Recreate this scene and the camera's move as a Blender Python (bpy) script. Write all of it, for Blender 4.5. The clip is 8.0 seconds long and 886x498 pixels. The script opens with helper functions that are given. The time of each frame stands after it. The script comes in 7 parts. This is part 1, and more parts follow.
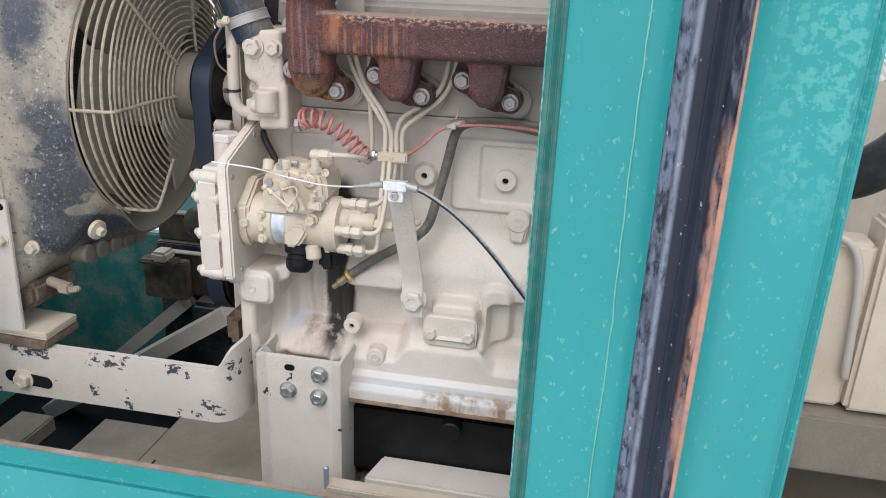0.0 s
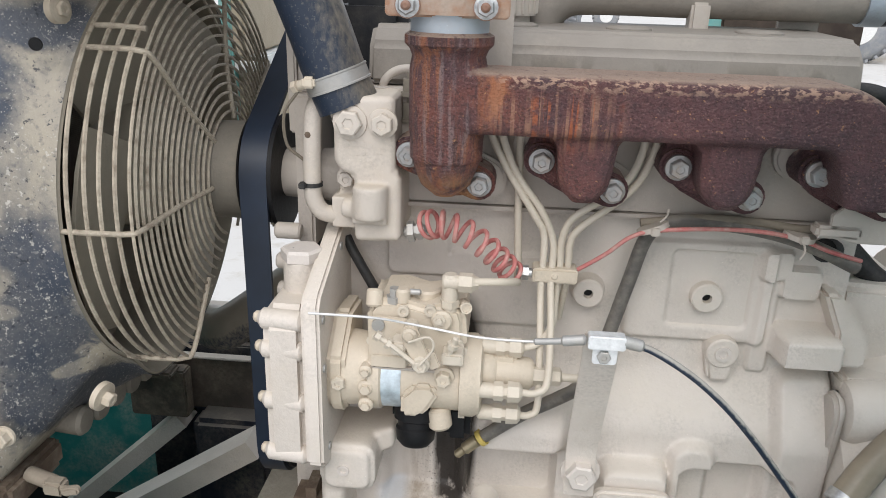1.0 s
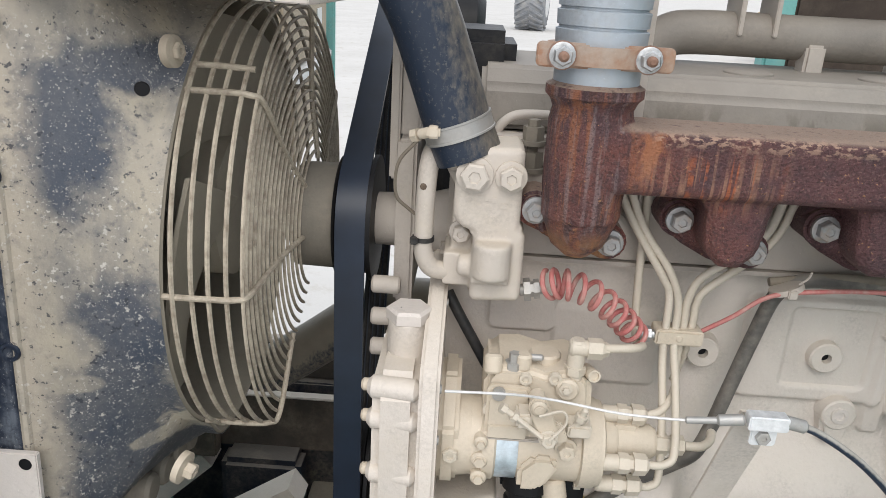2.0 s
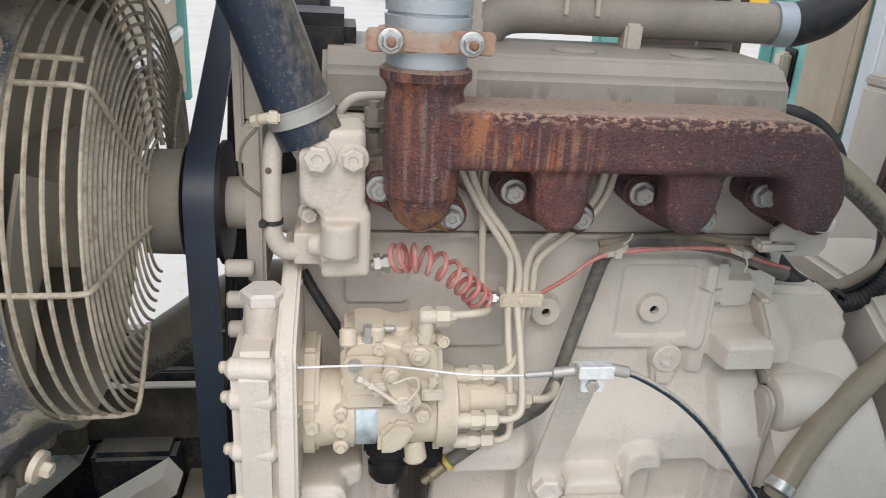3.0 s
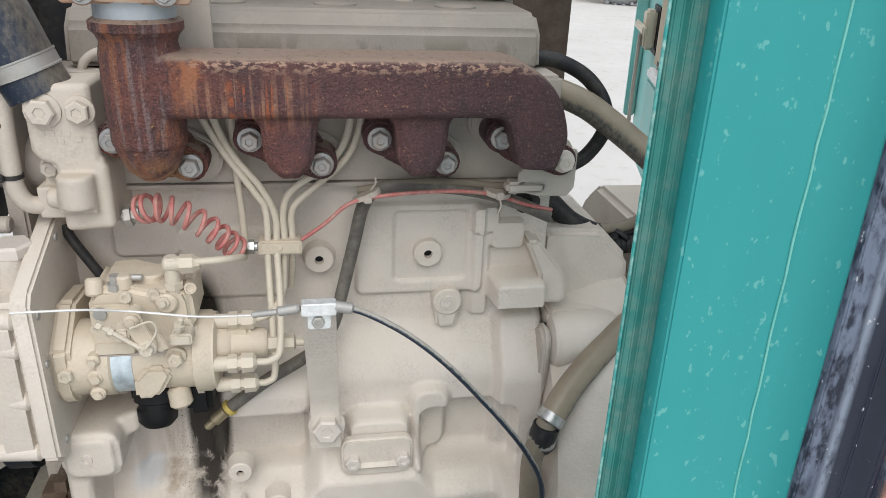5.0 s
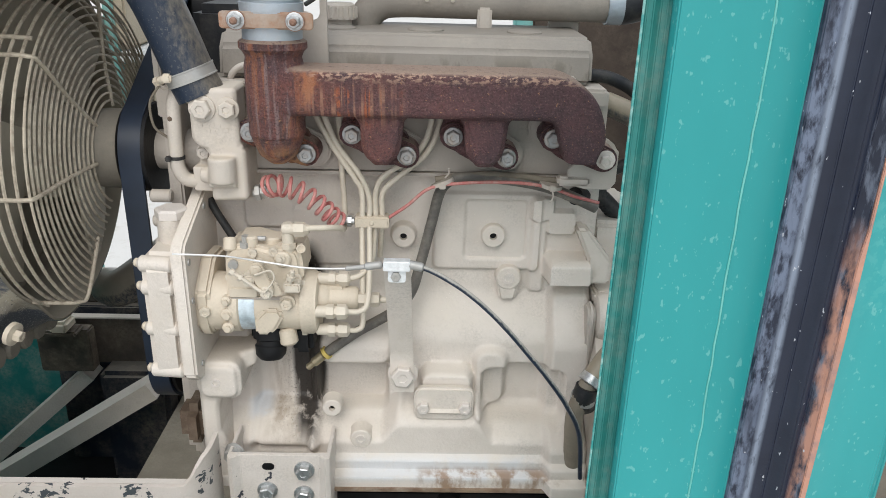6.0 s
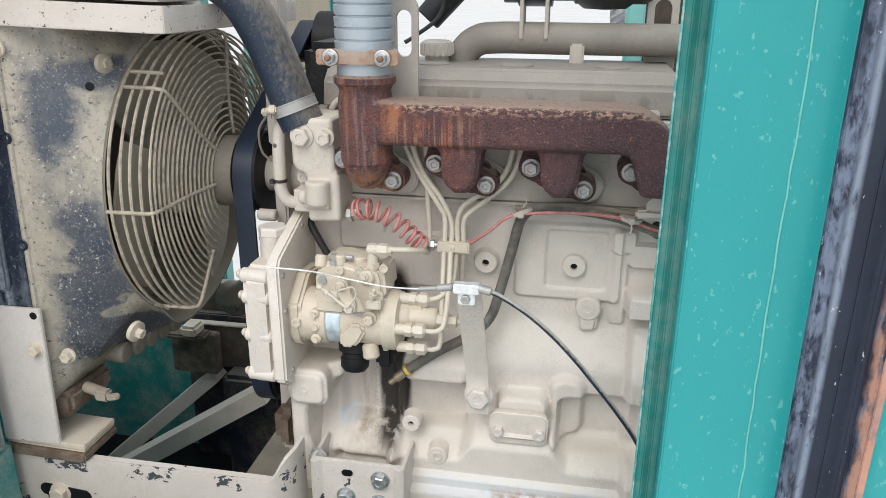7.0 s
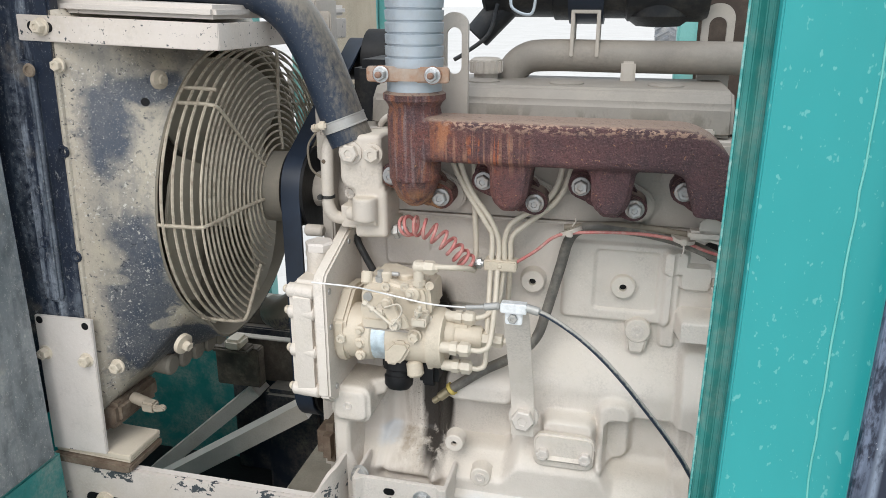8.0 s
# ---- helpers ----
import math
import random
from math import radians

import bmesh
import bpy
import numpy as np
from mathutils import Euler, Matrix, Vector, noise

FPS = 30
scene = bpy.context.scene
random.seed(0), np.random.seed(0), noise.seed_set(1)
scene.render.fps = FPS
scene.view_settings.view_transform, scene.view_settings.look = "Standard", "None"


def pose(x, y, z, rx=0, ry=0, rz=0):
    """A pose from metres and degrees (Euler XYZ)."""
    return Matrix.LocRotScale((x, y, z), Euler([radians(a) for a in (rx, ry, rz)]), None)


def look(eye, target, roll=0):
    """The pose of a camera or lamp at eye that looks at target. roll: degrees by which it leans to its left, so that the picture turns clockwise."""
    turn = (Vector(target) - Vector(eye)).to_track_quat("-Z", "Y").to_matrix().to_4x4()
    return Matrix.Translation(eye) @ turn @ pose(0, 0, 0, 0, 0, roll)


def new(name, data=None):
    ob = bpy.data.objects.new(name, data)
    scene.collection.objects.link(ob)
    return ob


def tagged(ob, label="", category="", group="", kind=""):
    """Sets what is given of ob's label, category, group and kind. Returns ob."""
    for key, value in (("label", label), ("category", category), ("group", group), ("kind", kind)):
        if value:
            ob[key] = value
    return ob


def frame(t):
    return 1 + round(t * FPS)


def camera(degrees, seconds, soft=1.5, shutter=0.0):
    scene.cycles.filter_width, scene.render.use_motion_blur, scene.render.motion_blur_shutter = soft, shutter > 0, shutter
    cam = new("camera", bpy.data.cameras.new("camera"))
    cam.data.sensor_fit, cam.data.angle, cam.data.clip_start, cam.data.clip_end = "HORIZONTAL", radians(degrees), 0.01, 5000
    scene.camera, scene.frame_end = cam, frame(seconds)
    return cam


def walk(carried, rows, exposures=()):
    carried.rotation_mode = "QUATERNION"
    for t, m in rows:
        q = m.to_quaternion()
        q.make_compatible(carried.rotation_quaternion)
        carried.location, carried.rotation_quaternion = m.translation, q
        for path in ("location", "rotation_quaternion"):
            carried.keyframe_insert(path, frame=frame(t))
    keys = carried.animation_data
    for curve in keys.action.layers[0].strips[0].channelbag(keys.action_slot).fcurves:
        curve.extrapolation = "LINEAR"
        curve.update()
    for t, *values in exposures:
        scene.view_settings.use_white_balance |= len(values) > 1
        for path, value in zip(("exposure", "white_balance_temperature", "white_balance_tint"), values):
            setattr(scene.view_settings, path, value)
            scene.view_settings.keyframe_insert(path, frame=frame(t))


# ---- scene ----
cam = camera(61.2, 8.0, soft=0.3, shutter=0.08)
PATH = [
    (0, (0.284, -0.989, 1.232), (-0.052, 0.858, 0.543), 2.3),
    (0.2, (0.211, -0.928, 1.252), (-0.049, 0.93, 0.558), 2.0),
    (0.5, (0.091, -0.857, 1.241), (-0.055, 1.021, 0.569), 1.7),
    (1, (-0.03, -0.656, 1.252), (-0.189, 1.218, 0.571), 1.7),
    (1.5, (-0.138, -0.598, 1.269), (-0.256, 1.277, 0.582), 2.9),
    (1.7, (-0.176, -0.596, 1.271), (-0.273, 1.284, 0.596), 3.2),
    (2.8, (-0.181, -0.616, 1.303), (-0.003, 1.241, 0.581), 3.3),
    (3, (-0.15, -0.623, 1.294), (0.111, 1.22, 0.563), 3.4),
    (3.5, (-0.077, -0.625, 1.294), (0.323, 1.181, 0.533), 3.2),
    (4, (-0.027, -0.636, 1.284), (0.417, 1.146, 0.49), 3.4),
    (4.2, (-0.012, -0.64, 1.278), (0.434, 1.14, 0.482), 3.4),
    (5.3, (0.068, -0.75, 1.289), (0.335, 1.073, 0.51), 1.8),
    (5.5, (0.066, -0.806, 1.289), (0.292, 1.027, 0.521), 1.6),
    (6, (0.089, -0.869, 1.303), (0.137, 0.99, 0.568), 1.6),
    (6.5, (0.159, -0.89, 1.308), (-0.034, 0.976, 0.615), 1.3),
    (7, (0.175, -0.899, 1.31), (-0.162, 0.958, 0.648), 0.3),
    (7.5, (0.17, -0.9, 1.306), (-0.256, 0.948, 0.67), -0.2),
    (8, (0.164, -0.893, 1.308), (-0.279, 0.957, 0.689), 0.2),
]
walk(cam, [(t, look(eye, target, roll)) for t, eye, target, roll in PATH], [(0.0, 0.38, 6300, 13), (1.5, 0.34, 6400, 10), (3.5, 0.28, 6450, 11), (4.0, 0.24, 6450, 10), (5.5, 0.30, 6420, 9), (6.5, 0.40, 6350, 8), (8.0, 0.46, 6300, 8)])

# ---- daylight: bright overcast sky, weak wide sun from above the open side ----
world = bpy.data.worlds.new("sky")
scene.world = world
world.use_nodes = True
wn = world.node_tree
sky = wn.nodes.new("ShaderNodeTexSky")
sky.sky_type = "NISHITA"
sky.sun_disc = False
sky.sun_elevation, sky.sun_rotation = radians(48), radians(187)
sky.dust_density, sky.air_density = 6.0, 1.2
# overcast dome, nearly even from the horizon to the zenith
coords = wn.nodes.new("ShaderNodeTexCoord")
split = wn.nodes.new("ShaderNodeSeparateXYZ")
rise = wn.nodes.new("ShaderNodeMapRange")
rise.inputs["From Min"].default_value, rise.inputs["From Max"].default_value = 0.0, 1.0
rise.inputs["To Min"].default_value, rise.inputs["To Max"].default_value = 7.8, 9.8
tone = wn.nodes.new("ShaderNodeMixRGB")
tone.blend_type = "MULTIPLY"
tone.inputs["Fac"].default_value = 1.0
tone.inputs["Color2"].default_value = (0.95, 0.99, 1.06, 1)
haze = wn.nodes.new("ShaderNodeMixRGB")
haze.inputs["Fac"].default_value = 0.85
wn.links.new(coords.outputs["Generated"], split.inputs[0])
wn.links.new(split.outputs["Z"], rise.inputs["Value"])
wn.links.new(rise.outputs["Result"], tone.inputs["Color1"])
wn.links.new(sky.outputs["Color"], haze.inputs["Color1"])
wn.links.new(tone.outputs["Color"], haze.inputs["Color2"])
wn.links.new(haze.outputs["Color"], wn.nodes["Background"].inputs["Color"])
wn.nodes["Background"].inputs["Strength"].default_value = 0.12
sun_data = bpy.data.lights.new("sun", "SUN")
sun_data.energy, sun_data.angle, sun_data.color = 1.2, radians(40), (1.0, 0.97, 0.92)
sun = new("sun", sun_data)
sun.matrix_world = look((-0.5, -4.2, 5.6), (0, 0.2, 0.8))


# ---- materials ----
def nodes_of(name, rough=0.6, metal=0.0, spec=0.4):
    m = bpy.data.materials.new(name)
    m.use_nodes = True
    nt = m.node_tree
    b = nt.nodes["Principled BSDF"]
    b.inputs["Roughness"].default_value = rough
    b.inputs["Metallic"].default_value = metal
    b.inputs["Specular IOR Level"].default_value = spec
    return m, nt, b


def noise_mask(nt, scale, low, high, detail=6.0, stretch=(1, 1, 1), seed=0.0):
    """A 0..1 mask of blotches in object space, metres."""
    tc = nt.nodes.new("ShaderNodeTexCoord")
    mp = nt.nodes.new("ShaderNodeMapping")
    mp.inputs["Scale"].default_value = stretch
    mp.inputs["Location"].default_value = (seed, seed * 1.7, seed * 0.3)
    nz = nt.nodes.new("ShaderNodeTexNoise")
    nz.inputs["Scale"].default_value = scale
    nz.inputs["Detail"].default_value = detail
    nz.inputs["Roughness"].default_value = 0.62
    rp = nt.nodes.new("ShaderNodeMapRange")
    rp.inputs["From Min"].default_value, rp.inputs["From Max"].default_value = low, high
    nt.links.new(tc.outputs["Object"], mp.inputs["Vector"])
    nt.links.new(mp.outputs["Vector"], nz.inputs["Vector"])
    nt.links.new(nz.outputs["Fac"], rp.inputs["Value"])
    return rp.outputs["Result"]


def mix(nt, fac, a, b):
    n = nt.nodes.new("ShaderNodeMixRGB")
    for key, v in (("Fac", fac), ("Color1", a), ("Color2", b)):
        if hasattr(v, "is_output"):
            nt.links.new(v, n.inputs[key])
        else:
            n.inputs[key].default_value = v if key == "Fac" else (*v, 1)
    return n.outputs["Color"]


def times(nt, a, b):
    n = nt.nodes.new("ShaderNodeMath")
    n.operation = "MULTIPLY"
    for k, v in enumerate((a, b)):
        if hasattr(v, "is_output"):
            nt.links.new(v, n.inputs[k])
        else:
            n.inputs[k].default_value = v
    return n.outputs[0]


def bumps(nt, b, scale, strength, dist=0.002):
    h = noise_mask(nt, scale, 0.2, 0.8, 8.0, seed=3.1)
    n = nt.nodes.new("ShaderNodeBump")
    n.inputs["Strength"].default_value, n.inputs["Distance"].default_value = strength, dist
    nt.links.new(h, n.inputs["Height"])
    nt.links.new(n.outputs["Normal"], b.inputs["Normal"])


def up_mask(nt, low, high):
    g = nt.nodes.new("ShaderNodeNewGeometry")
    s = nt.nodes.new("ShaderNodeSeparateXYZ")
    r = nt.nodes.new("ShaderNodeMapRange")
    r.inputs["From Min"].default_value, r.inputs["From Max"].default_value = low, high
    nt.links.new(g.outputs["Normal"], s.inputs[0])
    nt.links.new(s.outputs["Z"], r.inputs["Value"])
    return r.outputs["Result"]


def painted(name, base, second, dust=(0.50, 0.42, 0.31), dust_amt=0.5, rough=0.6, patch=6.0, spec=0.35, bump=0.25, chip=None, chip_amt=(0.66, 0.70), metal=0.0, settle=0.0, specks=0.35):
    """Paint that varies in tone, wears a film of dust and, if chip is given, flakes."""
    m, nt, b = nodes_of(name, rough, metal, spec)
    c = mix(nt, noise_mask(nt, patch, 0.35, 0.65), base, second)
    film = times(nt, times(nt, noise_mask(nt, patch * 2.3, 0.42, 0.7, seed=5.0), noise_mask(nt, 160, 0.25, 0.6, seed=2.0)), dust_amt)
    c = mix(nt, film, c, dust)
    grime = times(nt, times(nt, noise_mask(nt, 24, 0.45, 0.75, 8.0, seed=11.0), noise_mask(nt, 330, 0.40, 0.70, 3.0, seed=12.0)), specks)
    c = mix(nt, grime, c, tuple(v * 0.33 for v in base))
    c = mix(nt, times(nt, noise_mask(nt, 520, 0.69, 0.76, 2.0, seed=13.0), specks), c, tuple(min(1, v * 1.45 + 0.015) for v in base))
    if settle:
        c = mix(nt, times(nt, up_mask(nt, 0.35, 0.95), settle), c, dust)
    if chip:
        c = mix(nt, noise_mask(nt, 38, *chip_amt, detail=4.0, seed=9.0), c, chip)
    nt.links.new(c, b.inputs["Base Color"])
    bumps(nt, b, 220, bump, 0.0012)
    return m


def plain(name, base, rough=0.5, metal=0.0, spec=0.4, grain=0.25, bump=0.1, scale=60):
    m, nt, b = nodes_of(name, rough, metal, spec)
    dark = tuple(v * (1 - grain) for v in base)
    light = tuple(min(1, v * (1 + grain)) for v in base)
    nt.links.new(mix(nt, noise_mask(nt, scale, 0.3, 0.7), dark, light), b.inputs["Base Color"])
    bumps(nt, b, scale * 3, bump, 0.001)
    return m


cream = painted("engine_paint", (0.68, 0.62, 0.56), (0.60, 0.545, 0.485), (0.60, 0.535, 0.44), 0.4, 0.50, 9.0, settle=0.35, specks=0.4, bump=0.4)
cream_dull = painted("engine_paint_dull", (0.50, 0.455, 0.41), (0.44, 0.395, 0.35), (0.46, 0.405, 0.335), 0.6, 0.6, 8.0, settle=0.3)
cream_mid = painted("housing_paint", (0.57, 0.515, 0.455), (0.50, 0.45, 0.395), (0.58, 0.51, 0.41), 0.55, 0.52, 9.0, settle=0.5, specks=0.45)
cream_warm = painted("pump_paint", (0.62, 0.545, 0.44), (0.55, 0.475, 0.375), (0.60, 0.53, 0.42), 0.5, 0.48, 14.0)
cream_plate = painted("plate_paint", (0.66, 0.605, 0.56), (0.60, 0.55, 0.50), (0.56, 0.49, 0.40), 0.3, 0.48, 5.0, chip=(0.05, 0.05, 0.06), chip_amt=(0.685, 0.70))
cream_pipe = painted("line_paint", (0.62, 0.56, 0.47), (0.55, 0.49, 0.40), (0.60, 0.53, 0.42), 0.4, 0.42, 20.0)
# engine paint with the shade on the upper parts put into its colour
cream_shaded = painted("engine_paint_shaded", (0.27, 0.245, 0.215), (0.23, 0.205, 0.18), (0.34, 0.30, 0.25), 0.6, 0.6, 8.0, settle=0.25)
deep_navy = plain("deep_navy", (0.012, 0.018, 0.036), 0.5, 0, 0.4, 0.4, 0.2, 12)
navy = painted("navy_dusty", (0.016, 0.021, 0.036), (0.028, 0.034, 0.05), (0.40, 0.34, 0.26), 0.55, 0.42, 4.0, settle=0.35)
fin_dust = painted("fin_dust", (0.36, 0.31, 0.24), (0.30, 0.255, 0.20), (0.42, 0.37, 0.29), 0.5, 0.8, 12.0)
fan_dust = painted("fan_dust", (0.36, 0.322, 0.255), (0.305, 0.272, 0.215), (0.42, 0.37, 0.29), 0.5, 0.75, 5.0, specks=0.2)
grey_dusty = painted("fan_grey", (0.23, 0.207, 0.17), (0.185, 0.166, 0.136), (0.30, 0.26, 0.205), 0.6, 0.7, 9.0)
# black of oily and black parts, also the painted dark of hollows
black_pit = plain("oil_and_shade_black", (0.008, 0.008, 0.009), 0.5, 0, 0.25, 0.5, 0.3, 30)
rubber = painted("rubber_black", (0.010, 0.011, 0.014), (0.016, 0.018, 0.021), (0.22, 0.19, 0.15), 0.25, 0.5, 10.0)
hose_dusty = painted("hose_rubber_dusty", (0.18, 0.155, 0.12), (0.24, 0.205, 0.16), (0.30, 0.26, 0.20), 0.6, 0.6, 9.0, settle=0.4)
belt_mat = plain("belt_rubber", (0.011, 0.019, 0.036), 0.42, 0, 0.5, 0.25, 0.05, 20)
zinc = plain("zinc_steel", (0.47, 0.475, 0.475), 0.38, 0.75, 0.5, 0.3, 0.15, 150)
tin = painted("galvanised", (0.42, 0.47, 0.52), (0.34, 0.385, 0.43), (0.45, 0.40, 0.33), 0.3, 0.42, 18.0, spec=0.5, metal=0.35)
steel_dull = painted("dull_steel", (0.44, 0.435, 0.42), (0.36, 0.355, 0.34), (0.46, 0.41, 0.34), 0.4, 0.45, 30.0, spec=0.5, metal=0.4)
bolt_steel = painted("manifold_bolt_steel", (0.36, 0.37, 0.38), (0.30, 0.29, 0.28), (0.34, 0.25, 0.18), 0.7, 0.42, 40.0, spec=0.5, metal=0.5)
corrugated_red = painted("red_brown_tube", (0.06, 0.030, 0.028), (0.09, 0.048, 0.042), (0.22, 0.17, 0.13), 0.5, 0.5, 20.0)
pad_brown = painted("dirty_pad", (0.17, 0.12, 0.085), (0.10, 0.07, 0.05), (0.36, 0.31, 0.24), 0.5, 0.8, 12.0)
bright_zinc = plain("bright_zinc", (0.80, 0.82, 0.83), 0.34, 0.45, 0.5, 0.18, 0.1, 120)
red_plastic = painted("red_wire", (0.46, 0.13, 0.125), (0.50, 0.21, 0.19), (0.52, 0.40, 0.34), 0.8, 0.45, 30.0)
white_wire = plain("inner_wire", (0.75, 0.74, 0.72), 0.35, 0.3, 0.5, 0.1, 0.0, 90)
yellow_plastic = plain("yellow_ring", (0.56, 0.43, 0.12), 0.5)
decal = plain("worn_decal", (0.55, 0.63, 0.68), 0.3, 0.4, 0.5, 0.35, 0.0, 60)
paper = plain("label_paper", (0.70, 0.70, 0.68), 0.5, 0, 0.3, 0.08, 0.0, 40)
print_dark = plain("print_dark", (0.08, 0.08, 0.09), 0.6)
print_red = plain("print_red", (0.55, 0.05, 0.05), 0.6)
foam = painted("foam_lining", (0.50, 0.42, 0.32), (0.40, 0.33, 0.24), (0.42, 0.36, 0.27), 0.6, 0.95, 6.0, bump=0.8)
blue_grey = painted("blue_grey_paint", (0.70, 0.75, 0.80), (0.64, 0.69, 0.74), (0.48, 0.44, 0.38), 0.3, 0.5, 5.0)
# teal lightened so the far doors' glare sits in the colour
teal_far = painted("teal_far_glare", (0.17, 0.46, 0.44), (0.24, 0.54, 0.51), (0.45, 0.42, 0.35), 0.6, 0.5, 3.0)
floor_mat = painted("floor_dirt", (0.36, 0.315, 0.25), (0.27, 0.235, 0.185), (0.44, 0.385, 0.30), 0.7, 0.85, 6.0, bump=0.6)
wood_dirty = painted("weathered_board", (0.27, 0.235, 0.19), (0.20, 0.17, 0.14), (0.34, 0.30, 0.24), 0.6, 0.85, 5.0, bump=0.6)
# black rubber greyed to paint in the haze across the yard
tyre_mat = painted("tyre_rubber_hazed", (0.20, 0.215, 0.235), (0.26, 0.27, 0.285), (0.42, 0.40, 0.36), 0.7, 0.8, 3.0)
yellow_paint = painted("loader_yellow", (0.62, 0.40, 0.04), (0.55, 0.34, 0.03), (0.50, 0.42, 0.30), 0.5, 0.5, 2.0)


def coordinate(nt, axis):
    tc = nt.nodes.new("ShaderNodeTexCoord")
    xyz = nt.nodes.new("ShaderNodeSeparateXYZ")
    nt.links.new(tc.outputs["Object"], xyz.inputs[0])
    return xyz.outputs[axis]


def band(nt, out, lo, hi, soft):
    """1 between lo and hi of a coordinate, with soft ends."""
    r = []
    for p, q in ((lo, lo + soft), (hi, hi - soft)):
        n = nt.nodes.new("ShaderNodeMapRange")
        n.inputs["From Min"].default_value, n.inputs["From Max"].default_value = p, q
        nt.links.new(out, n.inputs["Value"])
        r.append(n.outputs["Result"])
    return times(nt, *r)


def either(nt, *masks):
    out = masks[0]
    for m in masks[1:]:
        n = nt.nodes.new("ShaderNodeMath")
        n.operation = "MAXIMUM"
        nt.links.new(out, n.inputs[0])
        nt.links.new(m, n.inputs[1])
        out = n.outputs[0]
    return out


def chipped_rail():
    """Cream paint flaked to dark steel in clusters, most of all along the lower edge."""
    m = painted("rail_paint", (0.64, 0.58, 0.53), (0.57, 0.51, 0.46), (0.50, 0.43, 0.34), 0.5, 0.5, 5.0)
    nt = m.node_tree
    b = nt.nodes["Principled BSDF"]
    c = b.inputs["Base Color"].links[0].from_socket
    z = coordinate(nt, "Z")
    where = either(nt, band(nt, z, 0.585, 0.640, 0.018), times(nt, band(nt, z, 0.655, 0.70, 0.012), 0.93))
    flakes = times(nt, times(nt, noise_mask(nt, 15, 0.50, 0.58, 4.0, seed=9.0), noise_mask(nt, 95, 0.47, 0.50, 5.0, (1, 1, 1.3), 4.1)), where)
    hard = nt.nodes.new("ShaderNodeMapRange")
    hard.inputs["From Min"].default_value, hard.inputs["From Max"].default_value = 0.45, 0.55
    nt.links.new(flakes, hard.inputs["Value"])
    nicks = times(nt, noise_mask(nt, 150, 0.64, 0.66, 3.0, seed=7.4), band(nt, z, 1.20, 1.40, 0.01))
    c = mix(nt, either(nt, hard.outputs["Result"], nicks), c, (0.060, 0.068, 0.075))
    nt.links.new(c, b.inputs["Base Color"])
    return m


def rust_material():
    """Cast iron burnt purple-brown and finely pitted, with orange runs and a flaking sandy crust along its crest."""
    m, nt, b = nodes_of("rusted_cast_iron", 0.58, 0.0, 0.45)
    x, z = coordinate(nt, "X"), coordinate(nt, "Z")
    c = mix(nt, noise_mask(nt, 11, 0.35, 0.66), (0.066, 0.035, 0.042), (0.128, 0.057, 0.058))
    # redder towards the outlet
    c = mix(nt, times(nt, noise_mask(nt, 22, 0.40, 0.60, 8.0, seed=8.1), times(nt, band(nt, x, -0.32, 0.12, 0.17), 0.75)), c, (0.205, 0.070, 0.049))
    c = mix(nt, times(nt, noise_mask(nt, 46, 0.52, 0.66, 8.0, seed=18.1), 0.55), c, (0.058, 0.036, 0.042))
    # upright streaks on the outlet
    outlet = band(nt, x, -0.130, -0.048, 0.012)
    c = mix(nt, times(nt, noise_mask(nt, 62, 0.50, 0.60, 5.0, (1.6, 1.6, 0.14), 2.9), times(nt, outlet, 0.75)), c, (0.30, 0.115, 0.055))
    c = mix(nt, times(nt, noise_mask(nt, 70, 0.54, 0.62, 5.0, (1.6, 1.6, 0.12), 12.3), times(nt, outlet, 0.6)), c, (0.235, 0.180, 0.180))
    c = mix(nt, times(nt, noise_mask(nt, 66, 0.53, 0.60, 5.0, (1.6, 1.6, 0.16), 22.3), times(nt, outlet, 0.8)), c, (0.060, 0.033, 0.036))
    # pits and their pale dust
    c = mix(nt, times(nt, noise_mask(nt, 480, 0.56, 0.64, 3.0, seed=1.0), 0.32), c, (0.30, 0.19, 0.165))
    c = mix(nt, times(nt, noise_mask(nt, 430, 0.54, 0.62, 2.0, seed=21.0), 0.5), c, (0.028, 0.016, 0.018))
    c = mix(nt, times(nt, noise_mask(nt, 230, 0.66, 0.71, 3.0, seed=31.0), 0.7), c, (0.45, 0.24, 0.12))
    # bright orange where the log meets the outlet, and runs below it
    junction = times(nt, band(nt, x, -0.070, -0.012, 0.028), band(nt, z, 1.115, 1.205, 0.035))
    scorched = nt.nodes.new("ShaderNodeMapRange")
    scorched.inputs["From Min"].default_value, scorched.inputs["From Max"].default_value = 0.22, 0.55
    nt.links.new(times(nt, junction, noise_mask(nt, 90, 0.34, 0.66, 9.0, (1, 1, 0.6), 6.2)), scorched.inputs["Value"])
    c = mix(nt, times(nt, scorched.outputs["Result"], 0.7), c, (0.42, 0.16, 0.068))
    apron = times(nt, band(nt, x, -0.060, 0.070, 0.035), band(nt, z, 1.112, 1.174, 0.020))
    runs = noise_mask(nt, 165, 0.50, 0.56, 2.0, (1.0, 0.0, 0.022), 4.0)
    c = mix(nt, times(nt, times(nt, runs, apron), times(nt, noise_mask(nt, 60, 0.36, 0.52, 6.0, (1, 1, 0.6), 7.7), 0.6)), c, (0.42, 0.23, 0.15))
    c = mix(nt, times(nt, times(nt, times(nt, noise_mask(nt, 130, 0.54, 0.59, 2.0, (1.0, 0.0, 0.03), 14.0), apron), noise_mask(nt, 80, 0.42, 0.56, 6.0, seed=3.8)), 0.8), c, (0.40, 0.115, 0.045))
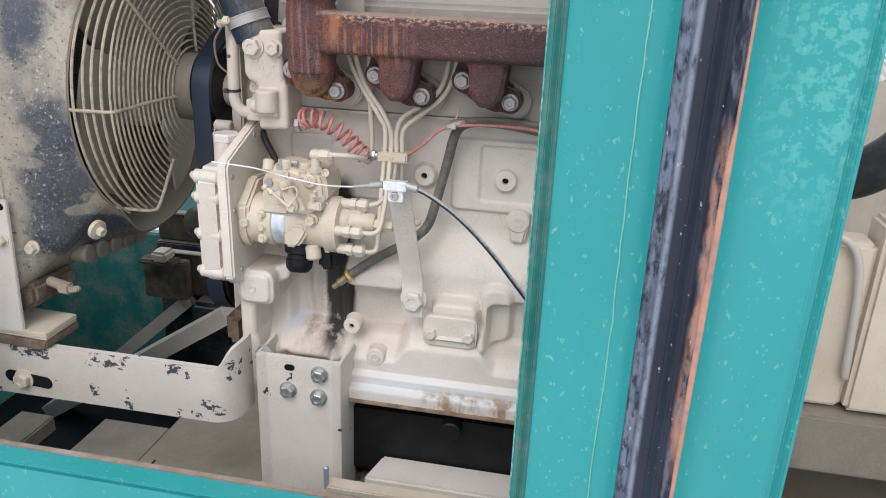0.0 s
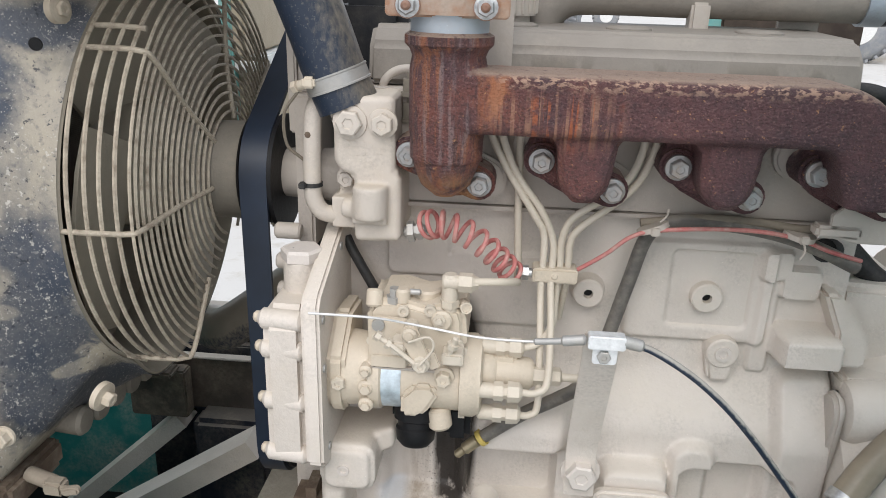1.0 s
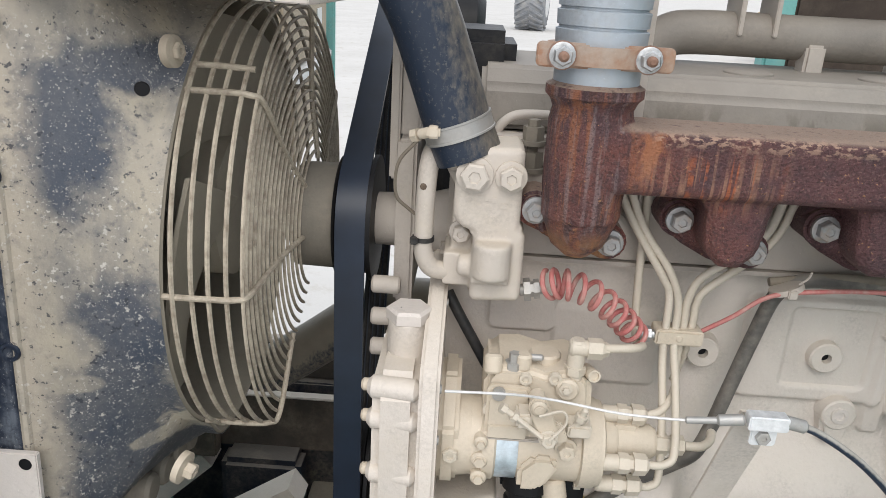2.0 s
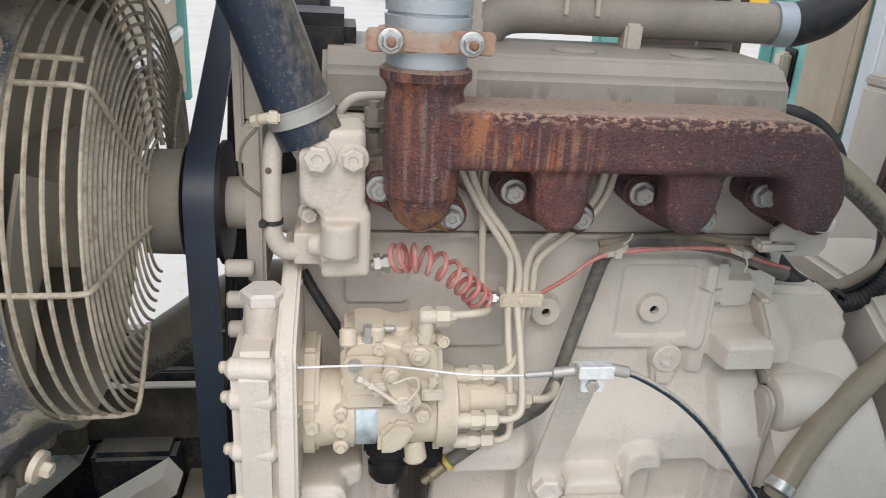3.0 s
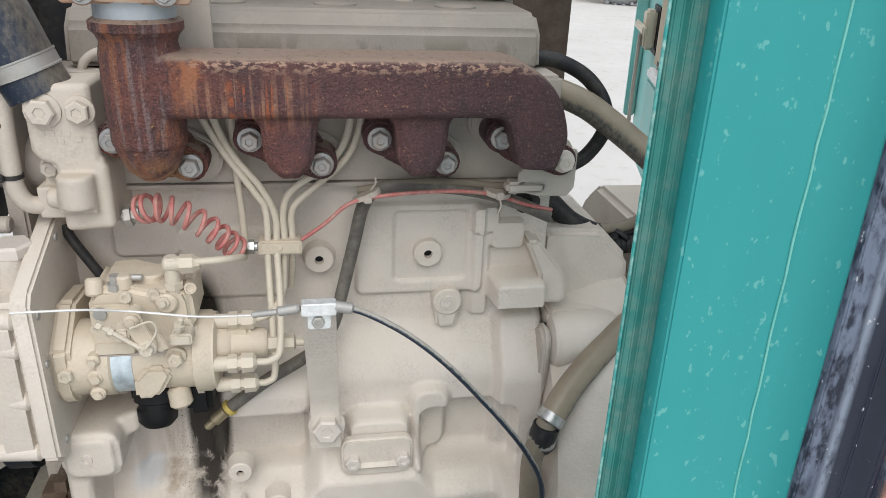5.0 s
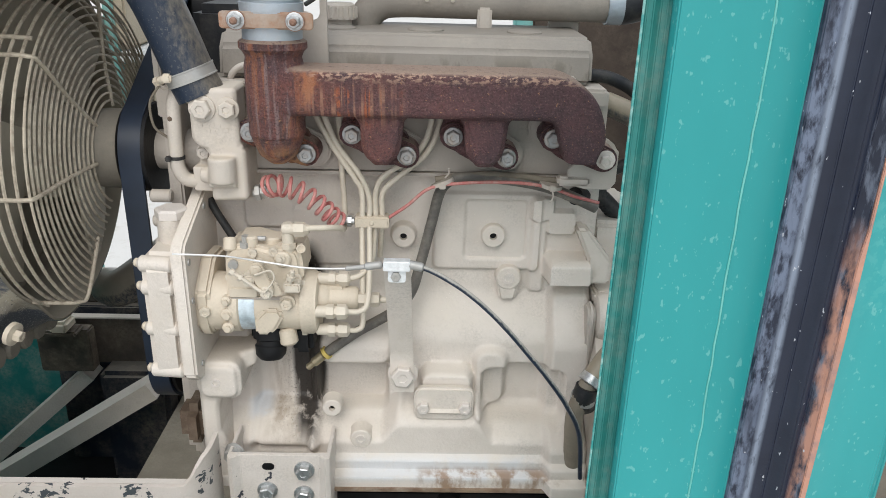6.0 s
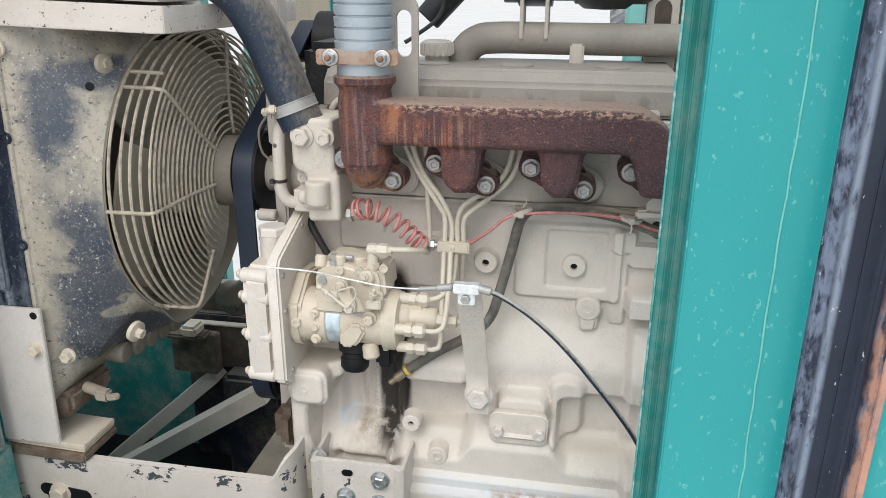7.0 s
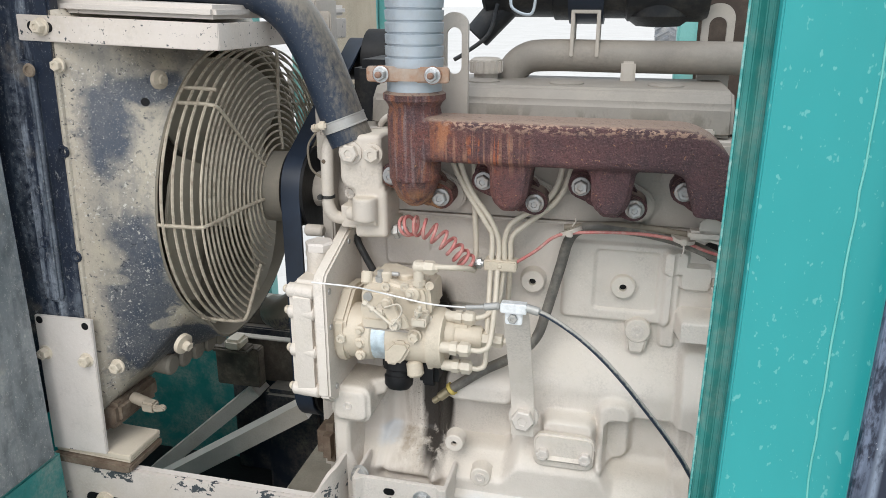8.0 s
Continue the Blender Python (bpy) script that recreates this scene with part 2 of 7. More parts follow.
    c = mix(nt, times(nt, times(nt, band(nt, z, 1.0, 1.100, 0.03), outlet), noise_mask(nt, 60, 0.44, 0.58, 6.0, seed=5.2)), c, (0.36, 0.185, 0.09))
    # sandy crust that flakes along the crest
    crest = times(nt, band(nt, z, 1.1655, 1.30, 0.010), noise_mask(nt, 190, 0.50, 0.56, 8.0, (0.7, 0.7, 1.3), 9.2))
    c = mix(nt, times(nt, times(nt, crest, band(nt, x, -0.045, 0.60, 0.012)), 0.9), c, (0.47, 0.31, 0.225))
    c = mix(nt, times(nt, up_mask(nt, 0.55, 0.85), noise_mask(nt, 140, 0.28, 0.46, 8.0, seed=6.0)), c, (0.30, 0.215, 0.165))
    nt.links.new(c, b.inputs["Base Color"])
    bumps(nt, b, 420, 0.8, 0.003)
    return m


def teal_material():
    """Glossy teal paint, softly streaked, spattered with a few pale specks and one scoured patch."""
    m, nt, b = nodes_of("teal_paint", 0.36, 0.0, 0.5)
    c = mix(nt, noise_mask(nt, 4, 0.3, 0.7, 4.0, (1, 1, 0.35)), (0.018, 0.255, 0.256), (0.030, 0.318, 0.322))
    c = mix(nt, times(nt, noise_mask(nt, 170, 0.645, 0.685, 2.0, (1, 1, 0.6), 2.2), 0.45), c, (0.20, 0.50, 0.47))
    x, z = coordinate(nt, "X"), coordinate(nt, "Z")
    patch = times(nt, band(nt, x, 0.41, 0.545, 0.05), band(nt, z, 1.02, 1.34, 0.10))
    worn = times(nt, noise_mask(nt, 105, 0.50, 0.57, 3.0, seed=8.0), patch)
    c = mix(nt, times(nt, worn, 0.7), c, (0.10, 0.42, 0.40))
    c = mix(nt, times(nt, noise_mask(nt, 330, 0.71, 0.76, 2.0, (1, 1, 0.4), 4.4), 0.4), c, (0.25, 0.56, 0.52))
    nt.links.new(c, b.inputs["Base Color"])
    rough = mix(nt, noise_mask(nt, 40, 0.3, 0.7, 6.0, seed=14.0), (0.28, 0.28, 0.28), (0.46, 0.46, 0.46))
    nt.links.new(rough, b.inputs["Roughness"])
    bumps(nt, b, 60, 0.08, 0.001)
    return m


def seal_material():
    """Weathered navy-black rubber: pale scuffs down its flank, small nicks, primer showing where it is rubbed."""
    m, nt, b = nodes_of("scuffed_rubber", 0.36, 0.0, 0.5)
    x, z = coordinate(nt, "X"), coordinate(nt, "Z")
    c = mix(nt, noise_mask(nt, 12, 0.35, 0.7), (0.007, 0.011, 0.026), (0.014, 0.021, 0.042))
    grain = noise_mask(nt, 190, 0.38, 0.54, 6.0, (1, 1, 0.35))
    flank = times(nt, band(nt, x, 0.347, 0.3615, 0.004), noise_mask(nt, 34, 0.36, 0.56, 6.0, (1.5, 1.5, 0.22), 1.0))
    stripe = times(nt, band(nt, x, 0.3590, 0.3665, 0.003), noise_mask(nt, 26, 0.28, 0.50, 6.0, (1.5, 1.5, 0.20), 5.0))
    c = mix(nt, times(nt, times(nt, flank, grain), 0.85), c, (0.15, 0.185, 0.26))
    c = mix(nt, times(nt, times(nt, stripe, noise_mask(nt, 210, 0.25, 0.48, 5.0, (1, 1, 0.3), 2.0)), 0.9), c, (0.21, 0.25, 0.32))
    rim = times(nt, band(nt, x, 0.387, 0.401, 0.003), noise_mask(nt, 120, 0.48, 0.60, 5.0, (1, 1, 0.25), 3.4))
    c = mix(nt, times(nt, rim, 0.55), c, (0.17, 0.20, 0.26))
    rubbed = times(nt, times(nt, band(nt, x, 0.3875, 0.402, 0.005), band(nt, z, 0.80, 1.14, 0.05)), noise_mask(nt, 75, 0.40, 0.56, 7.0, (1.3, 1.3, 0.45), 8.4))
    c = mix(nt, times(nt, rubbed, 0.9), c, (0.42, 0.215, 0.15))
    c = mix(nt, noise_mask(nt, 230, 0.71, 0.74, 2.0, (1, 1, 0.5), 5.0), c, (0.4, 0.42, 0.46))
    nt.links.new(c, b.inputs["Base Color"])
    bumps(nt, b, 120, 0.3, 0.001)
    return m


def foil_material():
    m, nt, b = nodes_of("crinkled_foil", 0.27, 1.0, 0.5)
    nt.links.new(mix(nt, noise_mask(nt, 25, 0.35, 0.65), (0.78, 0.77, 0.75), (0.66, 0.61, 0.54)), b.inputs["Base Color"])
    bumps(nt, b, 160, 0.25, 0.0015)
    return m


def ground_material():
    m, nt, b = nodes_of("pale_ground", 0.9, 0.0, 0.2)
    c = mix(nt, noise_mask(nt, 0.8, 0.3, 0.7), (0.56, 0.545, 0.52), (0.48, 0.465, 0.44))
    c = mix(nt, noise_mask(nt, 9, 0.55, 0.75, seed=2.0), c, (0.42, 0.39, 0.34))
    nt.links.new(c, b.inputs["Base Color"])
    bumps(nt, b, 14, 0.12, 0.01)
    return m



def scuffed_navy(name, base, second, scuff, middle=None, specks=0.4, dusty=0.6):
    """Dark blue paint with long pale upright scuffs, worst along its middle, and fine pale flecks."""
    m, nt, b = nodes_of(name, 0.38, 0.0, 0.5)
    c = mix(nt, noise_mask(nt, 7, 0.35, 0.65), base, second)
    c = mix(nt, times(nt, times(nt, noise_mask(nt, 16, 0.50, 0.66, 5.0, (1.5, 1.5, 0.16), 2.0), noise_mask(nt, 120, 0.35, 0.6, 4.0)), 0.75), c, scuff)
    if middle:
        worn = times(nt, band(nt, coordinate(nt, "X"), *middle, 0.012), noise_mask(nt, 34, 0.44, 0.60, 8.0, (1.5, 1.5, 0.20), 4.0))
        c = mix(nt, times(nt, times(nt, worn, noise_mask(nt, 200, 0.2, 0.5, 4.0, seed=1.1)), 0.85), c, tuple(v * 1.35 for v in scuff))
    c = mix(nt, times(nt, noise_mask(nt, 9, 0.58, 0.72, 6.0, seed=3.9), dusty), c, (0.34, 0.29, 0.22))
    c = mix(nt, times(nt, noise_mask(nt, 45, 0.48, 0.62, 9.0, (1, 1, 0.5), 7.1), 0.45), c, tuple(v * 0.45 for v in base))
    c = mix(nt, times(nt, times(nt, noise_mask(nt, 240, 0.60, 0.68, 4.0, (1, 1, 0.6), 6.1), noise_mask(nt, 12, 0.35, 0.6, seed=2.2)), specks), c, (0.50, 0.49, 0.46))
    c = mix(nt, times(nt, noise_mask(nt, 520, 0.66, 0.71, 2.0, seed=9.1), specks), c, (0.50, 0.49, 0.46))
    nt.links.new(c, b.inputs["Base Color"])
    bumps(nt, b, 90, 0.25, 0.0012)
    return m


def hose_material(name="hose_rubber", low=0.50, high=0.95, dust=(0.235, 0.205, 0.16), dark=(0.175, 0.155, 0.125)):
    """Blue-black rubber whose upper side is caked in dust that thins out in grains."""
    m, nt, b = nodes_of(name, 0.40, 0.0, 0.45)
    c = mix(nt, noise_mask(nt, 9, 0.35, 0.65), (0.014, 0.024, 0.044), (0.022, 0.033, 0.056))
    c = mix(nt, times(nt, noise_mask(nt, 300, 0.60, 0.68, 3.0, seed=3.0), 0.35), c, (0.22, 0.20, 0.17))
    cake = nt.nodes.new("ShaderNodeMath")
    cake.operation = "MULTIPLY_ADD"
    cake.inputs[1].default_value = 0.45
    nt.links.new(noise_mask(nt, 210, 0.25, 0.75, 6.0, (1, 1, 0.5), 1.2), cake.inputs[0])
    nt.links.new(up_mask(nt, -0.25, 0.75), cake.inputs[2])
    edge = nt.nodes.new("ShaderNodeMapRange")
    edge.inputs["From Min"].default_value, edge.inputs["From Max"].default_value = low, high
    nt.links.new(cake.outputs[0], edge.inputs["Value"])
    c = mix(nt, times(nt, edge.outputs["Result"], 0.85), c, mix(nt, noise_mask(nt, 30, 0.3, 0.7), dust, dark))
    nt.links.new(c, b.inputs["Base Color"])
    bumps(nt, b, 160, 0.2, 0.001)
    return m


cream_chipped = chipped_rail()
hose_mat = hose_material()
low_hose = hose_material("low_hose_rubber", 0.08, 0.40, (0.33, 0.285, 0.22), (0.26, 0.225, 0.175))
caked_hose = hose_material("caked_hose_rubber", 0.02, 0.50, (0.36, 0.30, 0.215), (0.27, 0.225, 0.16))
channel_mat = scuffed_navy("channel_navy", (0.010, 0.015, 0.030), (0.018, 0.026, 0.045), (0.27, 0.30, 0.34), (-0.562, -0.528))
baffle_mat = scuffed_navy("baffle_steel", (0.125, 0.147, 0.16), (0.27, 0.29, 0.30), (0.45, 0.45, 0.44), None, 0.9)
rust, teal, seal_mat, foil_mat, ground_mat = rust_material(), teal_material(), seal_material(), foil_material(), ground_material()


# ---- builders ----
def thing(name, label, category, group="", at=(0, 0, 0)):
    ob = new(name)
    ob.location = at
    ob.empty_display_size = 0.05
    return tagged(ob, label, category, group)


def finish(bm, sharp=38):
    bmesh.ops.recalc_face_normals(bm, faces=bm.faces)
    limit = radians(sharp)
    for f in bm.faces:
        f.smooth = True
    for e in bm.edges:
        e.smooth = len(e.link_faces) == 2 and e.calc_face_angle(0) < limit


def part(name, bm, material, parent, label="", sharp=38):
    finish(bm, sharp)
    me = bpy.data.meshes.new(name)
    bm.to_mesh(me)
    bm.free()
    me.materials.append(material)
    ob = new(name, me)
    if parent:
        ob.parent = parent
        base = Vector((0, 0, 0))
        p = parent
        while p:
            base += p.location
            p = p.parent
        ob.location = -base if parent.type == "EMPTY" else Vector((0, 0, 0))
    return tagged(ob, label)


def structure(name, bm, material, label, category):
    return tagged(part(name, bm, material, None), label, category, kind="structure")


def whole(name, bm, material, label, category, group=""):
    return tagged(part(name, bm, material, None), label, category, group)


def soften(bm, w, seg=2, angle=30):
    if w > 0:
        es = [e for e in bm.edges if len(e.link_faces) == 2 and e.calc_face_angle(0) > radians(angle)]
        bmesh.ops.bevel(bm, geom=es, offset=w, segments=seg, affect="EDGES", clamp_overlap=True)
    return bm


def box(x0, x1, y0, y1, z0, z1, w=0.003, seg=2):
    bm = bmesh.new()
    bmesh.ops.create_cube(bm, size=1)
    for v in bm.verts:
        v.co = ((x0 + x1) / 2 + v.co.x * (x1 - x0), (y0 + y1) / 2 + v.co.y * (y1 - y0), (z0 + z1) / 2 + v.co.z * (z1 - z0))
    return soften(bm, w, seg)


def basis(d):
    d = Vector(d).normalized()
    a = d.orthogonal().normalized()
    if abs(d.z) < 0.9:
        a = Vector((0, 0, 1)).cross(d).normalized()
    return d, a, d.cross(a)


def lathe(origin, d, profile, seg=24, phase=0.0):
    """A turned body: profile is (distance along d, radius)."""
    bm = bmesh.new()
    o = Vector(origin)
    d, a, b = basis(d)
    rings = []
    for s, r in profile:
        if r < 1e-5:
            rings.append([bm.verts.new(o + d * s)])
        else:
            rings.append([bm.verts.new(o + d * s + (a * math.cos(q) + b * math.sin(q)) * r) for q in (2 * math.pi * (k + phase) / seg for k in range(seg))])
    for p, q in zip(rings, rings[1:]):
        for k in range(seg):
            n = (k + 1) % seg
            if len(p) == 1 and len(q) > 1:
                bm.faces.new((p[0], q[n], q[k]))
            elif len(q) == 1 and len(p) > 1:
                bm.faces.new((p[k], p[n], q[0]))
            elif len(p) > 1:
                bm.faces.new((p[k], p[n], q[n], q[k]))
    for r, flip in ((rings[0], 1), (rings[-1], 0)):
        if len(r) > 1:
            bm.faces.new(r[::-1] if flip else r)
    return bm


def rod(p, q, r, r2=None, seg=20, w=0.002):
    p, q = Vector(p), Vector(q)
    n = (q - p).length
    r2 = r if r2 is None else r2
    w = min(w, n / 3, r / 2, r2 / 2)
    return lathe(p, q - p, [(0, r - w), (w, r), (n - w, r2), (n, r2 - w)], seg)


def curve(points, steps=8):
    """Catmull-Rom through the points."""
    p = [Vector(q) for q in points]
    p = [2 * p[0] - p[1], *p, 2 * p[-1] - p[-2]]
    out = []
    for k in range(1, len(p) - 2):
        for s in range(steps):
            t = s / steps
            out.append(0.5 * (2 * p[k] + (p[k + 1] - p[k - 1]) * t + (2 * p[k - 1] - 5 * p[k] + 4 * p[k + 1] - p[k + 2]) * t * t + (3 * p[k] - p[k - 1] - 3 * p[k + 1] + p[k + 2]) * t ** 3))
    return out + [p[-2]]


def sweep(path, r, seg=12, caps=True):
    """A round body along a path; r is a number or a function of (index, count)."""
    bm = bmesh.new()
    n = len(path)
    rings = []
    side = None
    for k, p in enumerate(path):
        d = (path[min(k + 1, n - 1)] - path[max(k - 1, 0)]).normalized()
        side = d.orthogonal().normalized() if side is None else (side - d * side.dot(d)).normalized()
        up = d.cross(side)
        rad = r(k, n) if callable(r) else r
        rings.append([bm.verts.new(p + (side * math.cos(2 * math.pi * q / seg) + up * math.sin(2 * math.pi * q / seg)) * rad) for q in range(seg)])
    for a, b in zip(rings, rings[1:]):
        for q in range(seg):
            bm.faces.new((a[q], a[(q + 1) % seg], b[(q + 1) % seg], b[q]))
    if caps:
        bm.faces.new(rings[0][::-1])
        bm.faces.new(rings[-1])
    return bm


def pipe(points, r, seg=12, steps=8):
    return sweep(curve(points, steps), r, seg)


def corrugated(points, r, pitch=0.006, seg=12):
    path = curve(points, 40)
    out, last = [], None
    for p in path:
        if last is None or (p - last).length >= pitch / 3:
            out.append(p)
            last = p
    return sweep(out, lambda k, n: r * (1.0 if k % 3 else 0.90), seg)


def prism(outline, axis, lo, hi, w=0.003, seg=2):
    """An outline of (u, v) pushed along an axis. axis y: (x, z); axis x: (y, z); axis z: (x, y)."""
    put = {"y": lambda u, v, s: (u, s, v), "x": lambda u, v, s: (s, u, v), "z": lambda u, v, s: (u, v, s)}[axis]
    bm = bmesh.new()
    a = [bm.verts.new(put(u, v, lo)) for u, v in outline]
    b = [bm.verts.new(put(u, v, hi)) for u, v in outline]
    bm.faces.new(a)
    bm.faces.new(b[::-1])
    for k in range(len(a)):
        n = (k + 1) % len(a)
        bm.faces.new((a[n], a[k], b[k], b[n]))
    bmesh.ops.recalc_face_normals(bm, faces=bm.faces)
    return soften(bm, w, seg)


def rounded(x0, x1, z0, z1, r, n=5):
    out = []
    for cx, cz, q in ((x1 - r, z1 - r, 0), (x0 + r, z1 - r, 90), (x0 + r, z0 + r, 180), (x1 - r, z0 + r, 270)):
        for k in range(n + 1):
            a = radians(q + 90 * k / n)
            out.append((cx + r * math.cos(a), cz + r * math.sin(a)))
    return out


def slot(c0, c1, r, n=8):
    """The outline of a lozenge round two centres."""
    a = math.atan2(c1[1] - c0[1], c1[0] - c0[0])
    out = []
    for c, s in ((c1, a - math.pi / 2), (c0, a + math.pi / 2)):
        for k in range(n + 1):
            q = s + math.pi * k / n
            out.append((c[0] + r * math.cos(q), c[1] + r * math.sin(q)))
    return out


def frame_plate(outline, hole, axis, lo, hi):
    """A plate with one hole through it; outline and hole have the same number of corners."""
    put = {"y": lambda u, v, s: (u, s, v), "x": lambda u, v, s: (s, u, v), "z": lambda u, v, s: (u, v, s)}[axis]
    bm = bmesh.new()
    rings = [[bm.verts.new(put(u, v, s)) for u, v in ring] for ring, s in ((outline, lo), (outline, hi), (hole, hi), (hole, lo))]
    for a, b in zip(rings, rings[1:] + rings[:1]):
        for k in range(len(a)):
            n = (k + 1) % len(a)
            bm.faces.new((a[k], a[n], b[n], b[k]))
    bmesh.ops.recalc_face_normals(bm, faces=bm.faces)
    return bm


def join(*parts):
    out = bmesh.new()
    for bm in parts:
        me = bpy.data.meshes.new("tmp")
        bm.to_mesh(me)
        bm.free()
        out.from_mesh(me)
        bpy.data.meshes.remove(me)
    return out


def hexhead(p, d, af=0.016, h=0.008, washer=True, dish=True):
    """A flanged hex head whose top centre is at p, facing d; the seat lies behind it."""
    d = Vector(d).normalized()
    p = Vector(p)
    r = af / math.sqrt(3)
    k = random.random()
    head = lathe(p - d * h, d, [(0, r), (h * 0.86, r), (h, r * 0.86), (h, r * 0.45), (h - 0.0012, r * 0.38), (h - 0.0012, 0)] if dish else [(0, r), (h * 0.86, r), (h, r * 0.86), (h, 0)], 6, k)
    if not washer:
        return head
    return join(head, lathe(p - d * (h + 0.0025), d, [(0, r * 1.32), (0.0025, r * 1.28), (0.0032, r)], 18))


def bolt(p, d, parent, material=None, af=0.016, h=0.008, washer=True, label="", name="bolt"):
    return part(name, hexhead(p, d, af, h, washer), material or zinc, parent, label, 25)


# ---- the engine ----
engine = thing("diesel_engine", "beige-painted four-cylinder diesel engine, dusty, standing on a skid", "engine", at=(0.05, 0.12, 0.42))


def step(e0, e1, v):
    t = min(1.0, max(0.0, (v - e0) / (e1 - e0)))
    return t * t * (3 - 2 * t)


def plateau(x, z, x0, x1, z0, z1, s=0.005, r=0.008):
    dx, dz = max(x0 + r - x, x - x1 + r, 0), max(z0 + r - z, z - z1 + r, 0)
    inside = min(x - x0, x1 - x, z - z0, z1 - z)
    d = (math.hypot(dx, dz) - r) if dx > 0 and dz > 0 else -inside
    return 1 - step(-s / 2, s / 2, d)


def block_depth(x, z):
    """How far back (+y) the cast side of the block lies."""
    y = 0.078
    # crankcase flares outwards below the bores
    y -= 0.034 * step(0.875, 0.80, z)
    # apron above the sump rail, carried higher round the cover plate
    rise = 0.035 * plateau(x, z, 0.045, 0.175, 0.5, 0.9, 0.03, 0.02)
    y -= 0.044 * step(0.705 + rise, 0.665 + rise * 0.8, z)
    y -= 0.010 * step(0.652, 0.645, z)
    y -= 0.014 * step(0.632, 0.628, z)
    # pockets and humps of the crankcase
    y -= 0.022 * plateau(x, z, -0.055, 0.05, 0.775, 0.84, 0.02, 0.02) * step(0.86, 0.80, z)
    y += 0.026 * plateau(x, z, -0.056, 0.040, 0.700, 0.774, 0.006, 0.014)
    y -= 0.015 * plateau(x, z, 0.160, 0.205, 0.70, 0.797, 0.010, 0.018)
    y += 0.022 * plateau(x, z, 0.172, 0.285, 0.690, 0.770, 0.007, 0.012)
    y -= 0.030 * plateau(x, z, 0.086, 0.157, 0.716, 0.771, 0.008, 0.014)
    # pocket behind the pump
    y += 0.020 * plateau(x, z, -0.145, -0.066, 0.60, 0.86, 0.014, 0.02)
    y -= 0.020 * plateau(x, z, -0.145, -0.055, 0.655, 0.70, 0.02, 0.016)
    # cylinder wall panels
    y -= 0.006 * plateau(x, z, 0.100, 0.243, 0.902, 1.010, 0.004, 0.008)
    y += 0.004 * plateau(x, z, 0.142, 0.224, 0.918, 1.001, 0.003, 0.006)
    y -= 0.006 * plateau(x, z, 0.232, 0.252, 0.870, 0.975, 0.005, 0.006)
    y -= 0.005 * plateau(x, z, -0.150, -0.085, 0.957, 1.0, 0.004, 0.008)
    y -= 0.004 * plateau(x, z, -0.085, 0.02, 0.905, 0.985, 0.004, 0.006)
    y -= 0.010 * max(plateau(x, z, 0.229, 0.260, 0.975, 1.006, 0.003, 0.006), plateau(x, z, 0.252, 0.290, 0.955, 0.988, 0.003, 0.006))
    y -= 0.044 * plateau(x, z, 0.252, 0.312, 0.893, 0.926, 0.006, 0.006)
    y -= 0.020 * plateau(x, z, 0.262, 0.318, 0.60, 0.875, 0.012, 0.012)
    return y


def block_side():
    bm = bmesh.new()
    nx, nz = 250, 204
    x0, x1, z0, z1 = -0.20, 0.318, 0.612, 1.036
    rows = []
    for k in range(nz + 1):
        z = z0 + (z1 - z0) * k / nz
        rows.append([bm.verts.new((x, block_depth(x, z), z)) for x in (x0 + (x1 - x0) * q / nx for q in range(nx + 1))])
    for a, b in zip(rows, rows[1:]):
        for q in range(nx):
            bm.faces.new((a[q], a[q + 1], b[q + 1], b[q]))
    rim = [*rows[0], *[r[-1] for r in rows[1:]], *rows[-1][-2::-1], *[r[0] for r in rows[-2:0:-1]]]
    back = [bm.verts.new((v.co.x, 0.30, v.co.z)) for v in rim]
    for k in range(len(rim)):
        n = (k + 1) % len(rim)
        bm.faces.new((rim[n], rim[k], back[k], back[n]))
    bm.faces.new(back)
    return bm


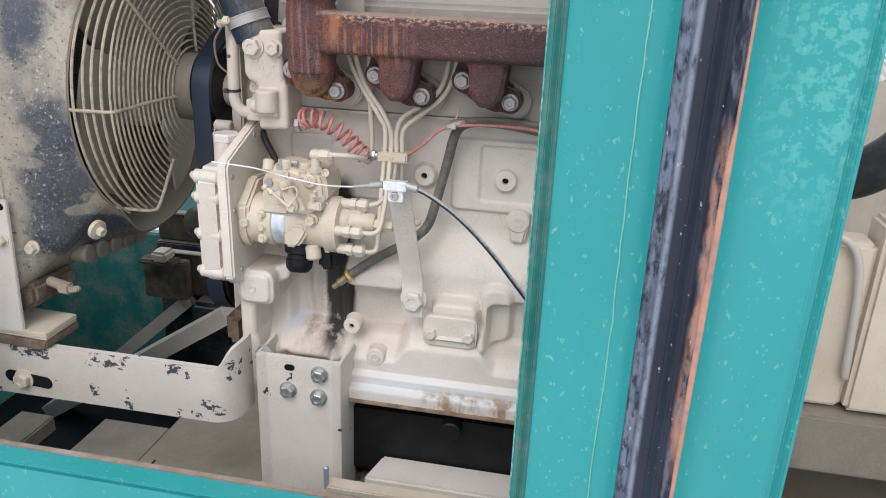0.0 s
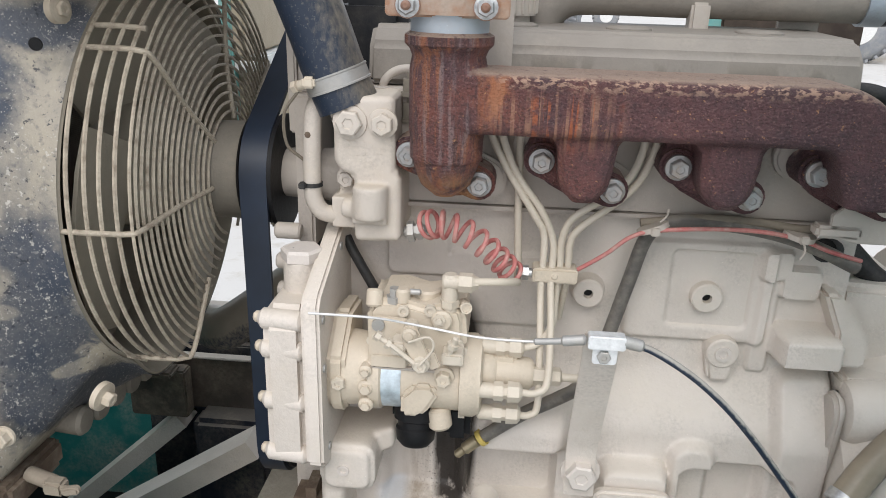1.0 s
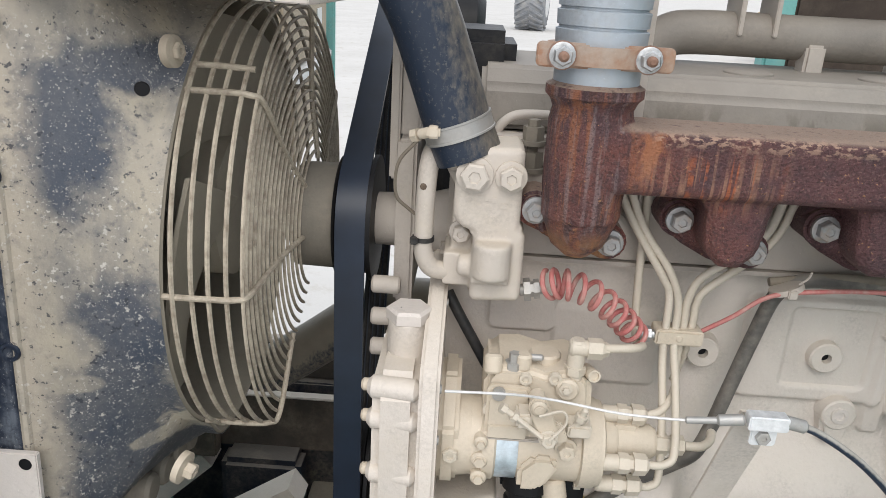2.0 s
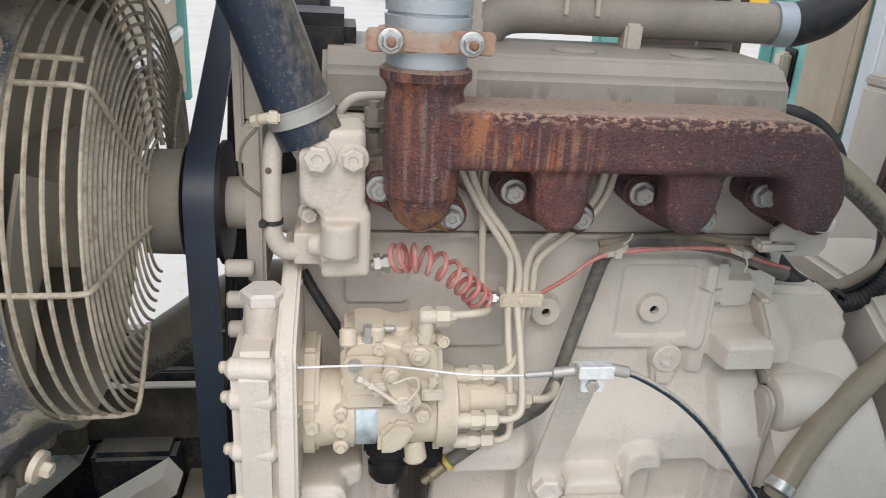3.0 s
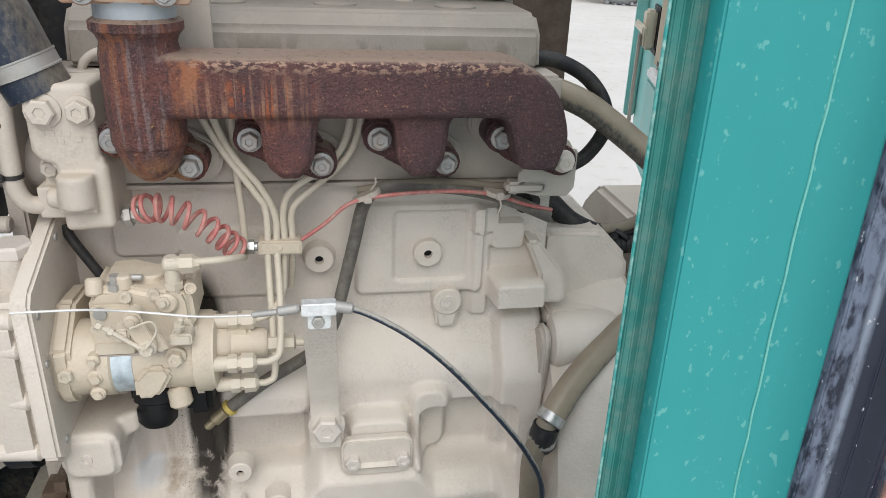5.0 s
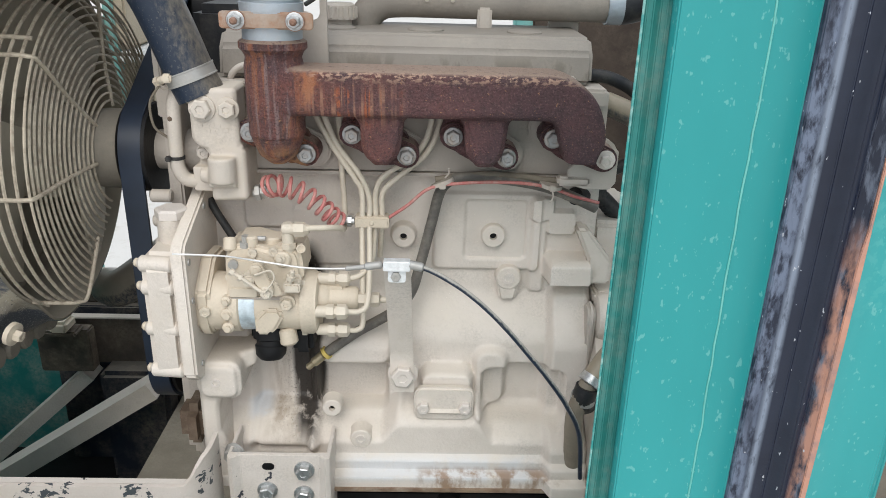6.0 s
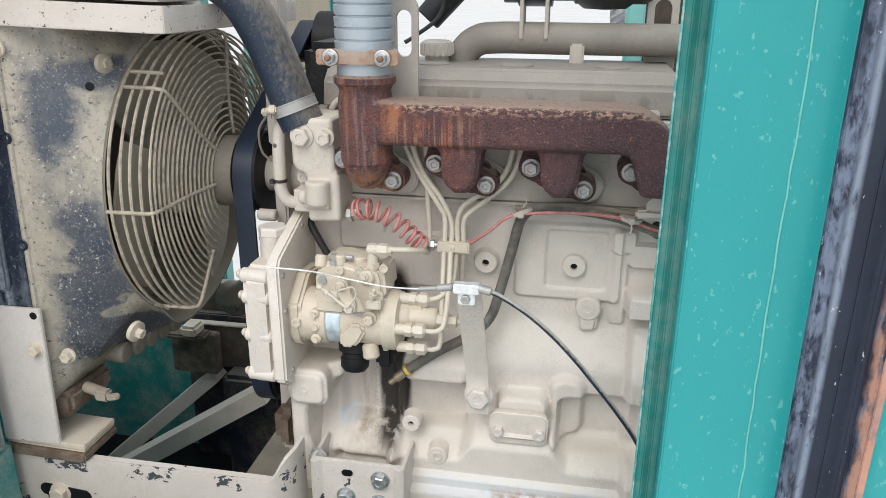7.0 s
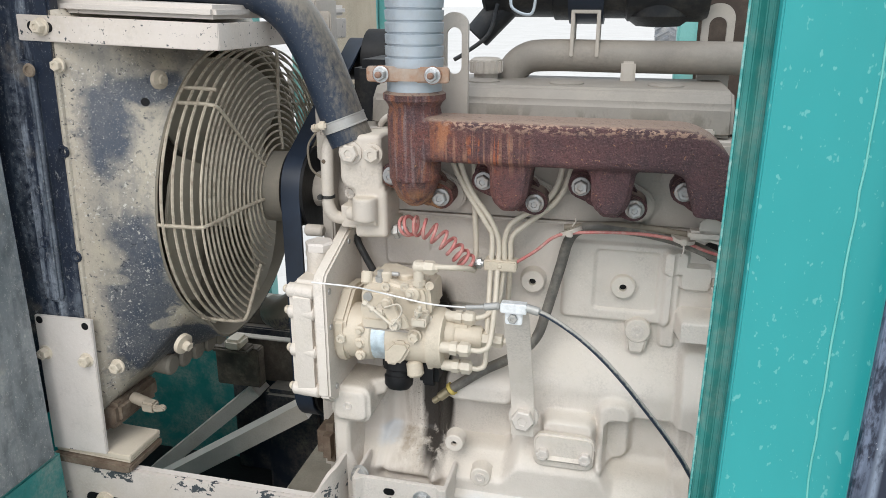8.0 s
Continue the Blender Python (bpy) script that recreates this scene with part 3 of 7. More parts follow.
def block_material():
    """Engine paint with an oily run below the pump and rust along the sump rail."""
    m = painted("block_paint", (0.68, 0.62, 0.565), (0.60, 0.545, 0.49), (0.64, 0.585, 0.50), 0.4, 0.50, 8.0, settle=0.4, specks=0.4, bump=0.4)
    nt = m.node_tree
    b = nt.nodes["Principled BSDF"]
    was = b.inputs["Base Color"].links[0].from_socket
    tc = nt.nodes.new("ShaderNodeTexCoord")
    xyz = nt.nodes.new("ShaderNodeSeparateXYZ")
    nt.links.new(tc.outputs["Object"], xyz.inputs[0])

    px, pz = xyz.outputs["X"], xyz.outputs["Z"]
    ragged = noise_mask(nt, 60, 0.22, 0.50, 8.0, (1, 1, 0.22), 3.0)
    core = times(nt, band(nt, px, -0.098, -0.044, 0.020), band(nt, pz, 0.655, 0.95, 0.09))
    lift = nt.nodes.new("ShaderNodeMapRange")
    lift.inputs["From Min"].default_value, lift.inputs["From Max"].default_value = 0.06, 0.34
    nt.links.new(times(nt, core, ragged), lift.inputs["Value"])
    splash = times(nt, times(nt, band(nt, px, -0.125, -0.035, 0.03), band(nt, pz, 0.66, 0.86, 0.05)), noise_mask(nt, 420, 0.58, 0.66, 3.0, seed=6.5))
    brown = times(nt, times(nt, band(nt, px, -0.140, -0.060, 0.025), band(nt, pz, 0.645, 0.83, 0.05)), noise_mask(nt, 40, 0.36, 0.60, 7.0, (1.4, 1, 0.16), 6.0))
    rail = times(nt, times(nt, band(nt, pz, 0.600, 0.640, 0.010), band(nt, px, 0.06, 0.30, 0.05)), noise_mask(nt, 34, 0.45, 0.58, 7.0, (1, 1, 0.5), 8.8))
    bare = times(nt, times(nt, band(nt, pz, 0.618, 0.655, 0.010), band(nt, px, -0.03, 0.27, 0.03)), noise_mask(nt, 14, 0.36, 0.50, 6.0, (1, 1, 0.6), 1.9))
    patch = times(nt, times(nt, band(nt, px, -0.160, -0.118, 0.012), band(nt, pz, 0.685, 0.715, 0.008)), noise_mask(nt, 50, 0.35, 0.5, 5.0, seed=2.4))
    c = mix(nt, times(nt, brown, 0.7), was, (0.27, 0.20, 0.135))
    c = mix(nt, times(nt, either(nt, bare, patch), 0.7), c, (0.60, 0.62, 0.65))
    c = mix(nt, times(nt, rail, 0.8), c, (0.24, 0.135, 0.065))
    c = mix(nt, times(nt, splash, 0.8), c, (0.06, 0.045, 0.035))
    c = mix(nt, times(nt, lift.outputs["Result"], 0.96), c, (0.022, 0.017, 0.014))
    nt.links.new(c, b.inputs["Base Color"])
    return m


part("block", block_side(), block_material(), engine, "beige cast block with an oil run below the pump", 50)
part("cylinder_head", join(box(-0.195, 0.315, 0.062, 0.31, 1.038, 1.150, 0.004), box(-0.20, 0.318, 0.058, 0.32, 1.0365, 1.0405, 0), box(-0.19, 0.31, 0.052, 0.075, 1.128, 1.152, 0.004)), cream_dull, engine)

# valve cover with sloping shoulders, caps and clips
def cover_material():
    """Dusty engine paint, darkened for shade; dark water marks climb from its lower rim."""
    m = painted("stained_shaded_cover", (0.27, 0.245, 0.215), (0.23, 0.205, 0.18), (0.34, 0.30, 0.25), 0.6, 0.6, 8.0, settle=0.25)
    nt = m.node_tree
    b = nt.nodes["Principled BSDF"]
    c = b.inputs["Base Color"].links[0].from_socket
    marks = times(nt, noise_mask(nt, 26, 0.50, 0.56, 5.0, (1, 1, 0.45), 3.6), band(nt, coordinate(nt, "Z"), 1.145, 1.186, 0.014))
    c = mix(nt, times(nt, marks, 0.55), c, (0.135, 0.115, 0.09))
    nt.links.new(c, b.inputs["Base Color"])
    return m


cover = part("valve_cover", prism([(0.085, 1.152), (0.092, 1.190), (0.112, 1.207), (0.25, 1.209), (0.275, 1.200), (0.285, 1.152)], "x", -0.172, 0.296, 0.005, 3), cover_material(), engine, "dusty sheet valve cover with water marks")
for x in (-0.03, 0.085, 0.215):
    part("dimple", lathe((x, 0.155, 1.203), (0, 0, 1), [(0, 0.024), (0.006, 0.023), (0.008, 0.018), (0.008, 0)], 24), cream_shaded, cover)
for x in (-0.04, -0.015, 0.075, 0.205, 0.232, 0.26):
    part("clip", box(x, x + 0.014, 0.078, 0.09, 1.150, 1.163, 0.002), cream_dull, cover)
part("clip", box(0.115, 0.14, 0.07, 0.088, 1.151, 1.158, 0.002), zinc, cover, "bright bent clip")
part("breather", join(lathe((-0.185, 0.20, 1.10), (0, 0, 1), [(0, 0.03), (0.10, 0.03), (0.11, 0.028), (0.11, 0)], 24), box(-0.215, -0.140, 0.13, 0.25, 1.06, 1.235, 0.012)), rubber, engine, "black breather housing")
part("oil_cap", join(lathe((-0.032, 0.185, 1.205), (0, 0, 1), [(0, 0.017), (0.012, 0.017), (0.012, 0.023), (0.03, 0.022), (0.033, 0.017), (0.033, 0)], 12)), cream_dull, engine)

for k in range(16):
    q = 2 * math.pi * k / 16
    part("cap_rib", lathe((-0.032 + 0.0225 * math.cos(q), 0.185 + 0.0225 * math.sin(q), 1.219), (0, 0, 1), [(0, 0.0022), (0.014, 0.0022), (0.015, 0)], 6), cream_dull, engine)

# exhaust manifold: log with four legs, drawn in front view and pushed back to the head
def cast(*bodies, voxel=0.0022, rounds=7):
    """Overlapping bodies fused into one casting with soft fillets."""
    fused = join(*bodies)
    bmesh.ops.recalc_face_normals(fused, faces=fused.faces)
    return fused, voxel, rounds


def casting(name, fused, material, parent, label=""):
    bm, voxel, rounds = fused
    ob = part(name, bm, material, parent, label, 80)
    rm = ob.modifiers.new("fuse", "REMESH")
    rm.mode, rm.voxel_size, rm.use_smooth_shade = "VOXEL", voxel, True
    sm = ob.modifiers.new("fillet", "SMOOTH")
    sm.factor, sm.iterations = 0.5, rounds
    return ob


legs = []
for x in (0.0, 0.120):
    # the leg narrows a little, rounds off below and leans back to its port
    legs.append(prism([(x + 0.002, 1.15), (x + 0.070, 1.15), (x + 0.068, 1.131), (x + 0.0625, 1.122), (x + 0.0605, 1.105), (x + 0.058, 1.088), (x + 0.051, 1.074), (x + 0.036, 1.068), (x + 0.021, 1.074), (x + 0.0135, 1.090), (x + 0.0120, 1.112), (x + 0.0110, 1.124), (x + 0.004, 1.131)], "y", -0.027, 0.030, 0.008, 3))


def duct(path, hn, hy, r):
    """A rounded-rectangle duct along a path of (x, z), lying across y = -0.003."""
    bm = bmesh.new()
    pts = [Vector((p.x, 0, p.y)) for p in curve([(x, z, 0) for x, z in path], 8)]
    ring = rounded(-hn, hn, -hy, hy, r, 5)
    rows = []
    for k, p in enumerate(pts):
        t = (pts[min(k + 1, len(pts) - 1)] - pts[max(k - 1, 0)]).normalized()
        n = Vector((-t.z, 0, t.x))
        slim = 1 - 0.30 * step(len(pts) - 14, len(pts) - 1, k)
        rows.append([bm.verts.new(p + n * u * slim + Vector((0, -0.003 + v, 0))) for u, v in ring])
    for p, q in zip(rows, rows[1:]):
        for k in range(len(ring)):
            m = (k + 1) % len(ring)
            bm.faces.new((p[k], p[m], q[m], q[k]))
    bm.faces.new(rows[0])
    bm.faces.new(rows[-1][::-1])
    return bm


manifold = casting("exhaust_manifold", cast(duct([(-0.085, 1.1545), (0.05, 1.1545), (0.20, 1.1545), (0.236, 1.1525), (0.257, 1.138), (0.2665, 1.115), (0.2675, 1.098), (0.2672, 1.080)], 0.0265, 0.033, 0.009), *legs, box(0.0, 0.26, -0.010, 0.034, 1.125, 1.14, 0.004), rod((-0.085, -0.004, 1.10), (-0.085, -0.004, 1.19), 0.0325), rod((-0.085, 0.0, 1.095), (-0.085, 0.045, 1.09), 0.026), *[prism(slot((x, 1.106), (x + 0.008, 1.128), 0.0145), "y", 0.016, 0.036, 0.003) for x in (0.0, 0.12, 0.24)], rounds=5), rust, engine, "rust-red cast exhaust manifold with orange runs")
part("outlet_elbow", lathe((-0.085, -0.004, 1.068), (0, 0, 1), [(0, 0.0), (0.0, 0.010), (0.010, 0.022), (0.030, 0.030), (0.060, 0.0335), (0.112, 0.0335), (0.122, 0.0315), (0.128, 0.034), (0.132, 0.038), (0.139, 0.038), (0.142, 0.033), (0.142, 0)], 36), rust, manifold)
for x in (-0.12, 0.0, 0.12, 0.24):
    part("flange", join(prism(slot((x, 1.10), (x + 0.064, 1.075), 0.0160), "y", 0.0095, 0.047, 0.003), prism(slot((x + 0.02, 1.095), (x + 0.045, 1.082), 0.024), "y", 0.02, 0.05, 0.008)), rust, manifold)
    part("gasket_port", prism(slot((x - 0.004, 1.105), (x + 0.068, 1.07), 0.022), "y", 0.047, 0.06, 0.003), cream_dull, manifold)
    for k, (px, pz) in enumerate(((x, 1.10), (x + 0.065, 1.0755))):
        last = x > 0.2 and k
        bolt((px, -0.003, pz), (0, -1, 0), manifold, cream_plate if last else bolt_steel, 0.0155, 0.009, label="pinkish overpainted bolt" if last else "")
part("lifting_bracket", join(prism([(0.262, 1.062), (0.262, 1.042), (0.285, 1.036), (0.315, 1.036), (0.322, 1.045), (0.322, 1.085), (0.296, 1.09)], "y", 0.015, 0.020, 0.001), box(0.25, 0.29, 0.012, 0.03, 1.040, 1.052, 0.003)), cream_dull, engine)

# exhaust flexible pipe with its clamp
exhaust = thing("exhaust_pipe", "galvanised spiral flexible exhaust pipe with a rusty clamp", "exhaust pipe", at=(-0.085, -0.004, 1.21))
ribs = []
for k in range(25):
    z = 1.238 + k * 0.0135
    ribs += [(z - 1.20, 0.0345), (z - 1.20 + 0.0105, 0.0352), (z - 1.20 + 0.0115, 0.0325), (z - 1.20 + 0.0130, 0.0325)]
part("flexible_tube", lathe((-0.085, -0.004, 1.20), (0.004, 0.0, 1), [(0.0095, 0.033), (0.030, 0.0335), *ribs], 40), tin, exhaust, "", 20)
saddle = part("clamp", join(lathe((-0.085, -0.004, 1.224), (0, 0, 1), [(0, 0.0355), (0.0, 0.040), (0.014, 0.040), (0.014, 0.0355)], 40), prism(rounded(-0.135, -0.035, 1.222, 1.240, 0.004), "y", -0.036, -0.030, 0.001)), painted("rusty_zinc", (0.40, 0.34, 0.29), (0.33, 0.22, 0.15), (0.30, 0.13, 0.06), 1.0, 0.6, 22.0), exhaust, "rust-spotted saddle clamp")
for x in (-0.1165, -0.0540):
    part("stud", join(rod((x, -0.02, 1.231), (x, -0.052, 1.231), 0.0038), lathe((x, -0.0365, 1.231), (0, -1, 0), [(0, 0.0105), (0.002, 0.0105), (0.002, 0)], 20)), painted("rusty_stud", (0.20, 0.10, 0.06), (0.28, 0.18, 0.14), (0.3, 0.2, 0.15), 0.5, 0.7, 40.0), saddle)
    bolt((x, -0.0465, 1.231), (0, -1, 0), saddle, zinc, 0.013, 0.008, name="nut")

# thermostat housing, its hose and by-pass tube
thermo = casting("thermostat_housing", cast(
    prism([(-0.189, 1.150), (-0.1325, 1.152), (-0.1320, 1.082), (-0.1265, 1.080), (-0.1265, 1.016), (-0.171, 1.014), (-0.171, 1.078), (-0.184, 1.082), (-0.189, 1.092)], "y", 0.004, 0.085, 0.003),
    box(-0.1955, -0.170, 0.020, 0.085, 1.022, 1.053, 0.0), box(-0.190, -0.165, 0.030, 0.085, 1.05, 1.10, 0.0),
    rod((-0.154, 0.000, 1.040), (-0.154, 0.000, 1.072), 0.0165), box(-0.171, -0.138, -0.004, 0.02, 1.034, 1.060, 0.0), rod((-0.150, 0.005, 1.046), (-0.182, 0.012, 1.046), 0.010),
    rod((-0.166, 0.040, 1.120), (-0.176, 0.032, 1.140), 0.0255), voxel=0.0017, rounds=6), cream_mid, engine, "cast thermostat housing")
part("neck", rod((-0.166, 0.040, 1.120), (-0.186, 0.027, 1.160), 0.0245, w=0.003), cream_mid, thermo)
for x, y, z, af in ((-0.173, -0.007, 1.128, 0.021), (-0.143, -0.007, 1.128, 0.018)):
    bolt((x, y, z), (0, -1, 0), thermo, cream_mid, af, 0.009)
bolt((-0.1815, 0.018, 1.070), (0, -1, 0), thermo, cream_dull, 0.014, 0.010)
# raised casting marks
for x, z, w in ((-0.178, 1.106, 0.004), (-0.172, 1.106, 0.006), (-0.164, 1.106, 0.004), (-0.158, 1.105, 0.005), (-0.150, 1.100, 0.006), (-0.170, 1.098, 0.005), (-0.162, 1.098, 0.003)):
    part("casting_mark", box(x, x + w, 0.0034, 0.0045, z, z + 0.0050, 0.0003), cream_mid, thermo)
part("stub", join(rod((-0.127, 0.026, 1.019), (-0.104, 0.026, 1.023), 0.0055), lathe((-0.122, 0.026, 1.020), (1, 0, 0.15), [(0, 0.0105), (0.006, 0.0105), (0.006, 0.007), (0.009, 0.007), (0.009, 0.009), (0.014, 0.009), (0.014, 0)], 6)), steel_dull, thermo, "dull steel sender")
part("bypass_tube", pipe([(-0.202, 0.040, 1.152), (-0.212, 0.026, 1.13), (-0.214, 0.022, 1.07), (-0.213, 0.022, 1.050), (-0.205, 0.024, 1.036), (-0.188, 0.030, 1.032)], 0.0085, 14), cream_mid, engine)
part("tube_tie", join(lathe((-0.214, 0.022, 1.062), (0, 0, 1), [(0, 0.0092), (0, 0.0098), (0.004, 0.0098), (0.004, 0.0092)], 14), box(-0.225, -0.218, 0.010, 0.018, 1.061, 1.067, 0.001)), rubber, engine)
part("rust_chip", lathe((-0.2155, 0.0165, 1.112), (-0.15, -1, 0), [(-0.003, 0.0035), (0.0012, 0.003), (0.0014, 0)], 8), pad_brown, engine, "rusty chip in the paint")

gear = part("gear_housing", prism([(-0.060, 0.806), (-0.062, 0.970), (-0.054, 0.981), (0.075, 1.030), (0.10, 1.03), (0.10, 0.78), (0.02, 0.780), (-0.045, 0.793)], "x", -0.207, -0.190, 0.003, 2), cream, engine, "bolted cast timing-gear housing")
part("gear_cover", prism([(-0.050, 0.800), (-0.054, 0.820), (-0.054, 0.952), (-0.044, 0.964), (0.10, 0.964), (0.10, 0.78), (-0.034, 0.79)], "x", -0.247, -0.206, 0.016, 4), cream, gear)
part("filler_neck", join(rod((-0.222, 0.006, 0.945), (-0.222, 0.006, 0.995), 0.0195, 0.0185), ), cream, gear)
part("filler_cap", lathe((-0.222, 0.006, 0.994), (0, 0, 1), [(0, 0.021), (0.009, 0.021), (0.0115, 0.018), (0.0115, 0)], 6, 0.3), cream_plate, gear, "bare steel filler cap")
for z in (0.951, 0.921, 0.866, 0.808):
    part("boss", rod((-0.251, -0.042, z), (-0.207, -0.046, z), 0.0100, w=0.004), cream, gear)
    part("bolt", rod((-0.257, -0.040, z), (-0.248, -0.040, z), 0.0055), cream_warm, gear)
for y, z in ((-0.047, 0.955), (-0.047, 0.905), (-0.035, 0.812), (0.03, 1.0)):
    part("screw", lathe((-0.1905, y, z), (1, 0, 0), [(0, 0.0045), (0.002, 0.004), (0.002, 0)], 10), steel_dull, gear)

# injection pump
pump = part("injection_pump", rod((-0.180, -0.004, 0.886), (-0.060, -0.004, 0.886), 0.036, w=0.004, seg=32), cream_warm, engine, "cast rotary injection pump, sandy yellow")
part("mounting_flange", prism([(-0.042, 0.868), (-0.042, 0.912), (0.0, 0.945), (0.05, 0.94), (0.05, 0.85), (-0.005, 0.842), (-0.03, 0.85)], "x", -0.190, -0.172, 0.004), cream_warm, pump)
part("flange_nose", lathe((-0.176, -0.004, 0.886), (1, 0, 0), [(0, 0.038), (0.010, 0.037), (0.026, 0.034)], 32), cream_warm, pump)
part("governor_box", prism([(-0.152, 0.905), (-0.153, 0.960), (-0.146, 0.970), (-0.122, 0.972), (-0.100, 0.966), (-0.080, 0.970), (-0.064, 0.966), (-0.060, 0.955), (-0.058, 0.925), (-0.075, 0.905)], "y", -0.030, 0.04, 0.007, 3), cream_warm, pump)
part("top_lobe", join(rod((-0.146, -0.026, 0.962), (-0.146, -0.020, 0.978), 0.008), rod((-0.120, -0.02, 0.965), (-0.120, -0.02, 0.980), 0.007), rod((-0.100, 0.0, 0.96), (-0.10, 0.0, 0.974), 0.014), rod((-0.082, -0.03, 0.955), (-0.082, -0.036, 0.955), 0.010)), cream_warm, pump)
part("side_plate", prism(rounded(-0.150, -0.112, 0.905, 0.956, 0.006), "y", -0.038, -0.029, 0.003), cream_warm, pump)
part("rating_plate", prism(rounded(-0.147, -0.114, 0.907, 0.919, 0.002), "y", -0.0405, -0.0375, 0.0006), cream_warm, pump)
part("fuel_collar", lathe((-0.152, -0.004, 0.886), (1, 0, 0), [(0, 0.0365), (0.002, 0.039), (0.012, 0.039), (0.014, 0.0365)], 32), cream_warm, pump)
wrap = lathe((-0.138, -0.004, 0.886), (1, 0, 0), [(0, 0.0366), (0.019, 0.0366)], 48)
bmesh.ops.delete(wrap, geom=[f for f in wrap.faces if f.calc_center_median().y > -0.022 or len(f.verts) > 8], context="FACES")
part("name_band", wrap, decal, pump, "worn bluish foil name band")
for x, z, r in ((-0.152, 0.902, 0.0062), (-0.152, 0.866, 0.0072), (-0.152, 0.884, 0.0080)):
    part("lug", join(rod((x, -0.030, z), (x, -0.044, z), r, w=0.002), lathe((x, -0.044, z), (0, -1, 0), [(0, r * 0.62), (0.003, r * 0.6), (0.003, 0)], 6)), cream_warm, pump)
part("cam_lobe", prism([(-0.118, 0.880), (-0.105, 0.893), (-0.088, 0.893), (-0.082, 0.884), (-0.092, 0.866), (-0.100, 0.858), (-0.118, 0.858)], "y", -0.046, -0.03, 0.004), cream_warm, pump)
bolt((-0.078, -0.049, 0.901), (0, -1, 0), pump, cream_warm, 0.013, 0.009)
bolt((-0.178, -0.046, 0.888), (0, -1, 0), pump, cream_pipe, 0.013, 0.010)
part("distributor_head", lathe((-0.064, -0.004, 0.886), (1, 0, 0), [(0, 0.036), (0.001, 0.041), (0.014, 0.041), (0.017, 0.039), (0.020, 0.039), (0.022, 0.034), (0.022, 0)], 36), cream_warm, pump)
part("tail_boss", join(lathe((-0.042, -0.006, 0.892), (1, 0, 0), [(0, 0.022), (0.010, 0.0205), (0.013, 0.0175), (0.044, 0.0160), (0.048, 0.013), (0.048, 0)], 28), box(-0.036, -0.010, -0.014, 0.002, 0.868, 0.916, 0.004)), cream_warm, pump)
part("tail_union", join(lathe((0.006, -0.008, 0.892), (1, 0, 0), [(0, 0.0105), (0.011, 0.0105), (0.011, 0.008), (0.015, 0.008), (0.015, 0.0095), (0.026, 0.0090), (0.028, 0.005)], 6)), cream_pipe, pump)
part("return_line", pipe([(0.033, -0.008, 0.892), (0.048, -0.008, 0.892), (0.058, 0.0, 0.893), (0.064, 0.014, 0.894)], 0.0042, 10), cream_pipe, engine)
for y, z in ((-0.006, 0.919), (-0.036, 0.888), (-0.024, 0.857)):
    part("delivery_union", join(rod((-0.046, y, z), (-0.026, y, z), 0.0075), lathe((-0.031, y, z), (1, 0, 0), [(0, 0.0092), (0.009, 0.0092), (0.009, 0.0072), (0.013, 0.0072), (0.013, 0.0100), (0.024, 0.0094), (0.027, 0.0055), (0.027, 0)], 6)), cream_pipe, pump)
part("top_elbow", join(rod((-0.076, -0.022, 0.960), (-0.076, -0.022, 0.998), 0.0075), lathe((-0.076, -0.022, 0.966), (0, 0, 1), [(0, 0.0095), (0.007, 0.0095), (0.007, 0)], 6), rod((-0.083, -0.024, 0.991), (-0.064, -0.024, 0.991), 0.0070), lathe((-0.068, -0.024, 0.991), (1, 0, 0), [(0, 0.0092), (0.012, 0.0092), (0.014, 0.007), (0.018, 0.0055)], 6)), cream_pipe, pump)
part("timing_screw", join(lathe((-0.060, -0.03, 0.968), (0.2, -1, 0.2), [(-0.02, 0.0055), (0.0, 0.0055), (0.0, 0.004), (-0.002, 0.004), (-0.002, 0)], 16)), cream_warm, pump)
lever = part("throttle_lever", join(prism(slot((-0.108, 0.953), (-0.0975, 0.928), 0.0085), "y", -0.061, -0.0575, 0.001), rod((-0.108, -0.04, 0.953), (-0.108, -0.066, 0.953), 0.0070), rod((-0.108, -0.066, 0.953), (-0.108, -0.0675, 0.953), 0.0040), prism([(-0.112, 0.945), (-0.086, 0.935), (-0.080, 0.920), (-0.088, 0.916), (-0.100, 0.926)], "y", -0.0565, -0.0530, 0.001)), cream_warm, pump)
bolt((-0.0975, -0.068, 0.924), (0, -1, 0), lever, cream_pipe, 0.011, 0.006)
part("spring", pipe([(-0.134, -0.058, 0.947), (-0.122, -0.062, 0.940), (-0.112, -0.062, 0.932), (-0.1, -0.064, 0.924)], 0.0022, 8), cream_pipe, lever)
part("stop_screw", join(rod((-0.137, -0.060, 0.949), (-0.117, -0.060, 0.935), 0.0022), lathe((-0.139, -0.060, 0.9505), (0.8, 0, -0.56), [(0, 0.0046), (0.005, 0.0046), (0.005, 0)], 6), lathe((-0.129, -0.060, 0.9435), (0.8, 0, -0.56), [(0, 0.0050), (0.004, 0.0050), (0.004, 0)], 6), box(-0.125, -0.112, -0.060, -0.040, 0.930, 0.944, 0.002)), cream_pipe, lever)
part("wire_link", pipe([(-0.108, -0.070, 0.950), (-0.090, -0.070, 0.956), (-0.086, -0.070, 0.945), (-0.0975, -0.070, 0.928)], 0.0012, 6), cream_pipe, lever)
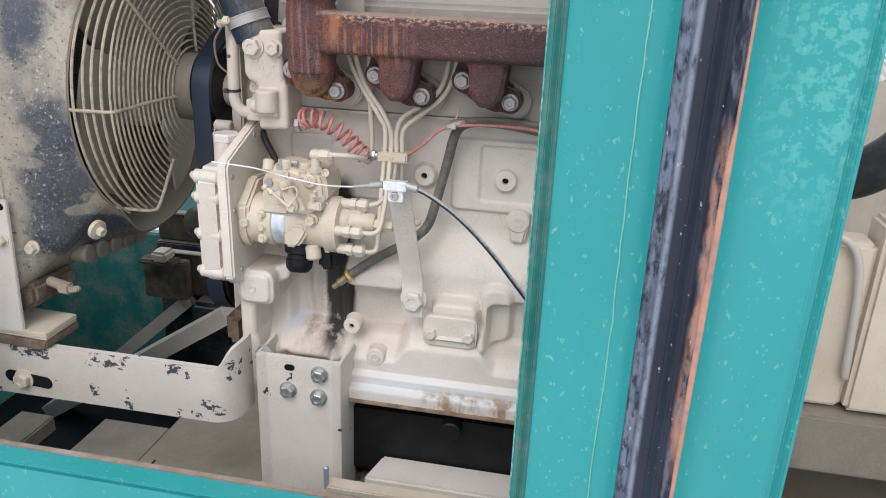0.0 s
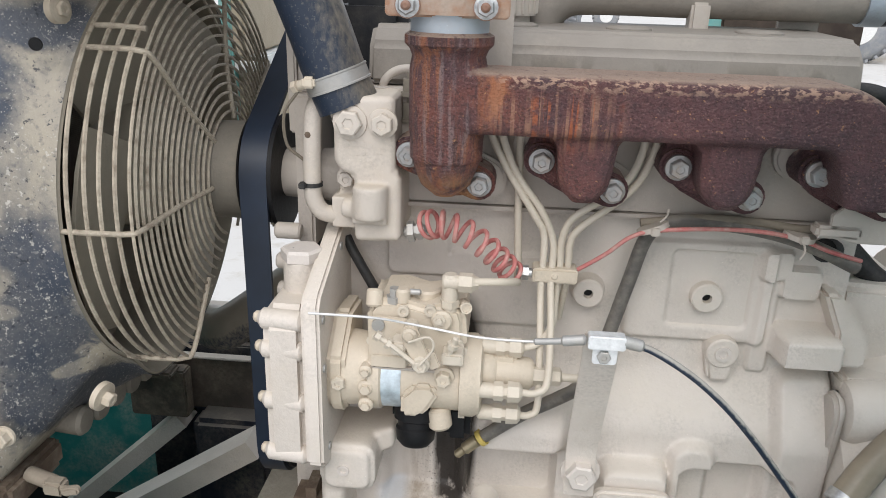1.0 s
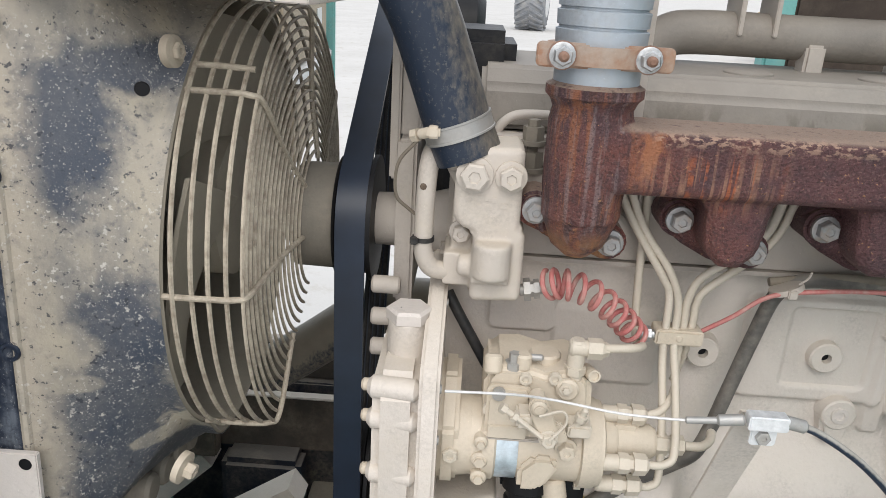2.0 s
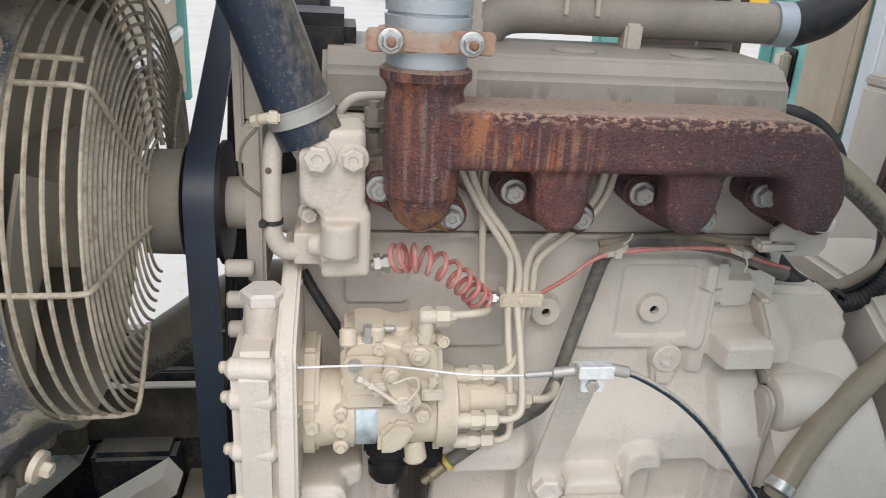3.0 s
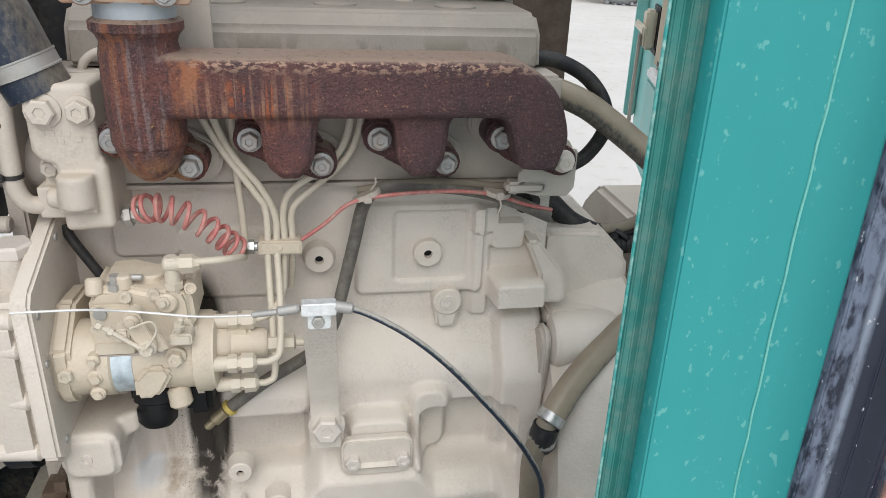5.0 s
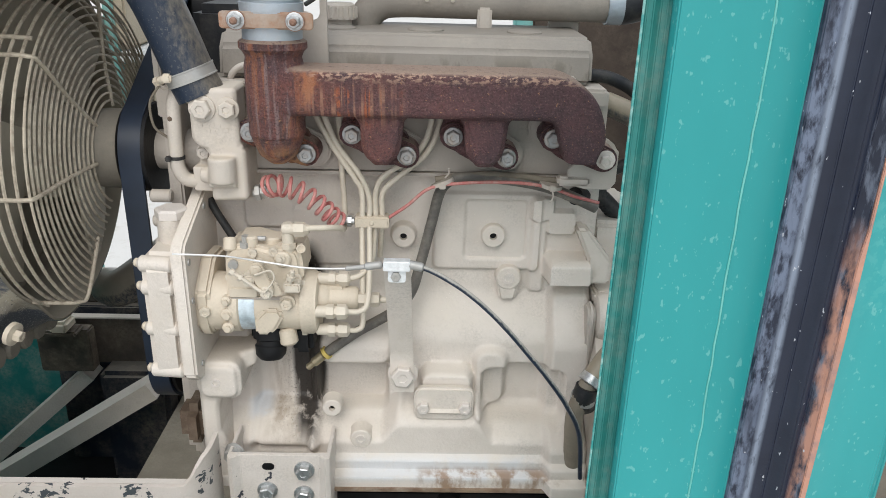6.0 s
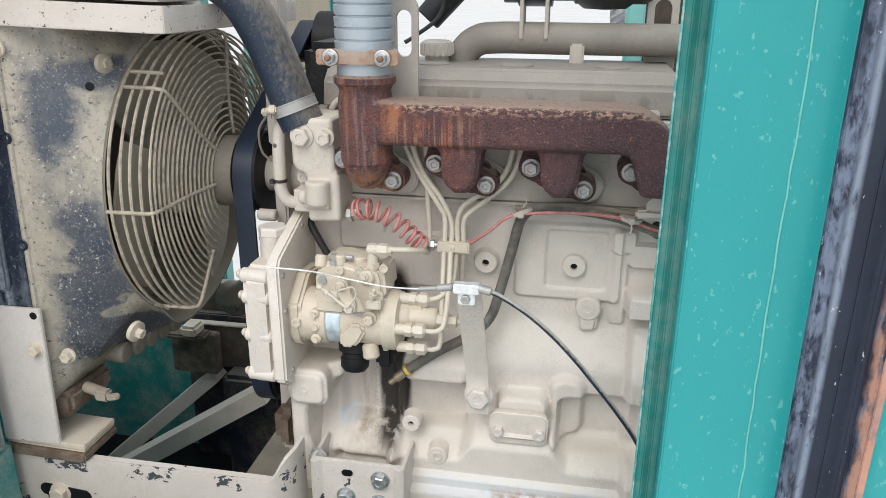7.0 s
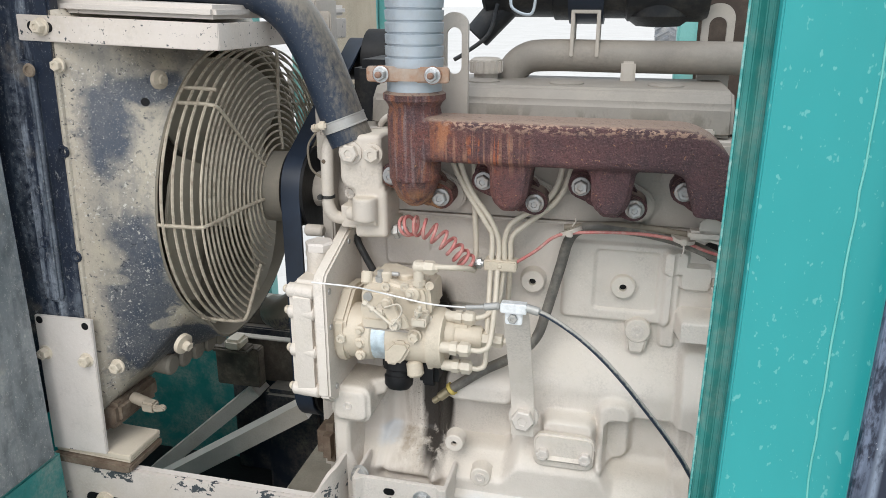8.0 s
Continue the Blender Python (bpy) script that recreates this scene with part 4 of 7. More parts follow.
part("idle_screw", join(rod((-0.074, -0.045, 0.925), (-0.067, -0.05, 0.948), 0.0030), lathe((-0.071, -0.048, 0.936), (0.3, -0.2, 1), [(0, 0.0055), (0.005, 0.0055), (0.005, 0)], 6), prism(rounded(-0.080, -0.060, 0.918, 0.930, 0.003), "y", -0.05, -0.03, 0.002)), cream_pipe, pump)
part("vent_nut", lathe((-0.128, -0.020, 0.964), (0, 0, 1), [(0, 0.008), (0.008, 0.008), (0.008, 0.005), (0.016, 0.005), (0.016, 0)], 6), steel_dull, pump)
part("vent_pin", rod((-0.115, -0.018, 0.976), (-0.103, -0.018, 0.976), 0.003), steel_dull, pump)
part("spindle_nut", lathe((-0.084, -0.030, 0.957), (0, -1, 0.1), [(0, 0.0085), (0.003, 0.0085), (0.003, 0.006), (0.008, 0.006), (0.008, 0.003), (0.012, 0.003), (0.012, 0)], 6), cream_pipe, pump)
part("cover_screw", lathe((-0.140, -0.037, 0.950), (0, -1, 0), [(0, 0.006), (0.004, 0.006), (0.004, 0)], 12), steel_dull, pump)
solenoid = part("shutoff_solenoid", join(lathe((-0.106, -0.012, 0.854), (0.0, -0.25, -1), [(0, 0.022), (0.014, 0.022), (0.016, 0.018), (0.022, 0.018), (0.024, 0.020), (0.036, 0.019), (0.042, 0.014), (0.042, 0)], 28), box(-0.130, -0.080, -0.02, 0.03, 0.836, 0.858, 0.005), box(-0.078, -0.052, -0.02, 0.02, 0.818, 0.858, 0.006)), black_pit, pump, "oil-black solenoid")
part("drain_stub", rod((-0.084, -0.022, 0.858), (-0.080, -0.026, 0.836), 0.0115, w=0.003), cream_warm, pump)

for x, z in ((-0.147, 0.930), (-0.118, 0.962), (-0.066, 0.930), (-0.093, 0.964)):
    part("cover_screw", join(lathe((x, -0.0295, z), (0, -1, 0), [(0, 0.0058), (0.004, 0.0055), (0.004, 0.0030), (0.0025, 0.0028), (0.0025, 0)], 12)), cream_pipe, pump)
part("cover_seam", prism([(-0.1525, 0.9035), (-0.1525, 0.9065), (-0.0700, 0.9065), (-0.0700, 0.9035)], "y", -0.0385, -0.02, 0.0008), cream_dull, pump)
for x, z in ((-0.058, 0.9195), (-0.058, 0.853)):
    part("head_bolt", lathe((x, -0.022, z), (-1, 0, 0), [(0, 0.0055), (0.006, 0.0055), (0.006, 0)], 6), cream_pipe, pump)

# fuel lines, with their clamp block
for n, pts in enumerate((
    [(-0.006, -0.006, 0.919), (0.010, -0.002, 0.924), (0.022, 0.012, 0.938), (0.024, 0.026, 0.96), (0.026, 0.030, 0.99), (0.026, 0.03, 1.02), (0.036, 0.03, 1.043), (0.072, 0.034, 1.068), (0.090, 0.036, 1.095), (0.098, 0.04, 1.14)],
    [(-0.006, -0.036, 0.888), (0.010, -0.034, 0.888), (0.019, -0.028, 0.898), (0.020, 0.0, 0.94), (0.018, 0.024, 0.98), (0.018, 0.03, 1.015), (0.006, 0.03, 1.045), (-0.020, 0.034, 1.08), (-0.036, 0.038, 1.115), (-0.040, 0.045, 1.145)],
    [(-0.006, -0.024, 0.856), (0.005, -0.022, 0.856), (0.012, -0.018, 0.866), (0.011, 0.0, 0.92), (0.009, 0.022, 0.97), (0.009, 0.03, 1.02), (0.0, 0.03, 1.04), (-0.030, 0.034, 1.085), (-0.048, 0.04, 1.12), (-0.05, 0.045, 1.145)],
    [(0.030, 0.045, 0.93), (0.033, 0.034, 0.97), (0.034, 0.031, 1.0), (0.034, 0.03, 1.016), (0.042, 0.03, 1.032), (0.085, 0.036, 1.068), (0.102, 0.038, 1.10), (0.108, 0.04, 1.14)])):
    part("fuel_line", pipe(pts, 0.0036, 10), cream_pipe, engine, "beige steel injector line")
part("leak_off_line", pipe([(-0.054, -0.026, 0.993), (-0.030, -0.02, 0.992), (-0.016, 0.0, 0.985), (-0.014, 0.03, 0.975), (-0.015, 0.045, 1.0), (-0.018, 0.046, 1.06), (-0.020, 0.046, 1.14)], 0.0038, 10), cream_pipe, engine)
part("line_clamp", join(prism(rounded(0.000, 0.043, 0.977, 0.992, 0.003), "y", 0.020, 0.042, 0.002), rod((0.021, 0.019, 0.9845), (0.021, 0.024, 0.9845), 0.004)), cream_warm, engine)
part("clamp_screw", join(rod((-0.016, 0.026, 0.985), (0.001, 0.026, 0.985), 0.0045), lathe((-0.010, 0.026, 0.985), (1, 0, 0), [(0, 0.0075), (0.006, 0.0075), (0.006, 0)], 6)), zinc, engine)

# strap that holds the throttle cable
strap = part("cable_bracket", join(prism([(-0.0895, 0.98), (-0.0865, 0.98), (-0.0035, 0.82), (0.0005, 0.80), (0.0005, 0.752), (-0.0025, 0.752), (-0.0025, 0.80), (-0.0065, 0.819)], "x", 0.046, 0.077, 0.0006)), cream, engine, "bent flat strap carrying the throttle cable")
for v in strap.data.vertices:
    v.co.x += (v.co.z - 0.78) * -0.02
bolt((0.0625, -0.013, 0.779), (0, -1, 0), strap, cream_plate, 0.027, 0.014, label="large pale hex bolt")
part("cable_clip", join(prism(rounded(0.043, 0.073, 0.973, 0.985, 0.002), "y", -0.106, -0.094, 0.001), prism(rounded(0.048, 0.068, 0.957, 0.976, 0.003), "y", -0.100, -0.096, 0.001)), bright_zinc, strap, "bright zinc cable clip")
bolt((0.057, -0.104, 0.965), (0, -1, 0), strap, steel_dull, 0.010, 0.004, False)

# cover plate, plugs and studs on the crankcase
plate = part("cover_plate", prism(rounded(0.078, 0.159, 0.705, 0.756, 0.012), "y", 0.002, 0.014, 0.003, 3), cream, engine)
for x in (0.0905, 0.1470):
    bolt((x, -0.007, 0.7275), (0, -1, 0), plate, cream_plate, 0.015, 0.009, False)
for x, z, y, r in ((0.060, 0.951, 0.074, 0.0165), (0.180, 0.952, 0.078, 0.0165), (-0.034, 0.721, 0.019, 0.0135), (0.005, 0.675, 0.014, 0.015), (0.203, 0.894, 0.078, 0.0175)):
    h = 0.020 if x > 0.2 else 0.014 if z > 0.8 else 0.018
    boss = part("boss", lathe((x, y + 0.004, z), (0, -1, 0), [(0, r * 1.12), (0.004, r * 1.02), (h, r * 0.96), (h + 0.0015, r * 0.86), (h + 0.0015, r * 0.30), (h - 0.006, r * 0.28), (h - 0.006, 0)], 32), cream, engine)
    # black disc at the bottom paints the shade inside the bore
    part("bore", lathe((x, y + 0.0035 - h + 0.006, z), (0, -1, 0), [(0, r * 0.27), (0.0006, r * 0.27), (0.0006, 0)], 20), black_pit, boss, "threaded hole with its dark painted in")
    if (x, z) in ((0.203, 0.894), (0.005, 0.675)):
        low = 0.034 if x > 0.1 else 0.024
        part("web", prism([(x - r, z), (x + r, z), (x + r * 0.62, z - low), (x - r * 0.62, z - low)], "y", y + 0.0045 - h, y + 0.03, 0.004, 3), cream, boss)
        part("ring", lathe((x, y + 0.004 - h, z), (0, -1, 0), [(0, r * 0.50), (0.0032, r * 0.47), (0.0032, r * 0.27), (0.0016, r * 0.24), (0.0016, 0)], 24), cream_plate, boss, "bare steel ring")
part("threaded_ring", lathe((0.181, 0.034, 0.777), (0, -1, 0), [(0, 0.006), (0.003, 0.006), (0.003, 0.0035), (0, 0.003), (0, 0)], 14), cream_plate, engine)
bolt((-0.162, -0.052, 0.679), (-0.3, -1, 0), engine, steel_dull, 0.019, 0.012)
bolt((0.322, 0.045, 0.766), (0, -1, 0), engine, cream_dull, 0.010, 0.004)
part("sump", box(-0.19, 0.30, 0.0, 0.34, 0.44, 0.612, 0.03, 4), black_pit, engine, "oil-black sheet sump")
part("sump_rail", box(-0.03, 0.275, -0.028, 0.30, 0.607, 0.6125, 0.001), painted("sump_rail_rust", (0.30, 0.22, 0.15), (0.18, 0.12, 0.08), (0.40, 0.36, 0.30), 0.6, 0.7, 30.0), engine)
part("drain_plug", rod((0.13, 0.0, 0.575), (0.13, -0.02, 0.573), 0.016), black_pit, engine)

part("threaded_ring", lathe((-0.178, -0.029, 0.780), (0, -1, 0), [(0, 0.0065), (0.0025, 0.006), (0.0025, 0.0035), (0.0005, 0.003), (0.0005, 0)], 16), cream_plate, engine)

# spill tube and nuts between thermostat housing and outlet
part("spill_tube", pipe([(-0.100, 0.078, 1.168), (-0.122, 0.075, 1.169), (-0.141, 0.073, 1.167), (-0.153, 0.072, 1.157), (-0.156, 0.075, 1.142)], 0.0042, 10), cream_dull, engine)
part("spill_nut", lathe((-0.156, 0.072, 1.146), (0, 0.1, -1), [(0, 0.008), (0.010, 0.008), (0.010, 0.0)], 6), cream_dull, engine)
for z, r, h in ((1.150, 0.0095, 0.012), (1.126, 0.0105, 0.014), (1.098, 0.0085, 0.012)):
    part("port_nut", join(lathe((-0.124, 0.055, z), (0, 0, 1), [(0, r), (h, r), (h, r * 0.6), (h + 0.006, r * 0.6), (h + 0.006, 0)], 6), lathe((-0.124, 0.055, z - 0.004), (0, 0, 1), [(0, r * 1.25), (0.004, r * 1.25), (0.004, 0)], 16)), grey_dusty, engine)

# upright web and rounded boss at the front end
casting("front_web", cast(prism(rounded(-0.204, -0.146, 0.752, 0.808, 0.015), "y", -0.030, 0.06, 0.006, 3), prism([(-0.204, 0.775), (-0.170, 0.775), (-0.180, 0.735), (-0.180, 0.700), (-0.170, 0.672), (-0.160, 0.655), (-0.160, 0.614), (-0.204, 0.614)], "y", -0.022, 0.08, 0.004), prism([(-0.160, 0.775), (-0.130, 0.790), (-0.130, 0.815), (-0.160, 0.805)], "y", 0.0, 0.06, 0.003), voxel=0.0024, rounds=5), cream, engine)

# lifting eyes
for x, y, z0, z1, w in ((-0.050, 0.060, 1.12, 1.300, 0.036), (0.281, 0.245, 1.15, 1.312, 0.043)):
    h = w / 2
    out = rounded(x - h, x + h, z0, z1, h * 0.95, 8)
    cut = rounded(x - h * 0.55, x + h * 0.55, z1 - 0.075, z1 - 0.018, h * 0.53, 8)
    part("lifting_eye", frame_plate(out, cut, "y", y - 0.004, y + 0.004), cream_dull, engine)

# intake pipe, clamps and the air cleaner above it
part("intake_pipe", pipe([(-0.005, 0.225, 1.19), (0.0, 0.225, 1.215), (0.018, 0.225, 1.234), (0.05, 0.225, 1.240), (0.15, 0.225, 1.240), (0.25, 0.225, 1.240), (0.34, 0.225, 1.240)], 0.0225, 20), cream_shaded, engine)
part("pipe_stay", box(0.155, 0.175, 0.20, 0.225, 1.20, 1.235, 0.003), cream_dull, engine)
part("hose_band", lathe((0.335, 0.225, 1.240), (1, 0, 0), [(0, 0.0245), (0, 0.0255), (0.022, 0.0255), (0.022, 0.0245)], 28), tin, engine)
part("intake_hose", pipe([(0.338, 0.225, 1.240), (0.37, 0.225, 1.242), (0.41, 0.23, 1.26), (0.44, 0.24, 1.30), (0.45, 0.25, 1.36)], 0.025, 20), rubber, engine)
part("cleaner_bracket", join(box(0.083, 0.088, 0.20, 0.25, 1.24, 1.300, 0.001), box(0.118, 0.123, 0.20, 0.25, 1.24, 1.300, 0.001), box(0.083, 0.123, 0.20, 0.25, 1.298, 1.303, 0.001)), cream_dull, engine)

cleaner = thing("air_cleaner", "black plastic cylindrical air cleaner above the engine", "air cleaner", at=(0.1, 0.25, 1.37))
part("body", lathe((-0.045, 0.25, 1.375), (1, 0, 0), [(0, 0.055), (0.006, 0.062), (0.10, 0.062), (0.102, 0.066), (0.155, 0.066), (0.157, 0.063), (0.20, 0.063), (0.203, 0.067), (0.30, 0.067), (0.31, 0.062), (0.31, 0)], 40), rubber, cleaner)
part("end_spout", rod((-0.01, 0.24, 1.335), (-0.055, 0.23, 1.285), 0.022, 0.020), rubber, cleaner)
part("band", lathe((0.078, 0.25, 1.375), (1, 0, 0), [(0, 0.066), (0, 0.071), (0.048, 0.071), (0.048, 0.066)], 40), belt_mat, cleaner)
part("latch", pipe([(0.0, 0.184, 1.345), (0.005, 0.178, 1.325), (0.03, 0.178, 1.318), (0.036, 0.184, 1.345)], 0.0022, 8), tin, cleaner)
part("drip_bowl", lathe((0.20, 0.25, 1.33), (0, 0, -1), [(0, 0.05), (0.015, 0.048), (0.028, 0.03), (0.03, 0)], 28), rubber, cleaner)
cleaner.location.z -= 0.021
part("strap_tail", pipe([(-0.02, 0.2, 1.31), (-0.03, 0.19, 1.27), (-0.06, 0.18, 1.245), (-0.075, 0.17, 1.235)], 0.003, 8), rubber, cleaner)


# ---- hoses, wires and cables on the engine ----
# pale upper side paints the sheath's highlight along with its dust
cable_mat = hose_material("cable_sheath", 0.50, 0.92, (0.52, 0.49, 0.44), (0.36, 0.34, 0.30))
dusty_cable = painted("dusty_cable_sheath", (0.085, 0.080, 0.074), (0.13, 0.12, 0.108), (0.34, 0.31, 0.26), 0.6, 0.5, 16.0, settle=0.5)
wiring = [
    ("vent_hose", pipe([(0.292, 0.12, 1.160), (0.325, 0.118, 1.157), (0.36, 0.118, 1.140), (0.383, 0.115, 1.112), (0.388, 0.115, 1.08), (0.37, 0.115, 1.05), (0.345, 0.115, 1.035)], 0.0085, 12), rubber, "thin black rubber vent hose behind the manifold", "hose"),
    ("red_wire", pipe([(0.041, 0.03, 0.988), (0.067, 0.026, 1.008), (0.088, 0.022, 1.028), (0.11, 0.018, 1.037), (0.161, 0.022, 1.0405), (0.208, 0.030, 1.038), (0.247, 0.038, 1.030), (0.278, 0.04, 1.019), (0.312, 0.05, 1.008)], 0.0022, 10), red_plastic, "faded red insulated wire tied along the block", "wire"),
    ("beige_wire", pipe([(0.10, 0.045, 1.036), (0.16, 0.045, 1.044), (0.21, 0.046, 1.042), (0.26, 0.046, 1.038), (0.33, 0.06, 1.045)], 0.0042, 10), hose_dusty, "dusty beige wire tied along the block", "wire"),
    ("battery_cable", pipe([(0.310, 0.052, 1.000), (0.275, 0.050, 1.016), (0.24, 0.050, 1.028), (0.20, 0.048, 1.036), (0.15, 0.046, 1.040), (0.122, 0.045, 1.036), (0.107, 0.045, 1.020), (0.097, 0.047, 0.978), (0.082, 0.045, 0.915), (0.072, 0.040, 0.882), (0.055, 0.022, 0.866), (0.035, 0.020, 0.852), (0.0, 0.020, 0.830), (-0.040, 0.018, 0.800)], 0.0070, 14), dusty_cable, "dusty black cable behind the strap, ending in a brass lug", "cable"),
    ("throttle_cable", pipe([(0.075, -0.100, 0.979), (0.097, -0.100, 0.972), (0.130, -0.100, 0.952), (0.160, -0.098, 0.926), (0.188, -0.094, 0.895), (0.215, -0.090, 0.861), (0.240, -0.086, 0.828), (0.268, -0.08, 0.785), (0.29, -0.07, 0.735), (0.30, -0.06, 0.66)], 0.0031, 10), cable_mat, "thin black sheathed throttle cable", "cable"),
    ("throttle_wire", pipe([(-0.185, -0.112, 0.992), (-0.135, -0.098, 0.985), (-0.106, -0.082, 0.974), (-0.085, -0.080, 0.970), (-0.045, -0.083, 0.966), (0.0, -0.092, 0.970), (0.03, -0.098, 0.976)], 0.0011, 8), white_wire, "bare steel inner throttle wire", "wire"),
]
starter_hose = thing("starter_hose", "dusty brown rubber hose looping over the bell housing", "hose", at=(0.3, -0.03, 0.78))
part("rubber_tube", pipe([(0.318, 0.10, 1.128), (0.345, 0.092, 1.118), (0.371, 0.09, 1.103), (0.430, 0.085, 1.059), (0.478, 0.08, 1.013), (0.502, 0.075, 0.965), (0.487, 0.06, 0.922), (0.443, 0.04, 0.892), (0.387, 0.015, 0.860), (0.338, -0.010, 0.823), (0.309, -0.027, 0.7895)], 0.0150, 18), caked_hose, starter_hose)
part("drop_pipe", pipe([(0.306, -0.028, 0.786), (0.296, -0.032, 0.766), (0.291, -0.030, 0.735), (0.294, -0.022, 0.69), (0.300, -0.010, 0.63), (0.302, 0.0, 0.60)], 0.0118, 16), hose_dusty, starter_hose, "dusty pipe below the hose clip")
part("hose_clip", lathe((0.3125, -0.025, 0.7935), (-0.60, -0.35, -0.72), [(0, 0.0153), (0, 0.0163), (0.011, 0.0163), (0.0125, 0.0125)], 24), zinc, starter_hose, "shiny steel hose clip")
for name, bm, mat, label, cat in wiring:
    whole(name, bm, mat, label, cat)
ferrule = thing("cable_ferrule", "grey crimped ferrule of the throttle cable", "ferrule", at=(0.03, -0.098, 0.976))
part("crimp", join(rod((0.0, -0.092, 0.970), (0.025, -0.097, 0.975), 0.0028), rod((0.022, -0.0965, 0.9745), (0.042, -0.10, 0.979), 0.0045)), steel_dull, ferrule)
part("sleeve_end", rod((0.07, -0.10, 0.980), (0.088, -0.10, 0.976), 0.0052), steel_dull, ferrule)
lug = thing("cable_lug", "brass cable end with a yellow ring", "cable end", at=(-0.05, -0.02, 0.76))
part("ferrule", join(rod((-0.044, 0.018, 0.797), (-0.059, 0.016, 0.784), 0.0065), rod((-0.057, 0.016, 0.786), (-0.067, 0.015, 0.777), 0.0045)), plain("old_brass", (0.32, 0.27, 0.18), 0.45, 0.6), lug)
part("ring", lathe((-0.039, 0.018, 0.801), (-0.75, -0.05, -0.65), [(0, 0.0082), (0, 0.0092), (0.005, 0.0092), (0.005, 0.0075)], 20), yellow_plastic, lug, "yellow plastic ring")
whole("yellow_tape", lathe((0.285, 0.12, 1.161), (1, 0, 0.03), [(0, 0.009), (0, 0.0098), (0.009, 0.0098), (0.009, 0.009)], 16), yellow_plastic, "yellow marker ring on the vent hose", "marker ring")
for p, q in (((0.109, 0.0285, 1.037), (0.4, -0.2, -1)), ((0.247, 0.041, 1.033), (0.15, -0.1, 1))):
    whole("cable_tie", join(lathe(p, q, [(-0.002, 0.0135), (-0.002, 0.015), (0.003, 0.015), (0.003, 0.0135)], 16), box(p[0] - 0.004, p[0] + 0.004, p[1] - 0.017, p[1] - 0.010, p[2] - 0.004, p[2] + 0.004, 0.001)), cream_dull, "dusty nylon tie round the engine wires", "cable tie", "ties along the block")

for p, q in (((0.112, 0.012, 1.048), (0.116, 0.004, 1.062)), ((0.247, 0.026, 1.030), (0.244, 0.020, 1.016))):
    whole("tie_tail", pipe([p, ((p[0] + q[0]) / 2 + 0.002, p[1] - 0.004, (p[2] + q[2]) / 2), q], 0.0010, 6), cream_dull, "cut tail of a dusty nylon tie", "cable tie", "ties along the block")

whole("braided_hose", pipe([(-0.190, 0.058, 1.000), (-0.182, 0.052, 0.987), (-0.172, 0.050, 0.970), (-0.160, 0.048, 0.950), (-0.148, 0.046, 0.930)], 0.0052, 10), rubber, "dark braided hose behind the injection pump", "hose")

# red coiled lead between thermostat housing and line clamp
axis_pts = curve([(-0.104, 0.012, 1.032), (-0.090, 0.006, 1.036), (-0.068, 0.004, 1.031), (-0.046, 0.006, 1.016), (-0.030, 0.010, 1.000), (-0.018, 0.016, 0.986)], 40)
coil = []
for k, p in enumerate(axis_pts):
    d = (axis_pts[min(k + 1, len(axis_pts) - 1)] - axis_pts[max(k - 1, 0)]).normalized()
    n = Vector((0, 1, 0)) - d * d.y
    n.normalize()
    a = 2 * math.pi * 9.5 * k / (len(axis_pts) - 1) + 1.0
    rr = 0.0125 - 0.002 * k / len(axis_pts)
    coil.append(p + (n * math.cos(a) + d.cross(n) * math.sin(a)) * rr)
whole("coiled_wire", sweep(coil, 0.0023, 8), red_plastic, "faded red wire wound into a loose coil", "coiled wire")

# black loom that loops over the bell housing and climbs to the control box
loom_pts = [(0.285, 0.07, 1.010), (0.323, 0.11, 1.0), (0.361, 0.115, 0.968), (0.412, 0.13, 0.944), (0.462, 0.14, 0.946), (0.508, 0.16, 0.972), (0.535, 0.20, 1.01), (0.560, 0.25, 1.046), (0.566, 0.25, 1.092), (0.58, 0.25, 1.152), (0.603, 0.25, 1.195), (0.629, 0.25, 1.224), (0.67, 0.26, 1.255), (0.75, 0.30, 1.28), (0.85, 0.37, 1.29)]
loom = thing("cable_loom", "black cable loom in dusty split tube, tied", "cable loom", at=(0.5, 0.25, 0.89))
part("cable", pipe(loom_pts, 0.0120, 14), rubber, loom)
part("split_tube", corrugated([(0.405, 0.118, 0.938), (0.435, 0.120, 0.934), (0.462, 0.124, 0.938), (0.488, 0.130, 0.950), (0.510, 0.145, 0.966)], 0.0125, 0.006), rubber, loom, "corrugated black tube")
part("split_tube", corrugated([(0.537, 0.238, 1.03), (0.546, 0.242, 1.09), (0.560, 0.242, 1.152), (0.584, 0.242, 1.205), (0.618, 0.242, 1.242)], 0.0042, 0.0030), corrugated_red, loom, "corrugated red-brown tube")
part("split_tube", corrugated([(0.335, 0.115, 1.045), (0.322, 0.11, 1.02), (0.338, 0.112, 0.985), (0.37, 0.115, 0.958), (0.405, 0.118, 0.938)], 0.010, 0.006), rubber, loom)
part("red_lead", pipe([(0.545, 0.236, 1.03), (0.553, 0.237, 1.09), (0.568, 0.237, 1.15), (0.592, 0.237, 1.20), (0.63, 0.24, 1.245)], 0.0024, 8), corrugated_red, loom, "thin red-brown lead")
part("thin_cable", pipe([(0.40, 0.118, 0.955), (0.44, 0.125, 0.958), (0.49, 0.145, 0.975), (0.518, 0.17, 1.0), (0.535, 0.195, 1.03)], 0.007, 10), hose_dusty, loom)
